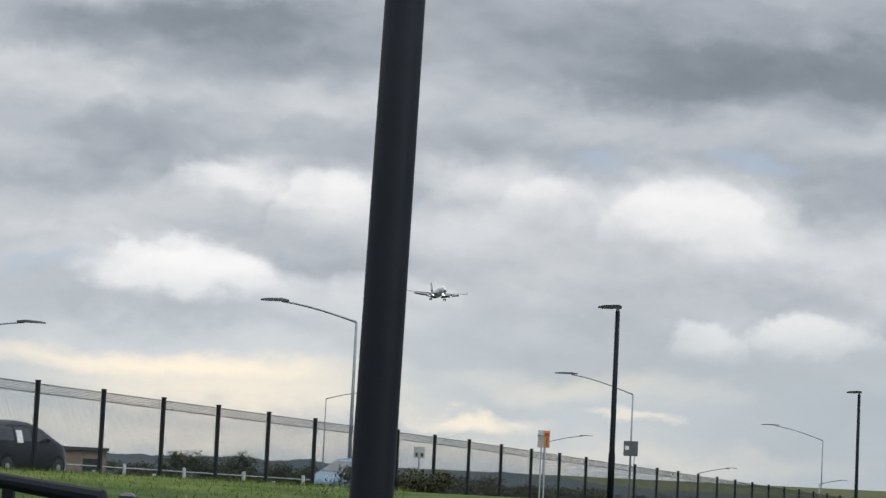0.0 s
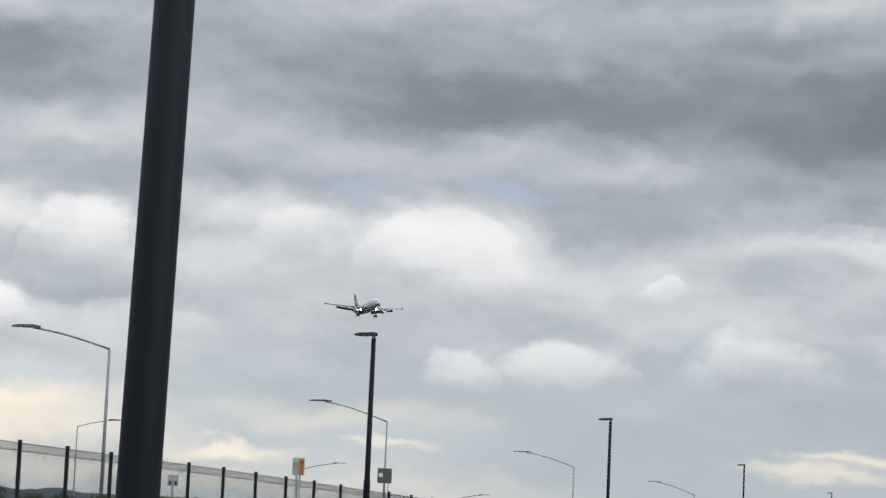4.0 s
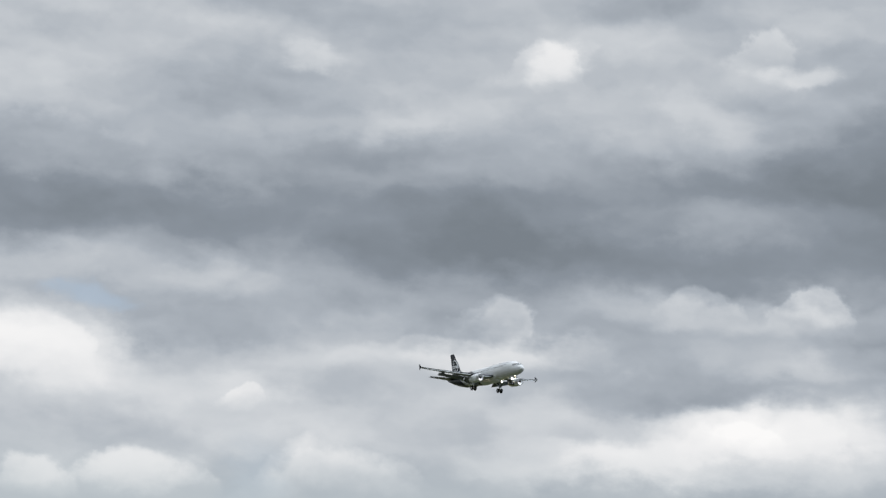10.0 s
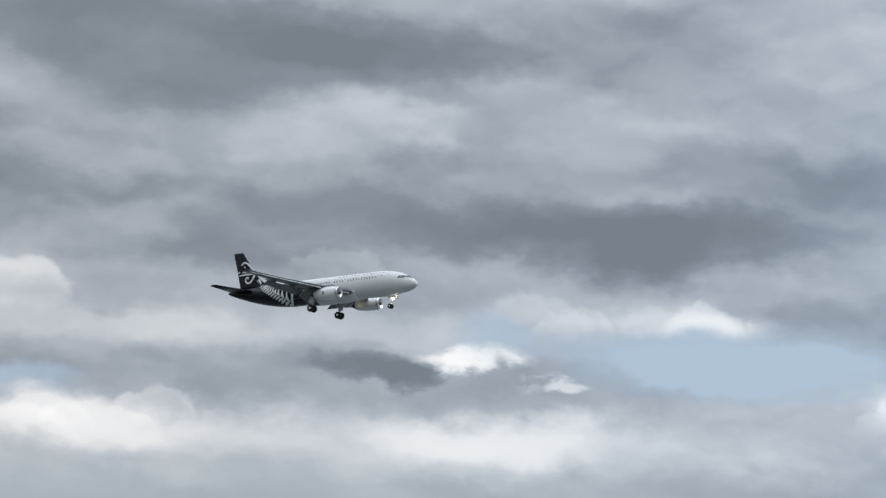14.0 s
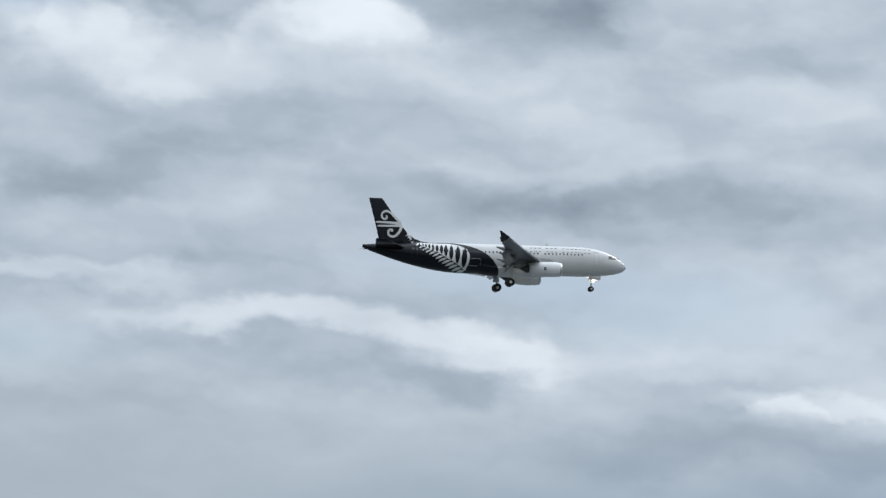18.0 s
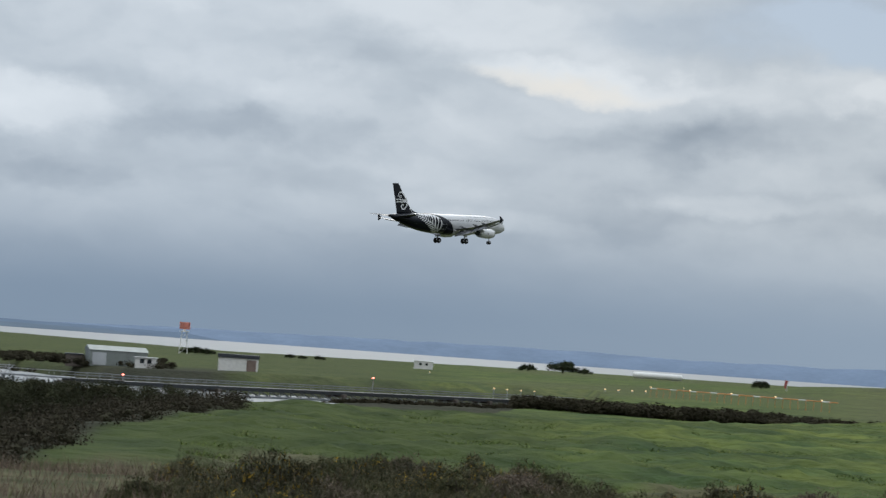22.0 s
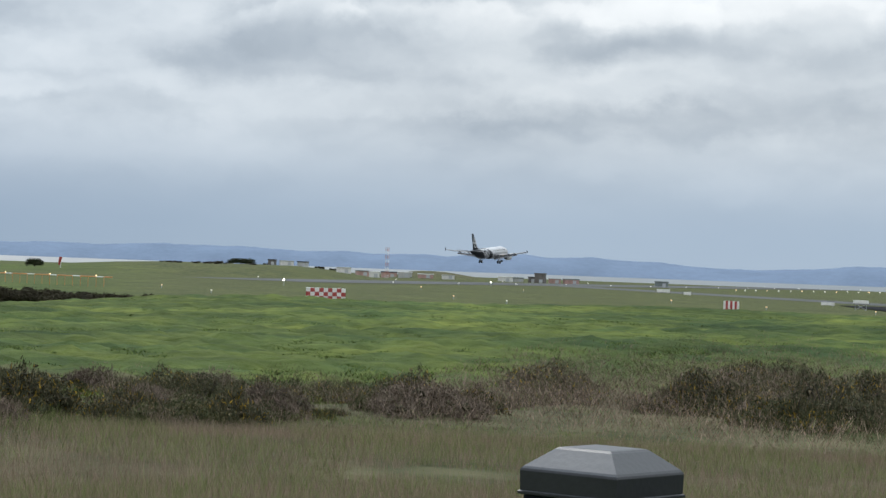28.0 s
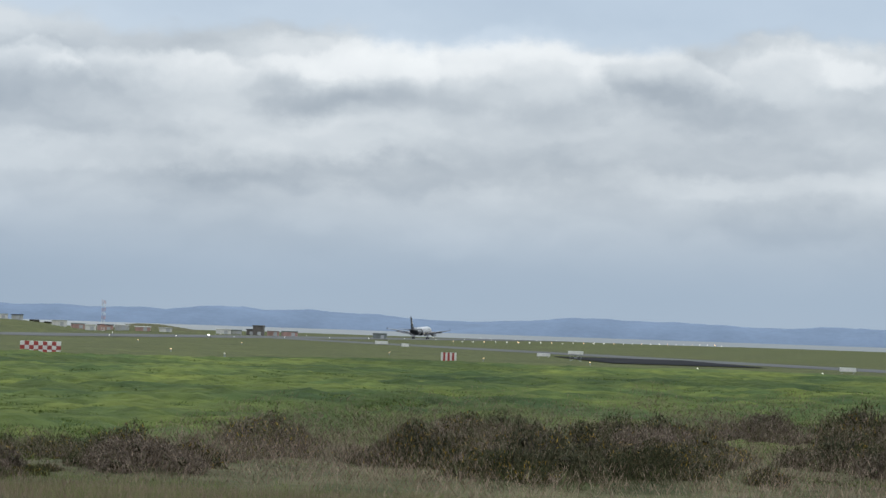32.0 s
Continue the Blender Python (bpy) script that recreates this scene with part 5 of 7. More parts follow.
GORSEDRY = foliage("gorse_dry", (0.07, 0.056, 0.044), (0.17, 0.135, 0.105), (0.21, 0.17, 0.125))
BLOSSOM = foliage("gorse_blossom", (0.24, 0.15, 0.015), (0.40, 0.26, 0.03))
MANGROVE = foliage("mangrove_leaves", (0.024, 0.028, 0.015), (0.05, 0.052, 0.027))
TREELEAF = foliage("dark_tree_leaves", (0.010, 0.016, 0.008), (0.04, 0.055, 0.022))
SCRUBLEAF = foliage("slope_scrub_leaves", (0.034, 0.031, 0.021), (0.066, 0.058, 0.04), (0.085, 0.07, 0.05))
HEDGELEAF = foliage("hedge_leaves", (0.027, 0.025, 0.016), (0.056, 0.049, 0.031))
WOODLEAF = foliage("olive_scrub_leaves", (0.028, 0.03, 0.017), (0.075, 0.076, 0.042), (0.10, 0.085, 0.06))
BARK = material("bark", (0.05, 0.04, 0.03), 0.9, 0, 0.3, 3, 20, 0.3)
REED = foliage("tall_dry_grass", (0.165, 0.12, 0.09), (0.42, 0.315, 0.24), (0.15, 0.20, 0.07))
OLIVE = foliage("olive_grass", (0.075, 0.1, 0.035), (0.19, 0.225, 0.08), (0.24, 0.21, 0.13))
MEADOW = foliage("pasture_tussock_green", (0.035, 0.062, 0.02), (0.115, 0.15, 0.042), (0.15, 0.165, 0.06))
TUFT = foliage("pasture_tufts", (0.075, 0.11, 0.022), (0.16, 0.21, 0.045), (0.20, 0.21, 0.08))
BRACKEN = foliage("dry_bracken", (0.085, 0.064, 0.05), (0.215, 0.162, 0.127), (0.11, 0.125, 0.05))
GRASS = foliage("green_grass", (0.055, 0.085, 0.02), (0.125, 0.16, 0.038), (0.16, 0.17, 0.06))


def bush_kind(kind, seed):
    rng = random.Random(seed)
    if kind == "gorse":
        cl = [(0.95 * q * math.cos(t), 0.95 * q * math.sin(t), (0.1 + rng.uniform(0, 0.6) * (1.05 - q)), rng.uniform(0.16, 0.36)) for q, t in ((math.sqrt(rng.random()), rng.uniform(0, 6.28)) for _ in range(24))]
        leaf = [GORSEDARK, GORSE, GORSEDARK, GORSEDRY, GORSE, GORSEDARK][seed // 7 % 6]
        return leaf_cloud("crown", seed, cl, 9000, 0.055, [leaf, BLOSSOM] if seed % 2 == 0 else [leaf], 0.9, 2.2, 0.02, 0.17, 0.75)
    if kind == "mangrove":
        cl = [(rng.uniform(-2.4, 2.4), rng.uniform(-2.4, 2.4), rng.uniform(0.9, 3.3), rng.uniform(0.7, 1.4)) for _ in range(11)]
        return leaf_cloud("crown", seed, cl, 9500, 0.085, [MANGROVE], 0.8, 1.0, 0.02, 0.45, 0.75)
    if kind == "hedge":
        cl = [(rng.uniform(-3, 3), rng.uniform(-2, 2), rng.uniform(0.3, 1.3), rng.uniform(0.5, 1.0)) for _ in range(12)]
        return leaf_cloud("crown", seed, cl, 2200, 0.17, [HEDGELEAF], 0.8)
    if kind == "thicket":
        cl = [(r * math.cos(a), r * math.sin(a), 0.5 + 2.9 * rng.uniform(0.15, 1) * math.sqrt(max(0.0, 1 - (r / 3.4) ** 2)), rng.uniform(0.6, 1.0)) for r, a in ((3.0 * math.sqrt(rng.random()), rng.uniform(0, 6.28)) for _ in range(34))]
        return leaf_cloud("crown", seed, cl, 20000, 0.085, [MANGROVE], 0.9, 1.0, 0.02, 0.45, 0.8)
    if kind == "dome":
        cl = [(r * math.cos(a), r * math.sin(a), 0.4 + 2.9 * rng.uniform(0.4, 1) * math.sqrt(max(0.0, 1 - (r / 3.4) ** 2)), rng.uniform(0.7, 1.2)) for r, a in ((3.0 * math.sqrt(rng.random()), rng.uniform(0, 6.28)) for _ in range(30))]
        return leaf_cloud("crown", seed, cl, 4500, 0.19, [TREELEAF], 0.9)
    if kind == "shrub":
        cl = [(rng.uniform(-3, 3), rng.uniform(-2, 2), rng.uniform(0.3, 1.3), rng.uniform(0.5, 1.0)) for _ in range(14)]
        return leaf_cloud("crown", seed, cl, 4600, 0.11, [WOODLEAF], 0.8)
    cl = [(rng.uniform(-2.6, 2.6), rng.uniform(-2.6, 2.6), rng.uniform(0.7, 4.4), rng.uniform(0.8, 1.5)) for _ in range(18)]
    return leaf_cloud("crown", seed, cl, 4500, 0.13, [TREELEAF], 0.85)


KINDS = {k: [bush_kind(k, i * 7 + n) for i in range(4 if k != "gorse" else 6)] for n, k in enumerate(("gorse", "mangrove", "hedge", "tree", "shrub", "dome", "thicket"))}
STEMS = {}


def stems(kind, seed):
    rng = random.Random(seed + 99)
    n, h, r = {"gorse": (5, 0.6, 0.018), "mangrove": (4, 2.6, 0.09), "hedge": (4, 0.9, 0.06), "shrub": (4, 0.9, 0.05), "dome": (4, 1.2, 0.14), "thicket": (4, 1.4, 0.12), "tree": (4, 3.4, 0.16)}[kind]
    bm = bmesh.new()
    if kind == "tree":
        tube([(0, 0, -0.3), (0.05, 0, 1.2), (0, 0.1, 2.4)], [0.34, 0.26, 0.2], 8, bm)
    for i in range(n):
        a = i * 2.4 + rng.uniform(0, 1)
        w = rng.uniform(0.3, 0.75) * h * (0.6 if kind != "gorse" else 1)
        z0 = 1.6 if kind == "tree" else -0.15
        tube([(0, 0, z0), (w * 0.5 * math.cos(a), w * 0.5 * math.sin(a), h * 0.55 + (0.8 if kind == "tree" else 0)), (w * math.cos(a), w * math.sin(a), h)], [r, r * 0.7, r * 0.3], 6, bm)
    return mesh_of("trunk", bm, BARK)


for k in KINDS:
    STEMS[k] = [stems(k, i) for i in range(3)]
PLANTED = 0


def plant(kind, x, y, scale, label, category, group, name, squash=1.0, z=None):
    global PLANTED
    i = PLANTED
    PLANTED += 1
    rng = random.Random(i * 31 + 7)
    z = ground_at(x, y) - 0.03 if z is None else z
    m = Matrix.LocRotScale((x, y, z), Euler((0, 0, rng.uniform(0, 6.28))), (scale, scale, scale * squash))
    ob = place_empty(name, m)
    tagged(ob, label, category, group)
    part("crown", KINDS[kind][i % len(KINDS[kind])], None, ob)
    part("trunk", STEMS[kind][i % 3], None, ob)
    return ob


def blades(name, label, spots, heights, width, mat, lean, seed):
    rng = np.random.default_rng(seed)
    n = len(spots)
    a = rng.uniform(0, 2 * np.pi, n)
    u = np.stack([np.cos(a), np.sin(a), np.zeros(n)], -1) * (width * rng.uniform(0.6, 1.4, n))[:, None]
    b = rng.uniform(0, 2 * np.pi, n)
    tip = np.stack([np.cos(b) * lean * heights, np.sin(b) * lean * heights, heights], -1) * rng.uniform(0.55, 1.1, n)[:, None]
    base = spots - np.array([0, 0, 0.02])
    P = np.stack([base - u, base + u, base + tip], 1)
    me = bpy.data.meshes.new(name)
    me.from_pydata(P.reshape(-1, 3).tolist(), [], np.arange(n * 3).reshape(n, 3).tolist())
    me.materials.append(mat)
    return tagged(new(name, me), label, "grass", kind="stuff")


def scatter(n, a0, a1, d0, d1, seed, power=1.0):
    rng = np.random.default_rng(seed)
    az = np.radians(rng.uniform(a0, a1, n))
    d = d0 + (d1 - d0) * rng.uniform(0, 1, n) ** power
    x, y = -np.sin(az) * d, np.cos(az) * d
    return np.stack([x, y, ground_z(x, y)], -1), d


def grow():
    P, d = scatter(215000, -92, -51, 18, 48, 1, 0.8)
    P = P[np.array([noise.noise((p[0] * 0.22, p[1] * 0.22, 5.0)) > -0.45 + 0.55 * noise.noise((p[0] * 1.0, p[1] * 1.0, 2.0)) for p in P])]
    rng = np.random.default_rng(5)
    blades("tall_dry_grass", "tall dry brown grass with green patches below the rail", P, rng.uniform(0.12, 0.32, len(P)), 0.0027, REED, 0.27, 2)
    P, d = scatter(170000, -92, -48, 15, 50, 21, 0.75)
    P = P[np.array([noise.noise((p[0] * 0.3, p[1] * 0.3, 9.0)) + 0.5 * noise.noise((p[0] * 1.1, p[1] * 1.1, 19.0)) for p in P]) > -0.12]
    blades("low_green_grass", "low green grass among the dry stalks", P, rng.uniform(0.12, 0.32, len(P)), 0.0036, OLIVE, 0.5, 22)
    P, d = scatter(16000, -60, -38, 34, 66, 11, 0.8)
    side = np.degrees(np.arctan2(-P[:, 0], P[:, 1])) > -49
    for mask, nm, lab, mat, seed in ((~side, "rank_grass", "rank dark green grass on the bank edge", OLIVE, 12), (side, "bank_grass", "dry brown grass along the top of the bank", BRACKEN, 13)):
        Q = P[mask]
        blades(nm, lab, Q, rng.uniform(0.2, 0.5, len(Q)), 0.007, mat, 0.45, seed)
    P, d = scatter(16000, 76, 91, 12, 58, 6, 0.7)
    blades("verge_grass", "short green roadside grass", P, rng.uniform(0.05, 0.14, len(P)), 0.010, GRASS, 0.7, 7)
    # heath: fine dry and green twigs heaped in low mounds
    P, d = scatter(520000, -92, -45, 30, 90, 31)
    a = np.degrees(np.arctan2(-P[:, 0], P[:, 1]))
    lo = np.interp(a, [-90, -75, -66, -57, -46], [57, 53, 47, 36, 28])
    wide = np.interp(a, [-86, -76, -70, -64, -56, -48], [31, 29, 22, 17, 23, 27])
    u = (d - lo) / wide
    u = u + 0.16 * np.array([noise.noise((p[0] * 0.25, p[1] * 0.25, 7.0)) for p in P])
    lump = np.array([noise.fractal((p[0] * 0.3, p[1] * 0.3, 3.0), 0.8, 2.1, 3) for p in P])
    green = np.array([noise.noise((p[0] * 0.16, p[1] * 0.16, 12.0)) for p in P])
    left = np.clip((a + 68) / 6, 0, 1)
    far_right = np.clip((-68 - a) / 4, 0, 1)
    keep = (u > -0.05) & (u < 1) & (lump > -0.42 + 0.42 * left - 0.3 * far_right)
    meadow = (a > -61 + lump) & (a < -55.8 + lump) & (u > 0.34)
    gaps = (u > 0.1) & (u < 1) & ((lump <= 0.05) & (left > 0.3) | meadow)
    keep = keep & ~meadow
    mound = np.clip(0.42 + 0.6 * lump, 0.1, 1.15) * np.clip((u + 0.05) * 5, 0.15, 1)
    mound = mound * (1 + 0.9 * far_right) + 0.3 * far_right
    P[:, 2] += mound * rng.uniform(0, 1, len(P)) ** 0.7
    low = P[gaps][::3]
    low[:, 2] = ground_z(low[:, 0], low[:, 1])
    blades("rough_green_grass", "rough green grass between the gorse clumps", low, rng.uniform(0.1, 0.32, len(low)), 0.006, TUFT, 0.9, 35)
    dark = a > -58 + 3 * lump
    for mask, name, label, mat, seed in ((keep & dark, "dark_heath", "dark green and brown gorse tangle", GORSEDARK, 34), (keep & ~dark & (green < 0.16), "dry_heath", "tangled purple-brown bracken and dry twigs among the gorse", BRACKEN, 32), (keep & ~dark & (green >= 0.16), "green_heath", "dull green gorse tangle in low mounds", GORSE, 33)):
        Q = P[mask]
        blades(name, label, Q, rng.uniform(0.06, 0.18, len(Q)), 0.0055, mat, 0.8, seed)
    # dry stalks through the tangle
    P, d = scatter(62000, -92, -66, 44, 78, 43)
    P = P[np.random.default_rng(46).uniform(0, 1, len(P)) < np.clip((-67 - np.degrees(np.arctan2(-P[:, 0], P[:, 1]))) / 9, 0, 0.8)]
    P[:, 2] += np.random.default_rng(47).uniform(0, 0.6, len(P))
    P = P[np.array([noise.fractal((p[0] * 0.4, p[1] * 0.4, 23.0), 0.8, 2.1, 2) > 0.0 for p in P])]
    blades("dry_stalks", "pale dry grass stalks standing through the heath", P, np.random.default_rng(44).uniform(0.12, 0.3, len(P)), 0.006, REED, 0.7, 45)
    # tussocks over the pasture
    P, d = scatter(420000, -92, -45, 58, 215, 41, 1.2)
    a = np.degrees(np.arctan2(-P[:, 0], P[:, 1]))
    v = np.array([noise.fractal((p[0] * 0.42, p[1] * 0.42, 15.0), 0.8, 2.1, 3) for p in P])
    P, d, v, a = P[v > 0.05], d[v > 0.05], v[v > 0.05], a[v > 0.05]
    ok = (a < -49) | (d < 150)
    P, d, v = P[ok], d[ok], v[ok]
    blades("pasture_tussocks", "uneven green grass tussocks over the rough pasture", P, 0.06 + 0.17 * np.clip(v, 0, 0.9), 0.02, MEADOW, 0.9, 42)
    # gorse band
    rng = random.Random(3)
    for i in range(230):
        az = -92 + 48 * rng.random()
        d = float(np.interp(az, [-90, -75, -66, -57, -46], [58, 54, 48, 38, 31])) + rng.random() * float(np.interp(az, [-86, -76, -66, -56], [27, 24, 16, 25]))
        if -61.5 < az < -55.5 and d > 48 or -64.5 < az < -59.5 and d > 56 or noise.noise((az * 0.5, d * 0.12, 1.0)) < -0.12:
            continue
        p = bearing(az, d)
        size, sink = rng.uniform(0.6, 1.15), rng.uniform(0.75, 1.15)
        if az < -70 and i % 5 == 1:
            continue
        plant("gorse", p.x, p.y, (0.85 + 0.7 * noise.noise((az * 0.4, d * 0.1, 4.0)) + (0.55 if az < -70 else 0.15)) * size, "low tangle of brown and dark green gorse in the pasture", "gorse bush", "gorse band", "gorse_bush", sink)
    for az, d, s in ((-49.6, 56, 1.35), (-50.5, 55, 1.15), (-52.1, 55, 1.2), (-48.7, 54, 0.95), (-53.4, 55, 0.95), (-60.5, 62, 1.15), (-60.0, 61, 0.9), (-65.3, 62, 1.05), (-64.6, 61, 0.95),
                     (-80.4, 72, 1.75), (-81.3, 71, 1.6), (-80.9, 69, 1.5), (-80.7, 70, 1.8), (-55.3, 50, 1.0), (-57.0, 48, 0.9), (-58.2, 52, 1.1), (-62.3, 56, 1.0), (-63.3, 58, 1.1), (-66.2, 60, 1.15), (-67.0, 62, 1.0), (-51.3, 50, 1.1), (-49.0, 48, 1.2), (-47.8, 46, 0.9), (-58.5, 46, 0.45), (-61.3, 60, 0.9)):
        p = bearing(az, d)
        plant("gorse", p.x, p.y, s, "tall dark gorse bush standing above the band", "gorse bush", "gorse band", "gorse_bush")
    p = bearing(-77.83, 76)
    plant("gorse", p.x, p.y, 0.7, "small dark upright shrub at the edge of the pasture", "shrub", "gorse band", "shrub", 2.0)
    for az, d in ((-62.2, 985), (-62.5, 990), (-62.9, 985), (-63.2, 1000), (-63.5, 990), (-64.3, 1010)):
        p = bearing(az, d)
        plant("hedge", p.x, p.y, 0.75, "dark low scrub on the green swell", "scrub", "far scrub", "scrub", 0.7)
    # mangroves on the shore below the bank
    for i in range(270):
        az = -47 + 32 * rng.random()
        d = 80 + 140 * rng.random() ** 0.8
        if az < -41 and d > 215 + (az + 41) * 16 or d < float(np.interp(az, [-48, -45, -41, -38, -30], [150, 124, 84, 64, 50])):
            continue
        p = bearing(az, d)
        g = ground_at(p.x, p.y)
        h = 6.5 - d * math.tan(radians(float(np.interp(az, [-47, -46.2, -45.6, -44.6, -43.4, -42, -39.2, -38.1, -37, -36, -32, -28, -24, -22.4, -18], [1.72, 1.45, 1.31, 1.23, 1.17, 1.27, 1.33, 1.5, 1.3, 1.25, 1.15, 1.16, 1.25, 1.5, 1.5])) + rng.uniform(0, 0.14))) - g
        if h < 1.2:
            continue
        plant("mangrove", p.x, p.y, h / 4.1, "dark mangrove bush on the tidal shore", "mangrove", "mangrove belt", "mangrove")
    for az, d, s in ((-13.5, 112, 1.0), (-14.6, 110, 0.95), (-15.7, 108, 0.92), (-16.6, 108, 0.86), (-17.3, 108, 0.95), (-18.0, 108, 1.25), (-12.5, 112, 1.0), (-15.2, 100, 0.98), (-17.0, 100, 1.0), (-14.0, 104, 0.92), (-16.1, 102, 0.82), (-15.0, 106, 0.95), (-17.8, 102, 1.35), (-13.0, 104, 1.0)):
        p = bearing(az, d)
        s = (6.5 - d * math.tan(radians(s - 0.08)) - ground_at(p.x, p.y)) / 4.0
        plant("thicket", p.x, p.y, s, "tall dark mangrove clump on the near shore", "mangrove", "mangrove belt", "mangrove", 1.0)
    # dark hedge at the end of the pier and along the low ground
    for i in range(70):
        t = i / 69
        az = -53.6 - 9.2 * t
        d = 318 - 40 * t + rng.uniform(-6, 6)
        p = bearing(az, d)
        plant("hedge", p.x, p.y, rng.uniform(0.95, 1.3), "dark brown scrub in a low hedge on the airfield edge", "scrub", "airfield scrub", "scrub", 0.8)
    for i in range(60):
        az = -47.6 - 7.4 * i / 59
        p = bearing(az, 311 / math.cos(radians(az)) - rng.uniform(8, 22))
        plant("hedge", p.x, p.y, rng.uniform(0.45, 0.7), "dark mangrove scrub on the mud below the pier", "scrub", "pier scrub", "scrub", 0.8)
    # dark tangled scrub on the slope below the bank
    cl = []
    for i in range(1500):
        az = -46.5 + 24 * rng.random()
        d = float(np.interp(az, [-48, -45, -41, -38, -30, -24], [128, 103, 62, 46, 30, 26])) + 75 * rng.random() ** 1.3
        p = bearing(az, d)
        cl.append((p.x, p.y, ground_at(p.x, p.y) + rng.uniform(0.05, 0.5), rng.uniform(0.35, 0.85)))
    tagged(new("slope_scrub", leaf_cloud("slope_scrub", 77, cl, 300000, 0.065, [SCRUBLEAF], 0.8, 1.3, None, 0.45, 0.55)), "dark brown tangled scrub on the slope above the shore", "scrub", kind="stuff")
    # bushes along the spit, the inlet and the airfield shore
    for az, d, s, q in ((-26.7, 1560, 3.4, 1.0), (-29.0, 1800, 1.9, 0.8), (-29.8, 1820, 1.4, 0.8), (-30.5, 1800, 2.7, 0.7), (-31.1, 1800, 2.4, 0.6), (-31.9, 1800, 1.2, 0.8), (-33.0, 1800, 1.3, 0.8),
                        (-33.9, 1800, 1.6, 0.5), (-34.3, 1800, 1.8, 0.6), (-36.4, 1800, 1.2, 0.8), (-38.8, 1800, 1.3, 0.7), (-54.25, 1150, 2.4, 0.7), (-53.4, 1150, 1.4, 0.7), (-54.8, 1150, 1.2, 0.7), (-59.05, 950, 1.1, 0.9),
                        (-45.3, 900, 1.0, 0.8), (-45.6, 905, 0.9, 0.75), (-45.05, 905, 0.75, 0.8), (-64.0, 1100, 2.0, 0.4), (-47.6, 1000, 0.7, 0.7), (-47.9, 1000, 0.6, 0.7), (-48.3, 1000, 0.8, 0.6)):
        p = bearing(az, d)
        plant("dome", p.x, p.y, s, "dark rounded coastal tree on the low shore", "tree", "shore trees", "tree", q)
    for i in range(72):
        az = -39.5 - 5.2 * rng.random() if i < 46 else -63 - 7 * rng.random()
        d = 560 + 50 * rng.random() + (az + 44) ** 2 * 8 if i < 46 else rng.uniform(1120, 1300)
        p = bearing(az, d)
        plant("hedge", p.x, p.y, rng.uniform(0.5, 0.85), "dark low scrub beyond the airfield buildings", "scrub", "far scrub", "scrub", 0.9)
    for i in range(64):
        az = -8 - 30 * rng.random()
        d = float(np.interp(az, [-34, -28, -15, -8], [1195, 1300, 1190, 1230])) + rng.uniform(25, 90)
        p = bearing(az, d)
        plant("hedge", p.x, p.y, rng.uniform(1.2, 2.6), "dark saltmarsh scrub along the spit", "scrub", "spit scrub", "scrub", 0.55)
    cl = []
    for i in range(900):
        az = -7 - 29 * rng.random()
        p = bearing(az, float(np.interp(az, [-34, -28, -15, -8], [1195, 1300, 1190, 1230])) + 14 + 75 * rng.random() ** 2)
        r = rng.uniform(0.8, 2.3)
        cl.append((p.x, p.y, ground_at(p.x, p.y) + r * 0.35, r))
    tagged(new("saltmarsh_growth", leaf_cloud("saltmarsh_growth", 91, cl, 54000, 0.38, [WOODLEAF], 0.7, 1.0, None)), "brown and olive saltmarsh growth along the spit", "saltmarsh", kind="stuff")
    for i in range(46):
        az = -35.5 - 9 * rng.random()
        d = float(np.interp(az, [-44.5, -41, -38.5, -37.2, -35.6], [480, 525, 650, 720, 990])) + rng.uniform(8, 60)
        p = bearing(az, d)
        plant("hedge", p.x, p.y, rng.uniform(0.8, 1.5), "dark mangrove scrub round the inlet", "scrub", "inlet scrub", "scrub", 0.7)
    cl = []
    for i in range(520):
        az = -34.6 - 9.4 * rng.random()
        d = float(np.interp(az, [-44, -41, -38.5, -37.2, -35.6, -34.8], [480, 560, 648, 690, 740, 960])) + 10 + 75 * rng.random()
        p = bearing(az, d)
        r = rng.uniform(0.8, 1.6)
        cl.append((p.x, p.y, ground_at(p.x, p.y) + r * 0.5, r))
    tagged(new("inlet_growth", leaf_cloud("inlet_growth", 93, cl, 36000, 0.2, [HEDGELEAF], 0.8, 1.0, None)), "dark dense scrub along the far shore of the inlet", "scrub", kind="stuff")
    # bushes and round trees by the road
    for az, d, s, q in ((67.3, 260, 1.15, 0.6), (66.9, 262, 1.0, 0.6), (67.7, 262, 0.9, 0.6)):
        p = bearing(az, d)
        plant("tree", p.x, p.y, s, "dark round tree beyond the road", "tree", "roadside trees", "tree", q)
    cl = []
    for i in range(420):
        az = 59 + 26 * rng.random()
        d = 190 + 330 * rng.random()
        top = 6.5 + d * math.tan(radians(float(np.interp(az, [59, 66, 69.6, 72, 76, 79, 85], [-0.8, -0.62, -0.52, -0.42, -0.3, -0.2, -0.25])) - 0.3 * rng.random() ** 2))
        p = bearing(az, d)
        r = rng.uniform(0.7, 1.9)
        cl.append((p.x, p.y, top - r, r))
        cl.append((p.x, p.y, (top - r + ground_at(p.x, p.y)) / 2, r * 0.9))
    tagged(new("roadside_wood", leaf_cloud("roadside_wood", 55, cl, 84000, 0.2, [WOODLEAF], 0.9, 1.0, None)), "olive and brown scrub wood beyond the road", "wood", kind="stuff")
    for az, el in ((81.62, 0.06), (80.58, 0.11), (78.9, -0.07), (79.4, -0.1)):
        p = bearing(az, 165)
        s = (6.5 + 165 * math.tan(radians(el)) - ground_at(p.x, p.y)) / 5.2
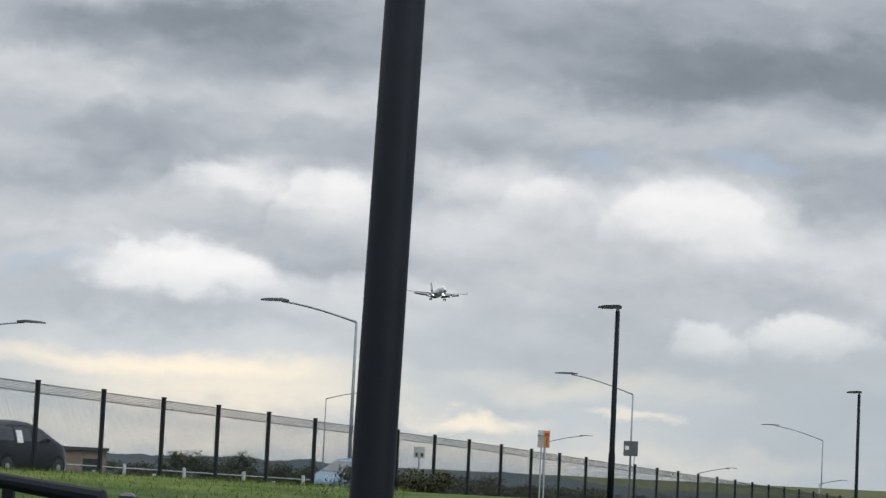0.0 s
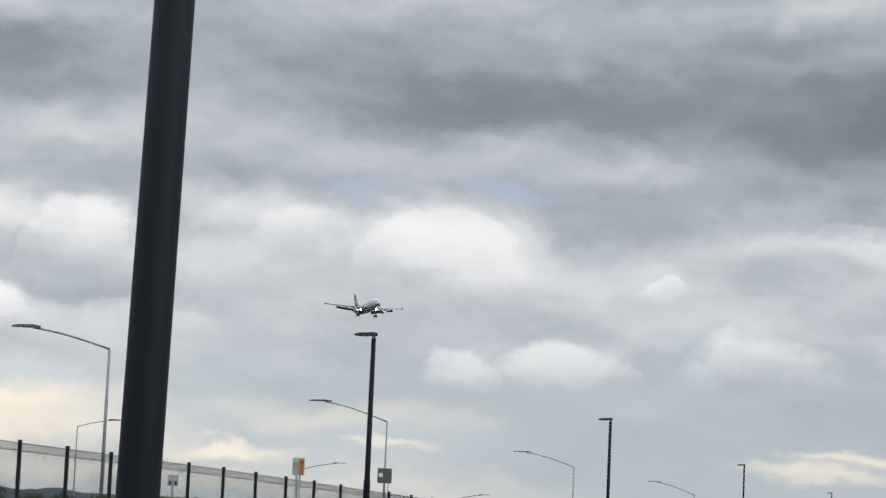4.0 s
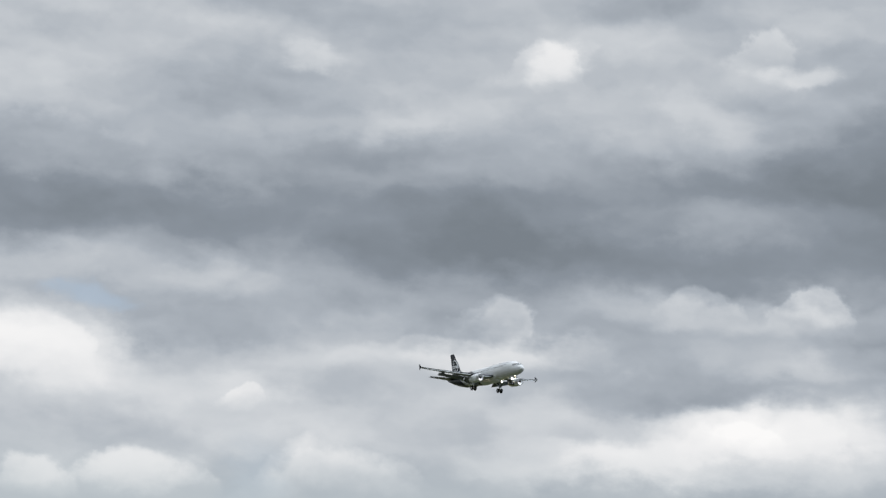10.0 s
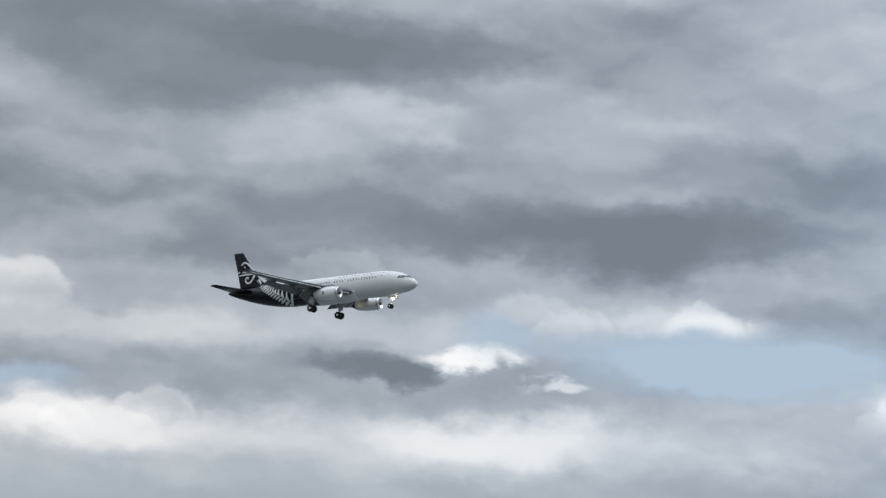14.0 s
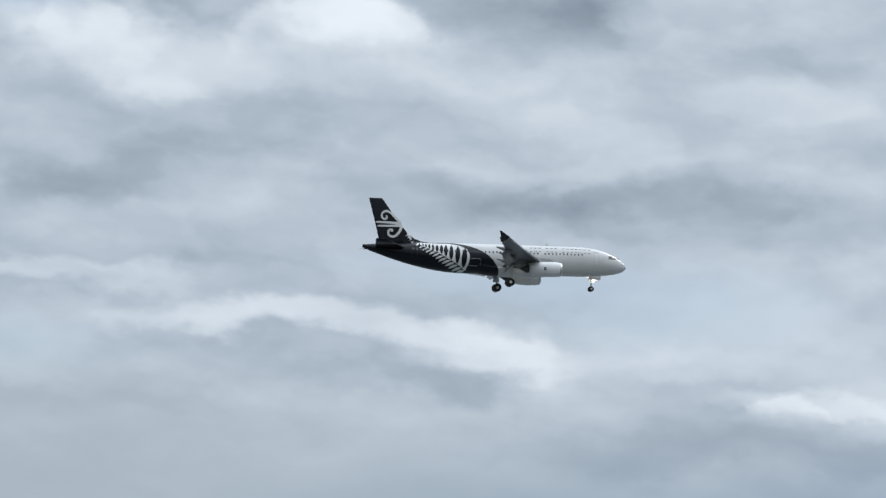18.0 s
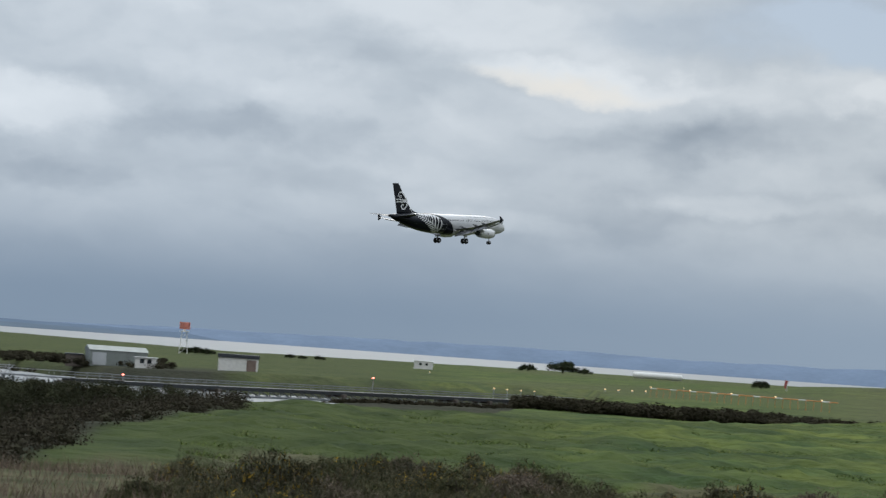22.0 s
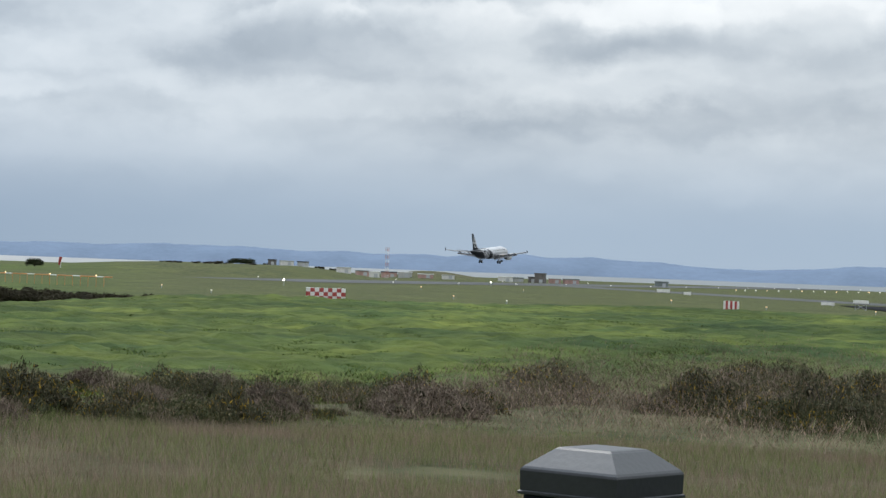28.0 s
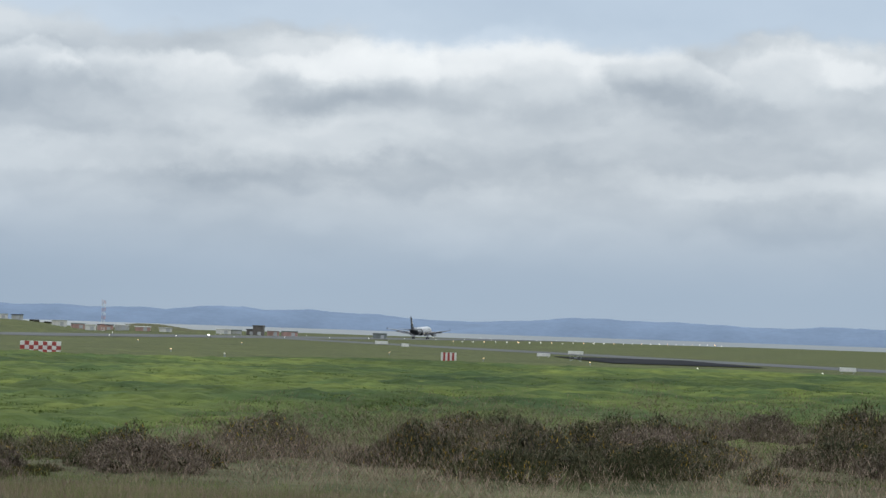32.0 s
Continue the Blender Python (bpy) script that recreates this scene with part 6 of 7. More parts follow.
        plant("tree", p.x, p.y, s, "dark round tree beyond the road", "tree", "roadside trees", "tree", 1.0)
    for i in range(26):
        az = 77.2 - 11 * rng.random()
        k = (78.4 - az)
        d = 64 + k * 4 + rng.uniform(-3, 3)
        p = bearing(az, d)
        plant("shrub", p.x, p.y, rng.uniform(0.35, 0.6), "scruffy green roadside bush behind the fence", "bush", "roadside bushes", "bush", 1.0)


grow()

# ---------------------------------------------------------------- left: rail, lamps, fence, road
RAIL_TURN = -18.0


def capped_post(x, y, top):
    g = ground_at(x, y)
    ob = thing("rail_post", pose(x, y, g, 0, 0, RAIL_TURN), "black square rail post with chamfered cap", "post", "black hoop rail")
    h = top - g
    part("shaft", box(0.0985, 0.0985, h - 0.04 + 0.3, (0, 0, -0.3), 0.004), BLKCOAT, ob)
    cap = bmesh.new()
    loft([[(sx * w, sy * w, z) for sx, sy in ((-1, -1), (1, -1), (1, 1), (-1, 1))] for w, z in
          ((0.0505, h - 0.0425), (0.0525, h - 0.0415), (0.0525, h - 0.0395), (0.0508, h - 0.0385), (0.0512, h - 0.0215), (0.0505, h - 0.0195), (0.0488, h - 0.0175), (0.030, h - 0.0022), (0.0275, h - 0.0006), (0.024, h))], True, cap)
    part("cap", cap, CAPCOAT, ob, "black bevelled post cap with a raised rim")
    return ob


def hoop(x, y, top, width):
    g = ground_at(x, y)
    h = top - g
    ob = thing("rail_hoop", pose(x, y, g, 0, 0, 66), "black bent tube hoop of the rail", "rail hoop", "black hoop rail")
    r, w = 0.05, width / 2
    path = [(-w, 0, -0.2), (-w, 0, h - r)]
    path += [(-w + r - r * math.cos(a), 0, h - r + r * math.sin(a)) for a in np.linspace(0.3, math.pi / 2, 5)]
    path += [(w - r + r * math.cos(a), 0, h - r + r * math.sin(a)) for a in np.linspace(math.pi / 2, 0.3, 5)]
    path += [(w, 0, h - r), (w, 0, -0.2)]
    part("tube", tube(path, 0.0105, 10), BLKCOAT, ob, smooth=True)


def rail_line():
    bx, by = bearing(-72.95, 2.05).xy
    c, s = math.cos(radians(RAIL_TURN)), math.sin(radians(RAIL_TURN))
    capped_post(bx, by, 6.357)
    # hoops stand across the rail's line, close together
    for x, y in ((1.43, 0.71), (1.52, 0.675), (1.61, 0.64), (1.715, 0.60), (1.81, 0.585), (1.96, 0.50), (2.05, 0.465), (2.14, 0.43), (2.23, 0.395), (2.32, 0.36)):
        hoop(x - 0.04, y - 0.09, 6.305, 0.2)
    for az, d in ((82.75, 15.8), (85.6, 21.0)):
        p = bearing(az, d)
        capped_post(p.x, p.y, 6.5 - d * math.tan(radians(0.80 + (1.03 - 0.80) * (21 - d) / 5.2)))
    a, b = Vector((-11.42, 1.34, 6.258)), Vector((-12.50, 0.03, 6.431))
    ob = thing("top_rail", Matrix.Identity(4), "black tubular top rail in the grass verge", "rail", "black hoop rail")
    part("tube", tube([(a.x, a.y, ground_at(a.x, a.y) - 0.2), (a.x, a.y, a.z - 0.04), (a.x - 0.02, a.y, a.z), (b.x, b.y, b.z), (b.x, b.y, ground_at(b.x, b.y) - 0.2)], 0.045, 10), BLKCOAT, ob)


rail_line()


def black_lamp(az, d, top, arm=0.5, dia=0.126, label="slim black car park lamp post with flat head", turn=None, tilt=0):
    p = bearing(az, d)
    g = ground_at(p.x, p.y)
    ob = thing("lamp_post", pose(p.x, p.y, g, 0, 0, az if turn is None else turn), label, "lamp post", "black lamp posts")
    if tilt:
        ob.matrix_basis = pose(p.x, p.y, g) @ Matrix.Rotation(radians(tilt), 4, bearing(az, 1)) @ pose(0, 0, 0, 0, 0, turn)
    h = top - g
    part("pole", tube([(0, 0, -0.3), (0, 0, 1.2), (0, 0, 1.25), (0, 0, h - 0.05)], [dia * 0.62, dia * 0.62, dia * 0.52, dia * 0.42], 16), BLKCOAT, ob, smooth=True)
    part("base_plate", box(dia * 2.6, dia * 2.6, 0.03, (0, 0, 0), 0.004), BLKCOAT, ob)
    part("spigot", tube([(0, 0, h - 0.25), (0, 0, h + 0.04)], 0.04, 10), GALV, ob)
    bm = loft([[(x, sy * w, z) for sy, z in ((-1, h), (1, h), (1, h + t), (-1, h + t))] for x, w, t in ((0.09, 0.05, 0.07), (0.0, 0.09, 0.09), (-arm * 0.75, 0.13, 0.06), (-arm, 0.09, 0.03))])
    part("lamp_head", bm, DARKM, ob, "dark flat lamp head")
    part("lens", box(arm * 0.55, 0.16, 0.012, (-arm * 0.55, 0, h - 0.013), 0.003), GREYP, ob)
    return ob


def street_lamp(az, d, top, arm_px, rise, side, dia=0.16):
    """side -1: the arm points to the left of the line of sight."""
    p = bearing(az, d)
    g = ground_at(p.x, p.y)
    ob = thing("street_lamp", pose(p.x, p.y, g, 0, 0, az), "grey galvanised street lamp with long rising arm", "street lamp", "street lamps")
    h = top - g
    part("pole", tube([(0, 0, -0.4), (0, 0, h * 0.5), (0, 0, h)], [dia * 0.62, dia * 0.5, dia * 0.34], 12), WEATHERED, ob, smooth=True)
    n = [(side * arm_px * t, 0, h + rise * math.sin(t * math.pi / 2)) for t in np.linspace(0, 0.8, 7)]
    part("arm", tube(n, [dia * 0.34] + [dia * 0.27] * 5 + [dia * 0.22], 8), WEATHERED, ob, smooth=True)
    a, z = side * arm_px, h + rise
    bm = loft([[(x, sy * w, zz) for sy, zz in ((-1, z - 0.04), (1, z - 0.04), (0.7, z + t), (-0.7, z + t))] for x, w, t in ((a * 0.72, 0.06, 0.05), (a * 0.80, 0.14, 0.11), (a * 0.95, 0.16, 0.08), (a * 1.02, 0.08, 0.03))])
    part("lamp_head", bm, DARKM, ob, "dark grey lamp head")
    return ob


black_lamp(76.97, 8.0, 11.3, 0.55, 0.146, "thick dark blue-black lamp post close to the rail", 100, 1.0)
black_lamp(71.17, 55, 6.5 + 55 * math.tan(radians(4.0)), 0.46)
black_lamp(65.31, 87, 6.5 + 87 * math.tan(radians(2.2)), 0.46)
black_lamp(62.05, 154, 6.5 + 154 * math.tan(radians(1.24)), 0.5)
black_lamp(59.95, 230, 6.5 + 230 * math.tan(radians(0.66)), 0.5)
for az, d, el, arm, rise, side in ((77.55, 104, 3.37, 4.2, 0.8, -1), (70.74, 182, 1.93, 6.0, 1.4, -1), (66.15, 340, 1.03, 8.6, 1.9, -1), (63.22, 520, 0.48, 10.2, 2.6, -1), (87.4, 129, 2.55, 5.2, 0.9, 1),
                                   (78.2, 236, 1.47, 4.2, 0.8, 1), (72.85, 420, 0.66, 8.5, 1.6, 1), (69.1, 560, 0.10, 9.0, 1.6, 1), (66.2, 620, -0.02, 7.0, 1.3, 1), (61.9, 620, 0.02, 8.0, 1.6, -1)):
    street_lamp(az, d, 6.5 + d * math.tan(radians(el)), arm, rise, side, 0.16 * max(1, d / 260))


def road_signs():
    # bus stop flag, white notice, back of a road sign
    p = bearing(72.84, 74)
    g = ground_at(p.x, p.y)
    ob = thing("bus_stop_sign", pose(p.x, p.y, g, 0, 0, 72.84), "folded bus stop sign, one half pale, one orange, on twin poles", "sign")
    z = 6.5 + 74 * math.tan(radians(0.79)) - g
    for dx in (-0.07, 0.05):
        part("pole", tube([(dx, 0, -0.3), (dx, 0, z + 0.22)], 0.024, 8), GALV, ob)
    part("panel", box(0.19, 0.04, 0.54, (-0.1, -0.03, z - 0.32), 0.01, turn=Matrix.Rotation(radians(-14), 4, "Z")), SIGNPALE, ob, "pale grey half of the sign")
    part("panel", box(0.19, 0.04, 0.54, (0.09, -0.03, z - 0.32), 0.01, turn=Matrix.Rotation(radians(14), 4, "Z")), ORANGE, ob, "orange half of the sign")
    part("header", box(0.18, 0.03, 0.13, (-0.1, -0.055, z + 0.07), 0.005), GREYP, ob, "dark header bar")
    part("header", box(0.13, 0.03, 0.1, (0.09, -0.055, z + 0.05), 0.005), REDP, ob, "small red header bar")
    part("mark", box(0.06, 0.02, 0.3, (0.1, -0.055, z - 0.28), 0.004), BRICK, ob, "dull brown plain mark")
    p = bearing(75.85, 70)
    g = ground_at(p.x, p.y)
    ob = thing("notice_sign", pose(p.x, p.y, g, 0, 0, 75.85), "small pale notice with dark bars on a post", "sign")
    z = 6.5 + 70 * math.tan(radians(0.28)) - g
    part("pole", tube([(0, 0, -0.3), (0, 0, z)], 0.03, 8), GALV, ob)
    part("panel", box(0.32, 0.03, 0.34, (0, 0, z - 0.17), 0.005), SIGNPALE, ob)
    for dx in (-0.08, 0.08):
        part("bar", box(0.07, 0.02, 0.1, (dx, -0.012, z - 0.12), 0.003), DARKM, ob, "dark plain bar")
    part("bar", box(0.22, 0.02, 0.04, (0, -0.012, z + 0.03), 0.003), GREYP, ob, "grey plain bar")
    p = bearing(70.74, 181.6)
    g = ground_at(p.x, p.y)
    ob = thing("road_sign", pose(p.x, p.y, g, 0, 0, 70.74), "grey back of a square road sign beside a lamp post", "sign")
    z = 6.5 + 181.6 * math.tan(radians(0.62)) - g
    part("panel", box(1.1, 0.05, 1.15, (0, 0, z - 0.57), 0.03), SIGNBACK, ob)
    part("post", tube([(0.3, 0.06, -0.3), (0.3, 0.06, z)], 0.04, 8), GALV, ob)
    part("mark", box(0.3, 0.03, 0.3, (-0.3, -0.02, z - 0.1), 0.01), OFFWHITE, ob, "pale plain mark")


road_signs()


def mesh_fence():
    fx, fy, step = -51.75, 4.42, 2.75
    ux, uy, slope = -0.7905, 0.6125, -0.0283
    turn = math.degrees(math.atan2(uy, ux))
    bm = box(0.085, 0.085, 2.42, (0, 0, -0.3), 0.006)
    post_me = mesh_of("post", bm, FENCEPOST)
    cap_me = mesh_of("cap", box(0.10, 0.10, 0.03, (0, 0, 2.12), 0.006), FENCEPOST)
    bm = bmesh.new()
    L = step - 0.08
    def bar(a, b, r):
        d = (Vector(b) - Vector(a))
        o = Vector((0, 1, 0)) * r
        q = d.normalized().cross(o)
        vs = [bm.verts.new(Vector(p) + e) for p in (a, b) for e in (o, q, -o, -q)]
        for k in range(4):
            bm.faces.new((vs[k], vs[(k + 1) % 4], vs[4 + (k + 1) % 4], vs[4 + k]))
    for i in range(53):
        x = 0.04 + L * (i + 0.5) / 53
        bar((x, 0, 0.04), (x, 0, 1.86), 0.0034)
        bar((x, 0, 1.86), (x, 0.05, 1.95), 0.0034)
        bar((x, 0.05, 1.95), (x, 0, 2.06), 0.0034)
    for z in (1.86, 1.88, 2.05, 2.07):
        bar((0.04, 0, z), (0.04 + L, 0, z), 0.007)
    for z in (1.915, 1.95, 1.985, 2.02):
        bar((0.04, 0.04, z), (0.04 + L, 0.04, z), 0.0055)
    for z in (0.05,):
        bar((0.04, 0, z), (0.04 + L, 0, z), 0.003)
    pan_me = mesh_of("panel", bm, DARKM)
    ob = thing("mesh_fence", Matrix.Identity(4), "dark steel welded-mesh security fence with square posts", "fence")
    def foot(k):
        return 5.9 + slope * step * k - 0.125 * max(0.0, 1 - max(k, 0) / 9)

    for k in range(-4, 34):
        m = pose(fx + ux * step * k, fy + uy * step * k, foot(k), 0, 0, turn)
        for me, nm in ((post_me, "post"), (cap_me, "cap")):
            part(nm, me, None, ob).matrix_basis = m
        part("panel", pan_me, None, ob).matrix_basis = m @ Matrix.Rotation(-math.atan((foot(k + 1) - foot(k)) / step), 4, "Y")



mesh_fence()


def road_edge():
    ob = thing("guard_rail", Matrix.Identity(4), "low wire guard rail with short white posts beside the road", "guard rail")
    prev = None
    for k in range(22):
        az = 88 - 0.72 * k
        p = bearing(az, 88 + 0.3 * k)
        g = ground_at(p.x, p.y)
        b = part("post", box(0.11, 0.11, 1.0 if k % 2 else 0.7, (0, 0, -0.1), 0.015), CLADDING, ob)
        b.matrix_basis = pose(p.x, p.y, g, 0, 0, 10)
        if prev:
            for z in (0.45, 0.75):
                part("wire", tube([(prev.x, prev.y, prev.z + z), (p.x, p.y, g + z)], 0.02, 5), GALV, ob)
        prev = Vector((p.x, p.y, g))
    p = bearing(84.1, 150)
    z = ground_at(p.x, p.y)
    ob = thing("brick_building", pose(p.x, p.y, z, 0, 0, 84), "low brown brick building with a flat roof beyond the road", "building")
    top = 6.5 + 150 * math.tan(radians(0.05)) - z
    part("wall", box(8.2, 6, top, (-2.3, 3, -0.3)), BRICK, ob)
    part("roof", box(8.5, 6.4, 0.22, (-2.3, 3, top - 0.3), 0.03), DARKROOF, ob)
    part("window", box(0.9, 0.06, 0.8, (0.8, 0, top - 1.6), 0.01), PANE, ob)


road_edge()


ROOFLINE = {
    "van": [(-0.5, 0.34), (-0.495, 0.52), (-0.475, 0.70), (-0.43, 0.90), (-0.385, 0.965), (-0.28, 0.99), (-0.12, 1.0), (0.0, 0.985), (0.09, 0.94), (0.17, 0.865), (0.25, 0.76), (0.31, 0.675), (0.37, 0.62), (0.43, 0.565), (0.475, 0.49), (0.497, 0.39), (0.5, 0.30)],
    "hatch": [(-0.5, 0.36), (-0.495, 0.55), (-0.47, 0.68), (-0.42, 0.80), (-0.34, 0.91), (-0.24, 0.97), (-0.1, 1.0), (0.0, 0.985), (0.08, 0.93), (0.16, 0.84), (0.24, 0.725), (0.29, 0.66), (0.35, 0.62), (0.42, 0.565), (0.47, 0.49), (0.495, 0.40), (0.5, 0.30)],
}


def car(name, label, paint, length, height, kind):
    """x forward. A smooth shell with glass let into it, wheels, lights and mirrors."""
    ob = thing(name, Matrix.Identity(4), label, "car")
    L, W, H = length, 1.76, height
    US, ZS = zip(*ROOFLINE[kind])
    belt = 0.62 * H

    def rib(u):
        """Half of a cross-section: (half width, height) from sill to roof."""
        zt = H * float(np.interp(u, US, ZS))
        w = W / 2 * (1 - 0.30 * max(0, abs(u) - 0.34) ** 1.5 / 0.064)
        k = max(0.0, (zt - belt) / (H - belt))
        zb = min(belt, zt - 0.07)
        wt = w * (0.9 - 0.16 * k)
        return [(w * 0.92, 0.2), (w, 0.42), (w * 0.985, 0.2 + (zb - 0.2) * 0.8), (w * 0.955, zb), (wt + (w * 0.955 - wt) * 0.25, zb + (zt - zb) * 0.75), (wt * 0.93, zb + (zt - zb) * 0.95), (wt * 0.6, zt)]

    def half(u, z):
        r = rib(u)
        return float(np.interp(z, [p[1] for p in r], [p[0] for p in r]))

    secs = [[(u * L, -w, z) for w, z in rib(u)] + [(u * L, w, z) for w, z in reversed(rib(u))] for u in US]
    part("body", loft(secs), paint, ob, smooth=True)

    def pane(nm, sgn, u0, u1, v0, v1, mat, note="", n=5, out=0.012):
        """A strip let into the flank between two stations, from one share of the height of the glass to another."""
        rows = []
        for q in range(n + 1):
            u = u0 + (u1 - u0) * q / n
            zt = H * float(np.interp(u, US, ZS))
            lo, hi = belt + 0.03 + (zt - belt - 0.1) * v0, belt + 0.03 + max((zt - belt - 0.12) * v1, 0.02)
            row = []
            for z in np.linspace(lo, hi, 4):
                row.append((u * L, sgn * (half(u, z) + out), z))
            rows.append(row + [(x, y - sgn * 0.03, z) for x, y, z in reversed(row)])
        part(nm, loft(rows), mat, ob, note)

    def screen(nm, u0, u1, mat, note):
        rows = []
        for q in range(6):
            u = u0 + (u1 - u0) * q / 5
            r = rib(u)
            y, z, y1, z1 = r[-1][0], r[-1][1] + 0.012, r[-2][0] * 0.97, r[-2][1] + 0.012
            rows.append([(u * L, -y1, z1), (u * L, -y, z), (u * L, y, z), (u * L, y1, z1), (u * L, y1, z1 - 0.03), (u * L, -y1, z1 - 0.03)])
        part(nm, loft(rows), mat, ob, note)

    screen("windscreen", 0.10, 0.285, PANE, "sloping glass windscreen")
    screen("rear_window", -0.472, -0.425, PANE, "dark rear window")
    for sgn in (1, -1):
        for u0, u1 in ((-0.39, -0.22), (-0.2, -0.01), (0.01, 0.19)):
            pane("side_window", sgn, u0, u1, 0.0, 1.0, PANE, "dark side window")
        if kind == "van":
            pane("sticker", sgn, -0.185, -0.12, -0.1, 0.62, OFFWHITE, "plain white patch on the side window", 3, 0.03)
        for u in (0.31, -0.30):
            bm = lathe([(-0.02, 0.36), (0.02, 0.36)], 20)
            bm.transform(Matrix.Rotation(radians(90), 4, "X"))
            bmesh.ops.translate(bm, vec=(u * L, sgn * (W / 2 - 0.012), 0.34), verts=bm.verts)
            part("wheel_arch", bm, BLKCOAT, ob)
            wheel(0.31, 0.2, ob, (u * L, sgn * (W / 2 - 0.085), 0.31))
        part("headlight", box(0.2, 0.2, 0.1, (0.455 * L, sgn * 0.56, 0.56), 0.035, turn=Matrix.Rotation(radians(-sgn * 24), 4, "Z")), SIGNPALE, ob, "clear headlight")
        part("tail_light", box(0.06, 0.1, 0.2, (-0.478 * L, sgn * 0.66, 0.82), 0.02), TAILRED, ob, "small dark red tail light")
        part("mirror", box(0.1, 0.17, 0.12, (0.15 * L, sgn * (W / 2 + 0.05), belt + 0.03), 0.035), paint, ob)
        part("door_seam", box(0.008, 0.01, belt - 0.4, (0.0, sgn * (W / 2 - 0.012), 0.36)), BLKCOAT, ob)
        part("door_handle", box(0.16, 0.03, 0.03, (-0.05 * L, sgn * (W / 2 - 0.005), belt - 0.1), 0.01), paint, ob)
    part("grille", box(0.05, 0.9, 0.07, (0.492 * L, 0, 0.48), 0.01), BLKCOAT, ob)
    part("air_intake", box(0.05, 1.05, 0.1, (0.496 * L, 0, 0.27), 0.02), BLKCOAT, ob)
    part("number_plate", box(0.02, 0.36, 0.1, (0.507 * L, 0, 0.38), 0.004), SIGNPALE, ob, "plain pale plate")
    return ob


dark_car = car("dark_people_carrier", "dark navy people carrier with a white window patch on the road", material("navy_car_paint", (0.007, 0.008, 0.014), 0.35, 0.0, 0.15, 1, 10, 0, spec=0.3), 4.45, 1.66, "van")
blue_car = car("blue_hatchback", "light blue hatchback driving on the road", material("pale_blue_car_paint", (0.11, 0.18, 0.24), 0.25, 0.2, 0.1, 1, 10, 0), 4.3, 1.50, "hatch")

# ---------------------------------------------------------------- right: pier, lights, airfield buildings


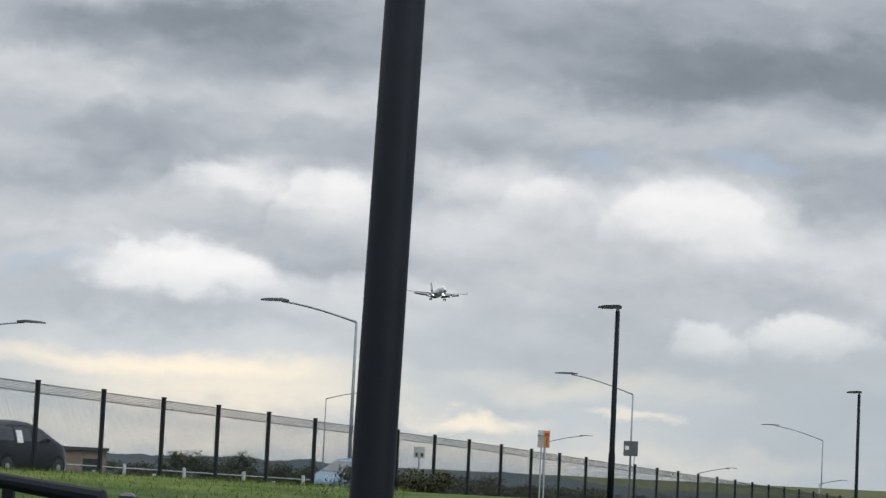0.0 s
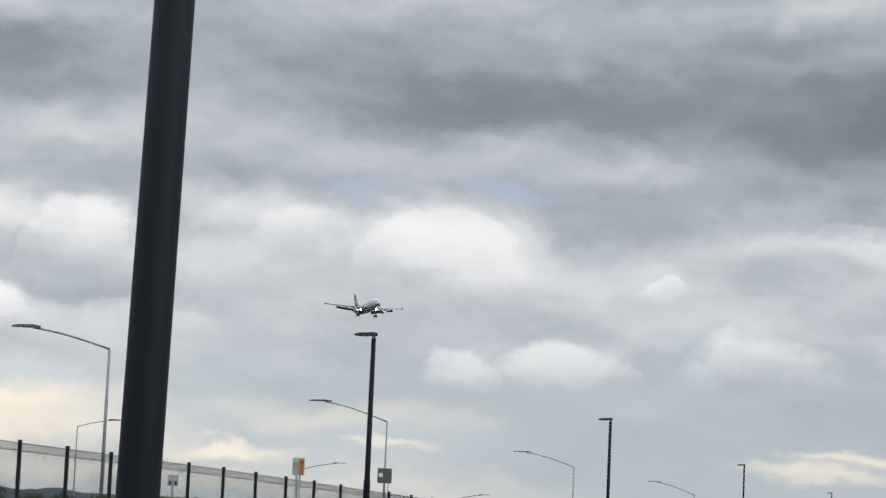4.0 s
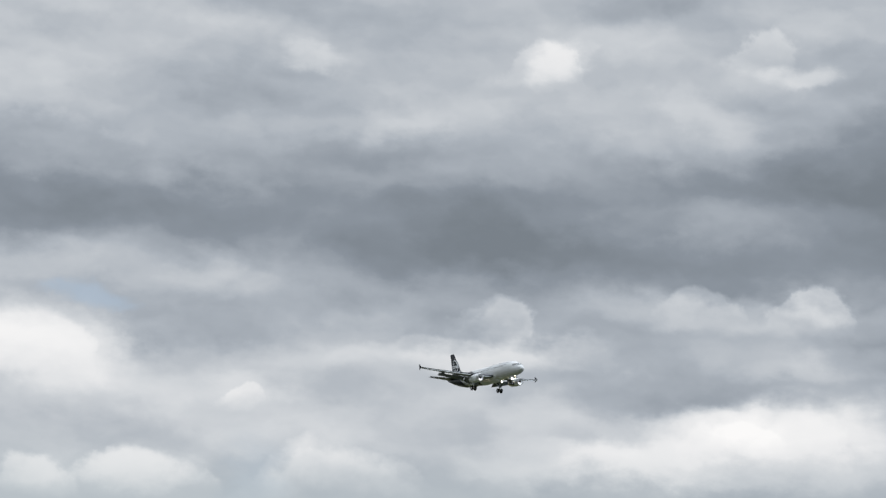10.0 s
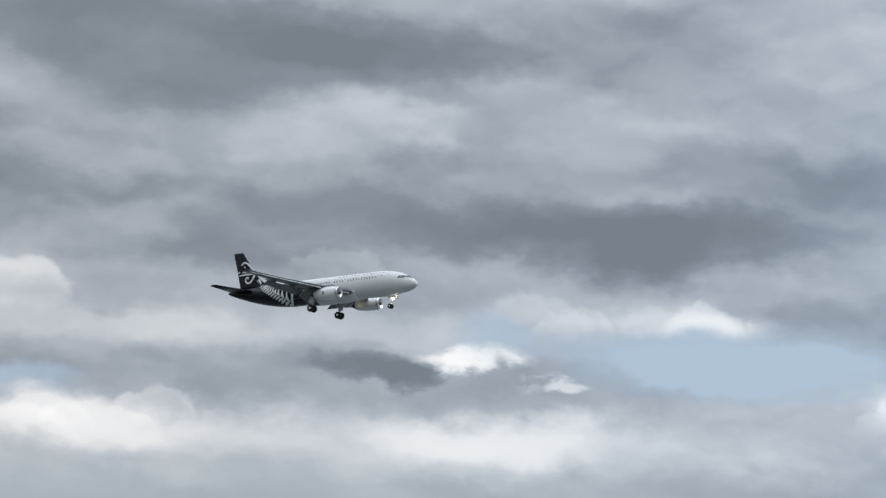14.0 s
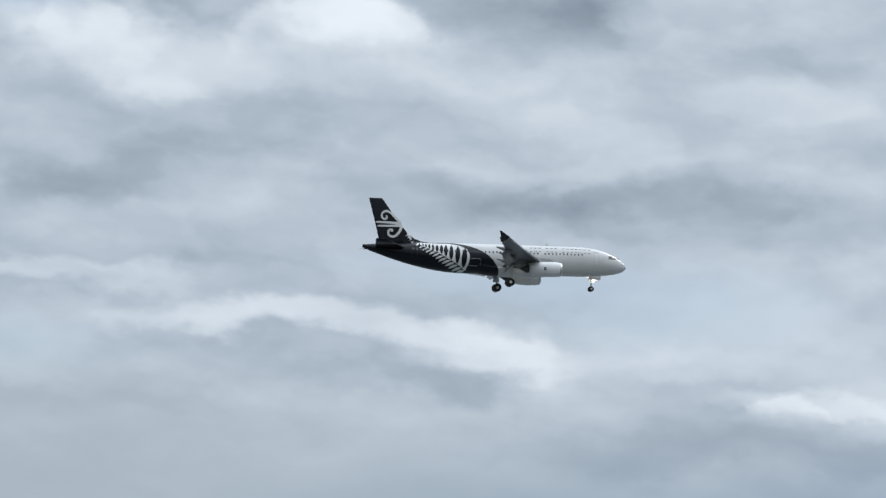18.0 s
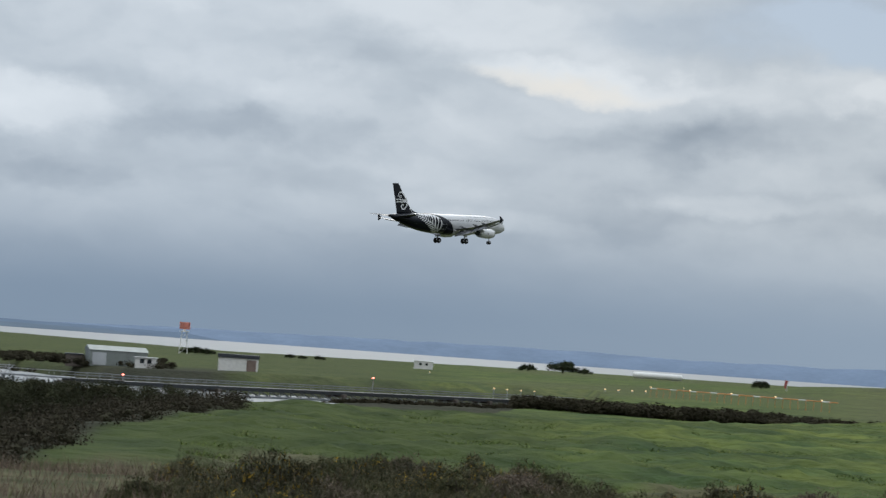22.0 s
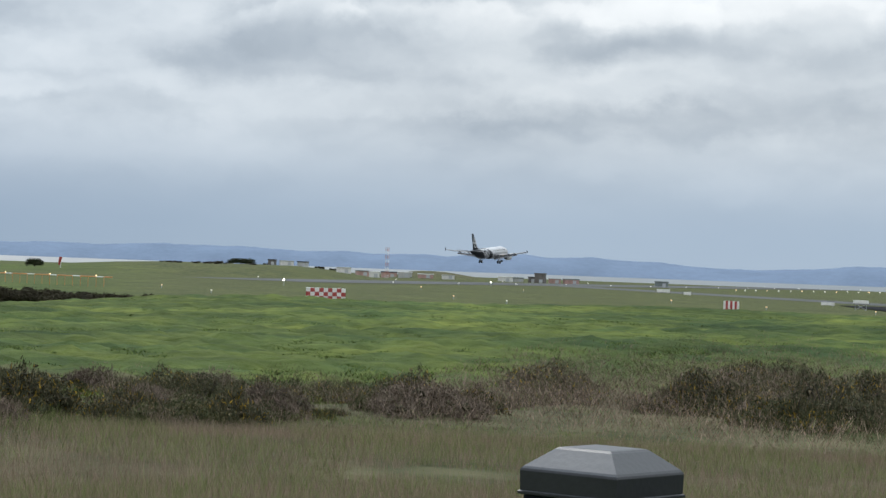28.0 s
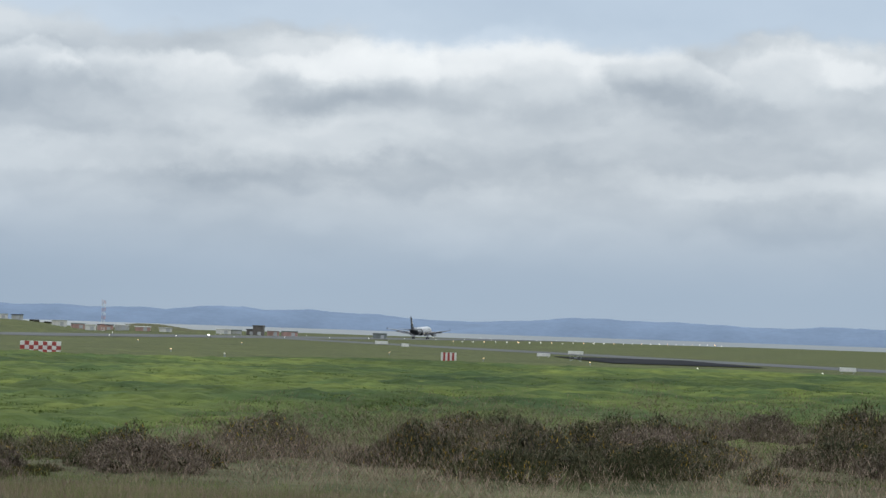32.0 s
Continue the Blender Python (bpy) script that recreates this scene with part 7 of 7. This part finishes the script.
def approach_pier():
    """Light-pier on the runway's line: a sloping steel truss walkway on trestles, then a level deck on legs."""
    y = 311.0
    deck = lambda x: float(np.interp(x, [110, 140, 236, 300, 460], [0.7, 0.1, -2.2, -3.1, -3.1]))
    ob = thing("approach_light_pier", Matrix.Identity(4), "grey steel truss pier carrying approach lights over the water", "pier")
    xs = list(range(124, 290, 10))
    for x0, x1 in zip(xs, xs[1:]):
        z0, z1 = deck(x0), deck(x1)
        for dy in (-0.7, 0.7):
            part("chord", tube([(x0, y + dy, z0), (x1, y + dy, z1)], 0.2, 6), TRUSS, ob)
            part("chord", tube([(x0, y + dy, z0 - 1.9), (x1, y + dy, z1 - 1.9)], 0.11, 6), TRUSS, ob)
            part("handrail", tube([(x0, y + dy, z0 + 1.1), (x1, y + dy, z1 + 1.1)], 0.035, 5), TRUSS, ob)
            for k in range(2):
                xa, xb = x0 + 5 * k, x0 + 5 * k + 5
                part("brace", tube([(xa, y + dy, deck(xa)), (xb, y + dy, deck(xb) - 1.9)], 0.085, 5), TRUSS, ob)
                part("rail_post", tube([(xa, y + dy, deck(xa)), (xa, y + dy, deck(xa) + 1.1)], 0.03, 5), TRUSS, ob)
                part("strut", tube([(xa, y + dy, deck(xa)), (xa, y + dy, deck(xa) - 1.9)], 0.08, 5), TRUSS, ob)
    for x in (141, 172.5, 203, 236, 268):
        z = deck(x)
        for dx in (-1.2, 1.2):
            for dy in (-1.2, 1.2):
                part("trestle_leg", tube([(x + dx, y + dy, z - 0.2), (x + dx * 1.5, y + dy * 1.3, WATER_Z - 2.5)], 0.22, 8), WEATHERED, ob)
            part("cross_brace", tube([(x + dx, y - 1.2, z - 0.4), (x + dx, y + 1.2, WATER_Z + 0.8)], 0.07, 6), TRUSS, ob)
            part("light_frame", tube([(x + dx, y - 1.4, z + 1.5), (x + dx, y + 1.4, z + 1.5)], 0.07, 6), TRUSS, ob)
            part("light_brace", tube([(x + dx, y - 1.2, z), (x + dx, y + 1.2, z + 1.5)], 0.06, 6), TRUSS, ob)
            part("light_brace", tube([(x - dx, y - 1.2 * dx / 1.2, z), (x + dx, y - 1.2 * dx / 1.2, z + 1.5)], 0.06, 6), TRUSS, ob)
            part("light_stand", tube([(x + dx, y, z), (x + dx, y, z + 1.9)], 0.06, 6), TRUSS, ob)
    # level deck
    xs = list(range(283, 440, 12))
    for x0, x1 in zip(xs, xs[1:]):
        z = deck(x0)
        part("deck_beam", box(x1 - x0 - 0.02, 3.4, 0.7, ((x0 + x1) / 2, y, z - 0.7), 0.03), DARKM, ob, "dark steel deck girder")
        for dy in (-1.3, 1.3):
            part("chord", tube([(x0, y + dy, z - 1.75), (x1, y + dy, z - 1.75)], 0.13, 6), TRUSS, ob)
            for k in range(4):
                xa = x0 + 3 * k
                part("brace", tube([(xa, y + dy, z - 0.7), (xa + 3, y + dy, z - 1.75)], 0.08, 5), TRUSS, ob)
                part("strut", tube([(xa, y + dy, z - 0.7), (xa, y + dy, z - 1.75)], 0.08, 5), TRUSS, ob)
        for dy in (-1.7, 1.7):
            part("handrail", tube([(x0, y + dy, z + 1.0), (x1, y + dy, z + 1.0)], 0.04, 5), WEATHERED, ob)
            part("handrail", tube([(x0, y + dy, z + 0.55), (x1, y + dy, z + 0.55)], 0.04, 5), WEATHERED, ob)
            for k in range(4):
                part("rail_post", tube([(x0 + 3 * k, y + dy, z), (x0 + 3 * k, y + dy, z + 1.0)], 0.04, 5), WEATHERED, ob)
        if (x0 - 283) % 36 == 0 or x0 > 400:
            part("pier_cap", box(1.0, 5.0, 0.6, (x0, y, z - 1.1), 0.05), TIMBER, ob)
            for dy in (-1.9, 1.9):
                part("pile", tube([(x0, y + dy, z - 0.9), (x0, y + dy, min(WATER_Z, ground_at(x0, y)) - 2.0)], 0.28, 10), TIMBER, ob, "dark timber pile")


approach_pier()


def light_on_stalk(name, label, x, y, z_head, mat, size=0.22, group="approach lights", foot=None):
    g = foot if foot is not None else max(ground_at(x, y), WATER_Z - 1.5)
    ob = thing(name, pose(x, y, g), label, "light", group)
    h = z_head - g
    part("stalk", tube([(0, 0, -0.3), (0, 0, h - size * 0.4)], 0.07, 6), GALV, ob)
    part("lamp", lathe([(h - size * 0.5, size * 0.4), (h - size * 0.2, size), (h + size * 0.3, size * 0.95), (h + size * 0.6, size * 0.3)], 10), mat, ob, "lit lamp", True)
    return ob


def field_lights():
    # red rows on stalks in the water
    for az in (-18.75, -18.95, -19.15, -19.4, -19.65, -19.9, -20.1, -20.65, -21.1, -21.3, -21.5, -21.75, -21.95, -22.2, -22.45):
        d = 311 / math.cos(radians(az)) + 0.0
        p = bearing(az, d)
        light_on_stalk("approach_light", "red approach light on a tall stalk in the water", p.x, p.y, 6.5 - d * math.tan(radians(0.86 + 0.02 * (az + 20))), REDGLOW, 0.21, "red approach lights")
    for az, el in ((-49.65, -0.78), (-43.6, -1.12), (-38.2, -1.16)):
        d = 311 / math.cos(radians(az))
        p = bearing(az, d)
        light_on_stalk("approach_light", "orange-red light on the pier", p.x, p.y, 6.5 + d * math.tan(radians(el)), REDGLOW, 0.24, foot=-3.1 if az < -42 else -2.6)
    for i in range(4):
        for az0, el in ((-52.6, -0.83), (-55.3, -0.80)):
            az = az0 - 0.33 * i
            d = 311 / math.cos(radians(az))
            p = bearing(az, d)
            light_on_stalk("approach_light", "warm white approach light on a short stalk", p.x, p.y, max(6.5 + d * math.tan(radians(el)), ground_at(p.x, p.y) + 0.5), WARMGLOW, 0.2)
    # red and white frangible light bar
    ob = thing("approach_light_bar", Matrix.Identity(4), "long red and white approach light bar on thin stalks", "light bar")
    n = 26
    for i in range(n):
        t0, t1 = i / n, (i + 1) / n
        a = bearing(-56.4, 500, 1.7).lerp(bearing(-60.9, 450, 1.95), t0)
        b = bearing(-56.4, 500, 1.7).lerp(bearing(-60.9, 450, 1.95), t1)
        part("beam", tube([a, b], 0.1, 6), OFFWHITE if i % 3 == 0 else ORANGE, ob)
        g = ground_at(a.x, a.y)
        part("stalk", tube([(a.x, a.y, g - 0.2), a], 0.04, 5), ORANGE, ob)
        if i % 6 == 0:
            part("lamp", box(0.2, 0.24, 0.2, (a.x, a.y, a.z + 0.12), 0.04), WARMGLOW, ob, "lit lamp")
    # white and amber edge lights over the airfield
    rng = random.Random(11)
    for i in range(46):
        x = 700 + i * 60
        for y, m in ((287, WHITEGLOW), (335, WHITEGLOW)):
            if x > 2400 or i % 2 and y > 300:
                continue
            light_on_stalk("edge_light", "small white runway edge light", x, y, ground_at(x, y) + 0.6, m, 0.13 + 0.00006 * x, "runway edge lights")
    for i in range(60):
        t = (i / 59) ** 1.15
        x, y = 950 + 1350 * t, 236 - 88 * t
        light_on_stalk("edge_light", "small white runway edge light", x, y, ground_at(x, y) + 0.75, WHITEGLOW if i % 3 else WARMGLOW, 0.25 + 0.25 * t, "runway edge lights")
    for az, d in ((-62.1, 470), (-63.3, 420), (-69.2, 460), (-70.5, 420), (-72.2, 380), (-73.3, 400), (-68.4, 620), (-70.9, 640), (-76.8, 470), (-74.5, 520), (-79.4, 460), (-82.0, 430), (-85.0, 420), (-57.2, 700), (-51.0, 700)):
        p = bearing(az, d)
        light_on_stalk("taxi_light", "small amber taxiway light on a stake", p.x, p.y, ground_at(p.x, p.y) + 0.6, WARMGLOW if d > 450 else WHITEGLOW, 0.14, "taxiway lights")
    for az, d in ((-65.05, 600), (-70.1, 780)):
        p = bearing(az, d)
        light_on_stalk("guard_light", "bright white flashing guard light", p.x, p.y, ground_at(p.x, p.y) + 1.4, LAMPGLOW, 0.24, "guard lights")


field_lights()


def checker_sign(az, d, w, h, cols, rows, label, stripes=False, name="marker_board"):
    p = bearing(az, d)
    g = ground_at(p.x, p.y)
    ob = thing(name, pose(p.x, p.y, g, 0, 0, az), label, "marker board")
    part("board", box(w, 1.6 if not stripes else 0.12, h, (0, 0.8 if not stripes else 0.06, 0.15), 0.01), OFFWHITE, ob)
    for i in range(cols):
        for j in range(rows):
            if stripes and i % 2 or not stripes and (i + j) % 2:
                part("red_panel", box(w / cols, 0.03, h / rows, (-w / 2 + (i + 0.5) * w / cols, -0.012, 0.15 + j * h / rows), 0.002), REDP, ob)
    for dx in (-w * 0.4, w * 0.4):
        part("leg", tube([(dx, 0.1, -0.3), (dx, 0.1, 0.2)], 0.06, 6), GALV, ob)
    return ob


checker_sign(-66.08, 384, 6.5, 1.95, 9, 3, "red and white chequered equipment hut on the airfield")
checker_sign(-75.95, 438, 2.9, 1.7, 7, 1, "red and white striped marker board in the grass", True)


def white_board(az, d, w, h, z, label):
    p = bearing(az, d)
    g = ground_at(p.x, p.y)
    ob = thing("airfield_sign", pose(p.x, p.y, g, 0, 0, az), label, "sign", "airfield boards")
    part("panel", box(w, 0.3, h, (0, 0, z), 0.03), OFFWHITE, ob)
    for dx in (-w * 0.35, w * 0.35):
        part("leg", tube([(dx, 0, -0.2), (dx, 0, z + 0.05)], 0.05, 6), GALV, ob)
        if z > 1:
            part("brace", tube([(dx, 0, 0), (-dx, 0, z)], 0.05, 6), GALV, ob)


for az, d, w, h, z in ((-78.26, 560, 3.2, 0.7, 0.4), (-79.04, 520, 3.4, 0.7, 1.5), (-74.3, 760, 4.2, 1.0, 0.4), (-74.88, 700, 2.2, 0.9, 0.4), (-85.6, 470, 3.2, 0.8, 0.4)):
    white_board(az, d, w, h, z, "blank white airfield guidance board on legs")


def hut(az, d, w, dp, h, wall, roof, label, name, roof_h=0.4, pitch=False, door=None, windows=0, turn=0):
    p = bearing(az, d)
    g = ground_at(p.x, p.y)
    ob = thing(name, pose(p.x, p.y, g, 0, 0, az + turn), label, "building", "airfield buildings")
    part("wall", box(w, dp, h + 0.3, (0, 0, -0.3), 0.02), wall, ob)
    if pitch:
        part("roof", loft([[(x, -dp / 2 - 0.2, h + 0.003), (x, dp / 2 + 0.2, h + 0.003), (x, 0, h + roof_h)] for x in (-w / 2 - 0.2, w / 2 + 0.2)]), roof, ob)
    else:
        part("roof", box(w + 0.5, dp + 0.5, roof_h, (0, 0, h + 0.003), 0.04), roof, ob)
    if door:
        part("door", box(door[1], 0.12, door[2], (door[0], -dp / 2 - 0.03, 0.05), 0.02), door[3], ob, "large plain door")
    for i in range(windows):
        wn = part("window", box(0.9, 0.08, 0.9, (-w / 2 + w * (i + 1) / (windows + 1), -dp / 2 - 0.02, h * 0.5), 0.01), PANE, ob)
        part("sill", box(1.1, 0.14, 0.06, (-w / 2 + w * (i + 1) / (windows + 1), -dp / 2 - 0.04, h * 0.5 - 0.07), 0.01), OFFWHITE, wn)
    n = int(w / 0.8)
    for i in range(1, n):
        part("cladding_seam", box(0.05, 0.03, h - 0.1, (-w / 2 + w * i / n, -dp / 2 - 0.008, 0.05), 0.004), wall, ob)
    return ob


hut(-43.4, 520, 12.6, 8.5, 3.3, SHEDWALL, ROOFG, "pale steel shed with grey-green pitched roof and roller door", "steel_shed", 1.0, True, (-4.2, 3.0, 2.7, GREYP), 0, 8)
hut(-44.12, 506, 4.6, 4, 2.1, OFFWHITE, CLADDING, "small white annex beside the steel shed", "annex", 0.25, False, None, 2)
hut(-42.4, 522, 3.6, 4, 2.3, TIMBER, DARKROOF, "dark lean-to with stacked timber beside the shed", "lean_to", 0.3)
hut(-46.35, 525, 8.8, 6.5, 2.85, OFFWHITE, DARKROOF, "white equipment hut with dark overhanging roof", "equipment_hut", 0.8, False, (2.9, 2.1, 2.5, BRICK), 0)
hut(-50.85, 870, 7.0, 5, 2.7, OFFWHITE, OFFWHITE, "white cabin on the airfield grass", "white_cabin", 0.3, False, None, 2)
for az, d, w, h, wall, roof, nm, lab in (
        (-66.5, 1060, 6, 2.2, OFFWHITE, CLADDING, "low_building", "white prefabricated airfield building"), (-66.95, 1065, 5, 2.0, PINKISH, ROOFG, "low_building", "low faded pink airfield shed"),
        (-67.25, 1050, 4, 2.3, OFFWHITE, OFFWHITE, "low_building", "white prefabricated airfield building"), (-67.6, 1070, 6, 2.4, PINKISH, DARKROOF, "low_building", "low faded pink airfield shed"),
        (-68.0, 1050, 5, 2.0, CLADDING, OFFWHITE, "low_building", "pale grey airfield store building"), 
        (-68.5, 1045, 6, 1.6, PINKISH, OFFWHITE, "low_building", "low faded pink airfield shed"), (-69.05, 1045, 5, 1.5, OFFWHITE, CLADDING, "low_building", "white prefabricated airfield building"),
        (-65.1, 1150, 6, 2.0, OFFWHITE, CLADDING, "low_building", "white prefabricated airfield building"), (-65.5, 1150, 4, 2.2, CLADDING, DARKROOF, "low_building", "pale grey airfield store building"), (-64.75, 1150, 3, 2.4, BROWNWALL, DARKROOF, "low_building", "brown block building beside the shore"),
        (-70.45, 1090, 6, 2.0, OFFWHITE, OFFWHITE, "low_building", "white prefabricated airfield building"), (-70.75, 1095, 4, 1.8, CLADDING, ROOFG, "low_building", "pale grey airfield store building"),
        (-71.3, 1080, 4, 4.2, BROWNWALL, BROWNWALL, "pump_house", "square brown concrete block building"), (-71.1, 1085, 3, 2.4, BROWNWALL, DARKROOF, "low_building", "brown block building beside the shore"),
        (-71.65, 1090, 5, 2.0, PINKISH, CLADDING, "low_building", "low faded pink airfield shed"), (-72.05, 1090, 6, 2.0, PINKISH, ROOFG, "low_building", "low faded pink airfield shed"),
        (-74.25, 1150, 6, 2.2, ROOFG, ROOFG, "low_building", "low green-grey airfield store building")):
    hut(az, d, w * 1.1, 6, h, wall, roof, lab, nm, 0.4, False, (w * 0.2, 1.6, 1.6, GREYP), 0, az * 37 % 24 - 12)


def radar_tower():
    p = bearing(-45.0, 900)
    g = ground_at(p.x, p.y)
    ob = thing("radar_tower", pose(p.x, p.y, g, 0, 0, -45), "white lattice radar tower with an orange-red dish", "radar")
    h = 6.5 + 900 * math.tan(radians(0.02)) - g
    for sx in (-1, 1):
        for sy in (-1, 1):
            part("leg", tube([(sx * 1.6, sy * 1.6, -0.3), (sx * 0.9, sy * 0.9, h)], 0.16, 6), OFFWHITE, ob)
        for k in range(3):
            part("brace", tube([(-1.5, sx * 1.4, h * k / 3), (1.3, sx * 1.2, h * (k + 1) / 3)], 0.09, 6), OFFWHITE, ob)
    part("platform", box(3.6, 3.6, 0.35, (0, 0, h), 0.03), OFFWHITE, ob)
    bm = bmesh.new()
    rows = []
    for j in range(7):
        z = h + 1.0 + 2.7 * j / 6
        rows.append([bm.verts.new((-2.0 + 4.0 * i / 10, 0.9 - 0.12 * (i - 5) ** 2 * 0.25 - 0.02 * (j - 3) ** 2, z)) for i in range(11)])
    for a, b in zip(rows, rows[1:]):
        for i in range(10):
            bm.faces.new((a[i], a[i + 1], b[i + 1], b[i]))
    bmesh.ops.solidify(bm, geom=bm.faces[:], thickness=0.12)
    dish = part("dish", bm, material("faded_orange_red", (0.58, 0.27, 0.22), 0.7, 0, 0.15, 1, 8, 0.05), ob, "orange-red curved radar dish")
    part("drive", box(1.0, 1.0, 1.3, (0, 0, h + 0.35), 0.05), OFFWHITE, ob)
    return dish


radar_dish = radar_tower()


def mast(az, d, base_z, top_z, r, bands, label, name="mast", lattice=True):
    p = bearing(az, d)
    ob = thing(name, pose(p.x, p.y, base_z), label, "mast")
    h = top_z - base_z
    n = 8
    for i in range(n):
        m = (FADED if i % 2 else OFFWHITE) if bands else GALV
        z0, z1 = h * i / n - (0.5 if i == 0 else 0), h * (i + 1) / n
        for a in (0.3, 2.4, 4.5):
            part("leg", tube([(r * math.cos(a), r * math.sin(a), z0), (r * math.cos(a), r * math.sin(a), z1)], r * 0.25 if not bands else 0.075, 5), m, ob)
        part("brace", tube([(r * math.cos(0.3), r * math.sin(0.3), z0), (r * math.cos(2.4), r * math.sin(2.4), z1)], r * 0.15 if not bands else 0.05, 4), m, ob)
        part("brace", tube([(r * math.cos(4.5), r * math.sin(4.5), z0), (r * math.cos(0.3), r * math.sin(0.3), z1)], r * 0.15 if not bands else 0.05, 4), m, ob)


p = bearing(-25.64, 1600)
mast(-25.64, 1600, ground_at(p.x, p.y), 6.5 + 1600 * math.tan(radians(1.12)), 0.28, False, "tall thin grey lattice mast on the spit", "radio_mast")
p = bearing(-67.55, 1034)
mast(-67.55, 1034, ground_at(p.x, p.y), 6.5 + 1034 * math.tan(radians(0.39)), 0.85, True, "red and white banded lattice mast beside the runway", "banded_mast")


def windsock():
    p = bearing(-59.66, 866)
    g = ground_at(p.x, p.y)
    ob = thing("windsock", pose(p.x, p.y, g, 0, 0, -60), "red windsock hanging on a white pole", "windsock")
    part("pole", tube([(0, 0, -0.3), (0, 0, 4.0)], 0.14, 8), OFFWHITE, ob)
    part("sock", tube([(0, 0, 3.9), (-0.3, 0, 2.6), (-0.5, 0, 1.0)], [0.55, 0.5, 0.3], 10), REDP, ob, "drooping red fabric sock")


windsock()


def tank():
    p = bearing(-56.55, 1080)
    g = ground_at(p.x, p.y)
    ob = thing("white_tank", pose(p.x, p.y, g, 0, 0, -56.5), "long white horizontal storage tank on the shore", "tank")
    part("shell", lathe([(-11.5, 0.1), (-11.3, 0.9), (-10.8, 1.4), (10.8, 1.4), (11.3, 0.9), (11.5, 0.1)], 20, axis="x"), OFFWHITE, ob, smooth=True).matrix_basis = Matrix.Translation((0, 0, 1.9))
    for x in (-7, 0, 7):
        part("saddle", box(0.6, 2.4, 1.0, (x, 0, -0.2), 0.03), CONCRETE, ob)


tank()


def far_glasshouses():
    for az, w in ((-16.68, 71.0), (-17.64, 71.0), (-18.66, 61.0), (-19.92, 67.0)):
        p = bearing(az, 4330)
        ob = thing("glasshouse", pose(p.x, p.y, WATER_Z - 0.5, 0, 0, az), "long white glasshouse on the far shore", "building", "far glasshouses")
        part("wall", box(w, 14, 4.2, (0, 0, 0), 0.1), CLADDING, ob)
        part("roof", loft([[(x, -7, 4.203), (x, 7, 4.203), (x, 0, 6.4)] for x in (-w / 2, w / 2)]), CLADDING, ob)


far_glasshouses()

# ---------------------------------------------------------------- what moves
FLIGHT = [
    (0.0, -1212, 98.0), (1.0, -1138, 95.0), (2.0, -1065, 92.0), (3.0, -994, 89.2), (4.0, -922, 86.4), (5.0, -854, 84.0), (6.0, -786, 81.2), (7.0, -716, 78.5), (8.0, -644.5, 76.0),
    (9.0, -573, 73.5), (10.0, -501.5, 71.0), (11.0, -429.8, 68.5), (12.0, -357.5, 66.0), (13.0, -284.8, 63.6), (14.0, -211.6, 61.1), (15.0, -137.8, 58.6), (16.0, -63.6, 55.6), (17.0, 11, 51.9),
    (18.0, 85.7, 47.7), (19.0, 161.2, 43.5), (20.0, 237, 39.55), (21.0, 313.8, 36.35), (22.0, 388.2, 33.48), (23.0, 467.3, 30.30), (24.0, 544.5, 26.95), (25.0, 622, 23.50), (26.0, 700, 19.85),
    (27.0, 778, 16.20), (28.0, 857, 12.10), (29.0, 938, 8.6), (29.5, 979, 7.4), (30.0, 1020, 6.6), (30.5, 1060.5, 5.3), (31.0, 1101, 4.8), (31.5, 1141, 4.4), (32.0, 1181, 4.2),
]
PITCH_T, PITCH = [0, 15, 19, 28, 30.5, 32], [3.7, 3.8, 3.5, 3.5, 4.0, 2.2]


def motions():
    walk(jet, [(t, pose(x, 311, z, 0, -float(np.interp(t, PITCH_T, PITCH)), -1.9)) for t, x, z in FLIGHT])
    walk(radar_dish, [(k * 0.5, pose(0, 0, 0, 0, 0, 45.0 * k)) for k in range(65)])
    def lane(ax, ay, k, turn):
        x, y = ax - 0.79 * k, ay + 0.61 * k
        return pose(x, y, ground_at(x, y) - 0.01, 0, 0, turn)

    walk(dark_car, [(t, lane(-58.5, -3.9, k, 142.3)) for t, k in DARK_DRIVE])
    walk(blue_car, [(t, lane(-56.5, -1.3, k, -37.7)) for t, k in BLUE_DRIVE])


DARK_DRIVE = [(0.0, 15.0), (0.5, 22.1), (1.0, 29.3), (2.0, 43.6), (4.0, 72.0), (8.0, 129.0), (32.0, 420.0)]
BLUE_DRIVE = [(0.0, 32.1), (0.5, 25.7), (1.0, 19.3), (1.5, 12.9), (2.0, 6.5), (4.0, -19.0), (8.0, -70.0), (32.0, -370.0)]
motions()
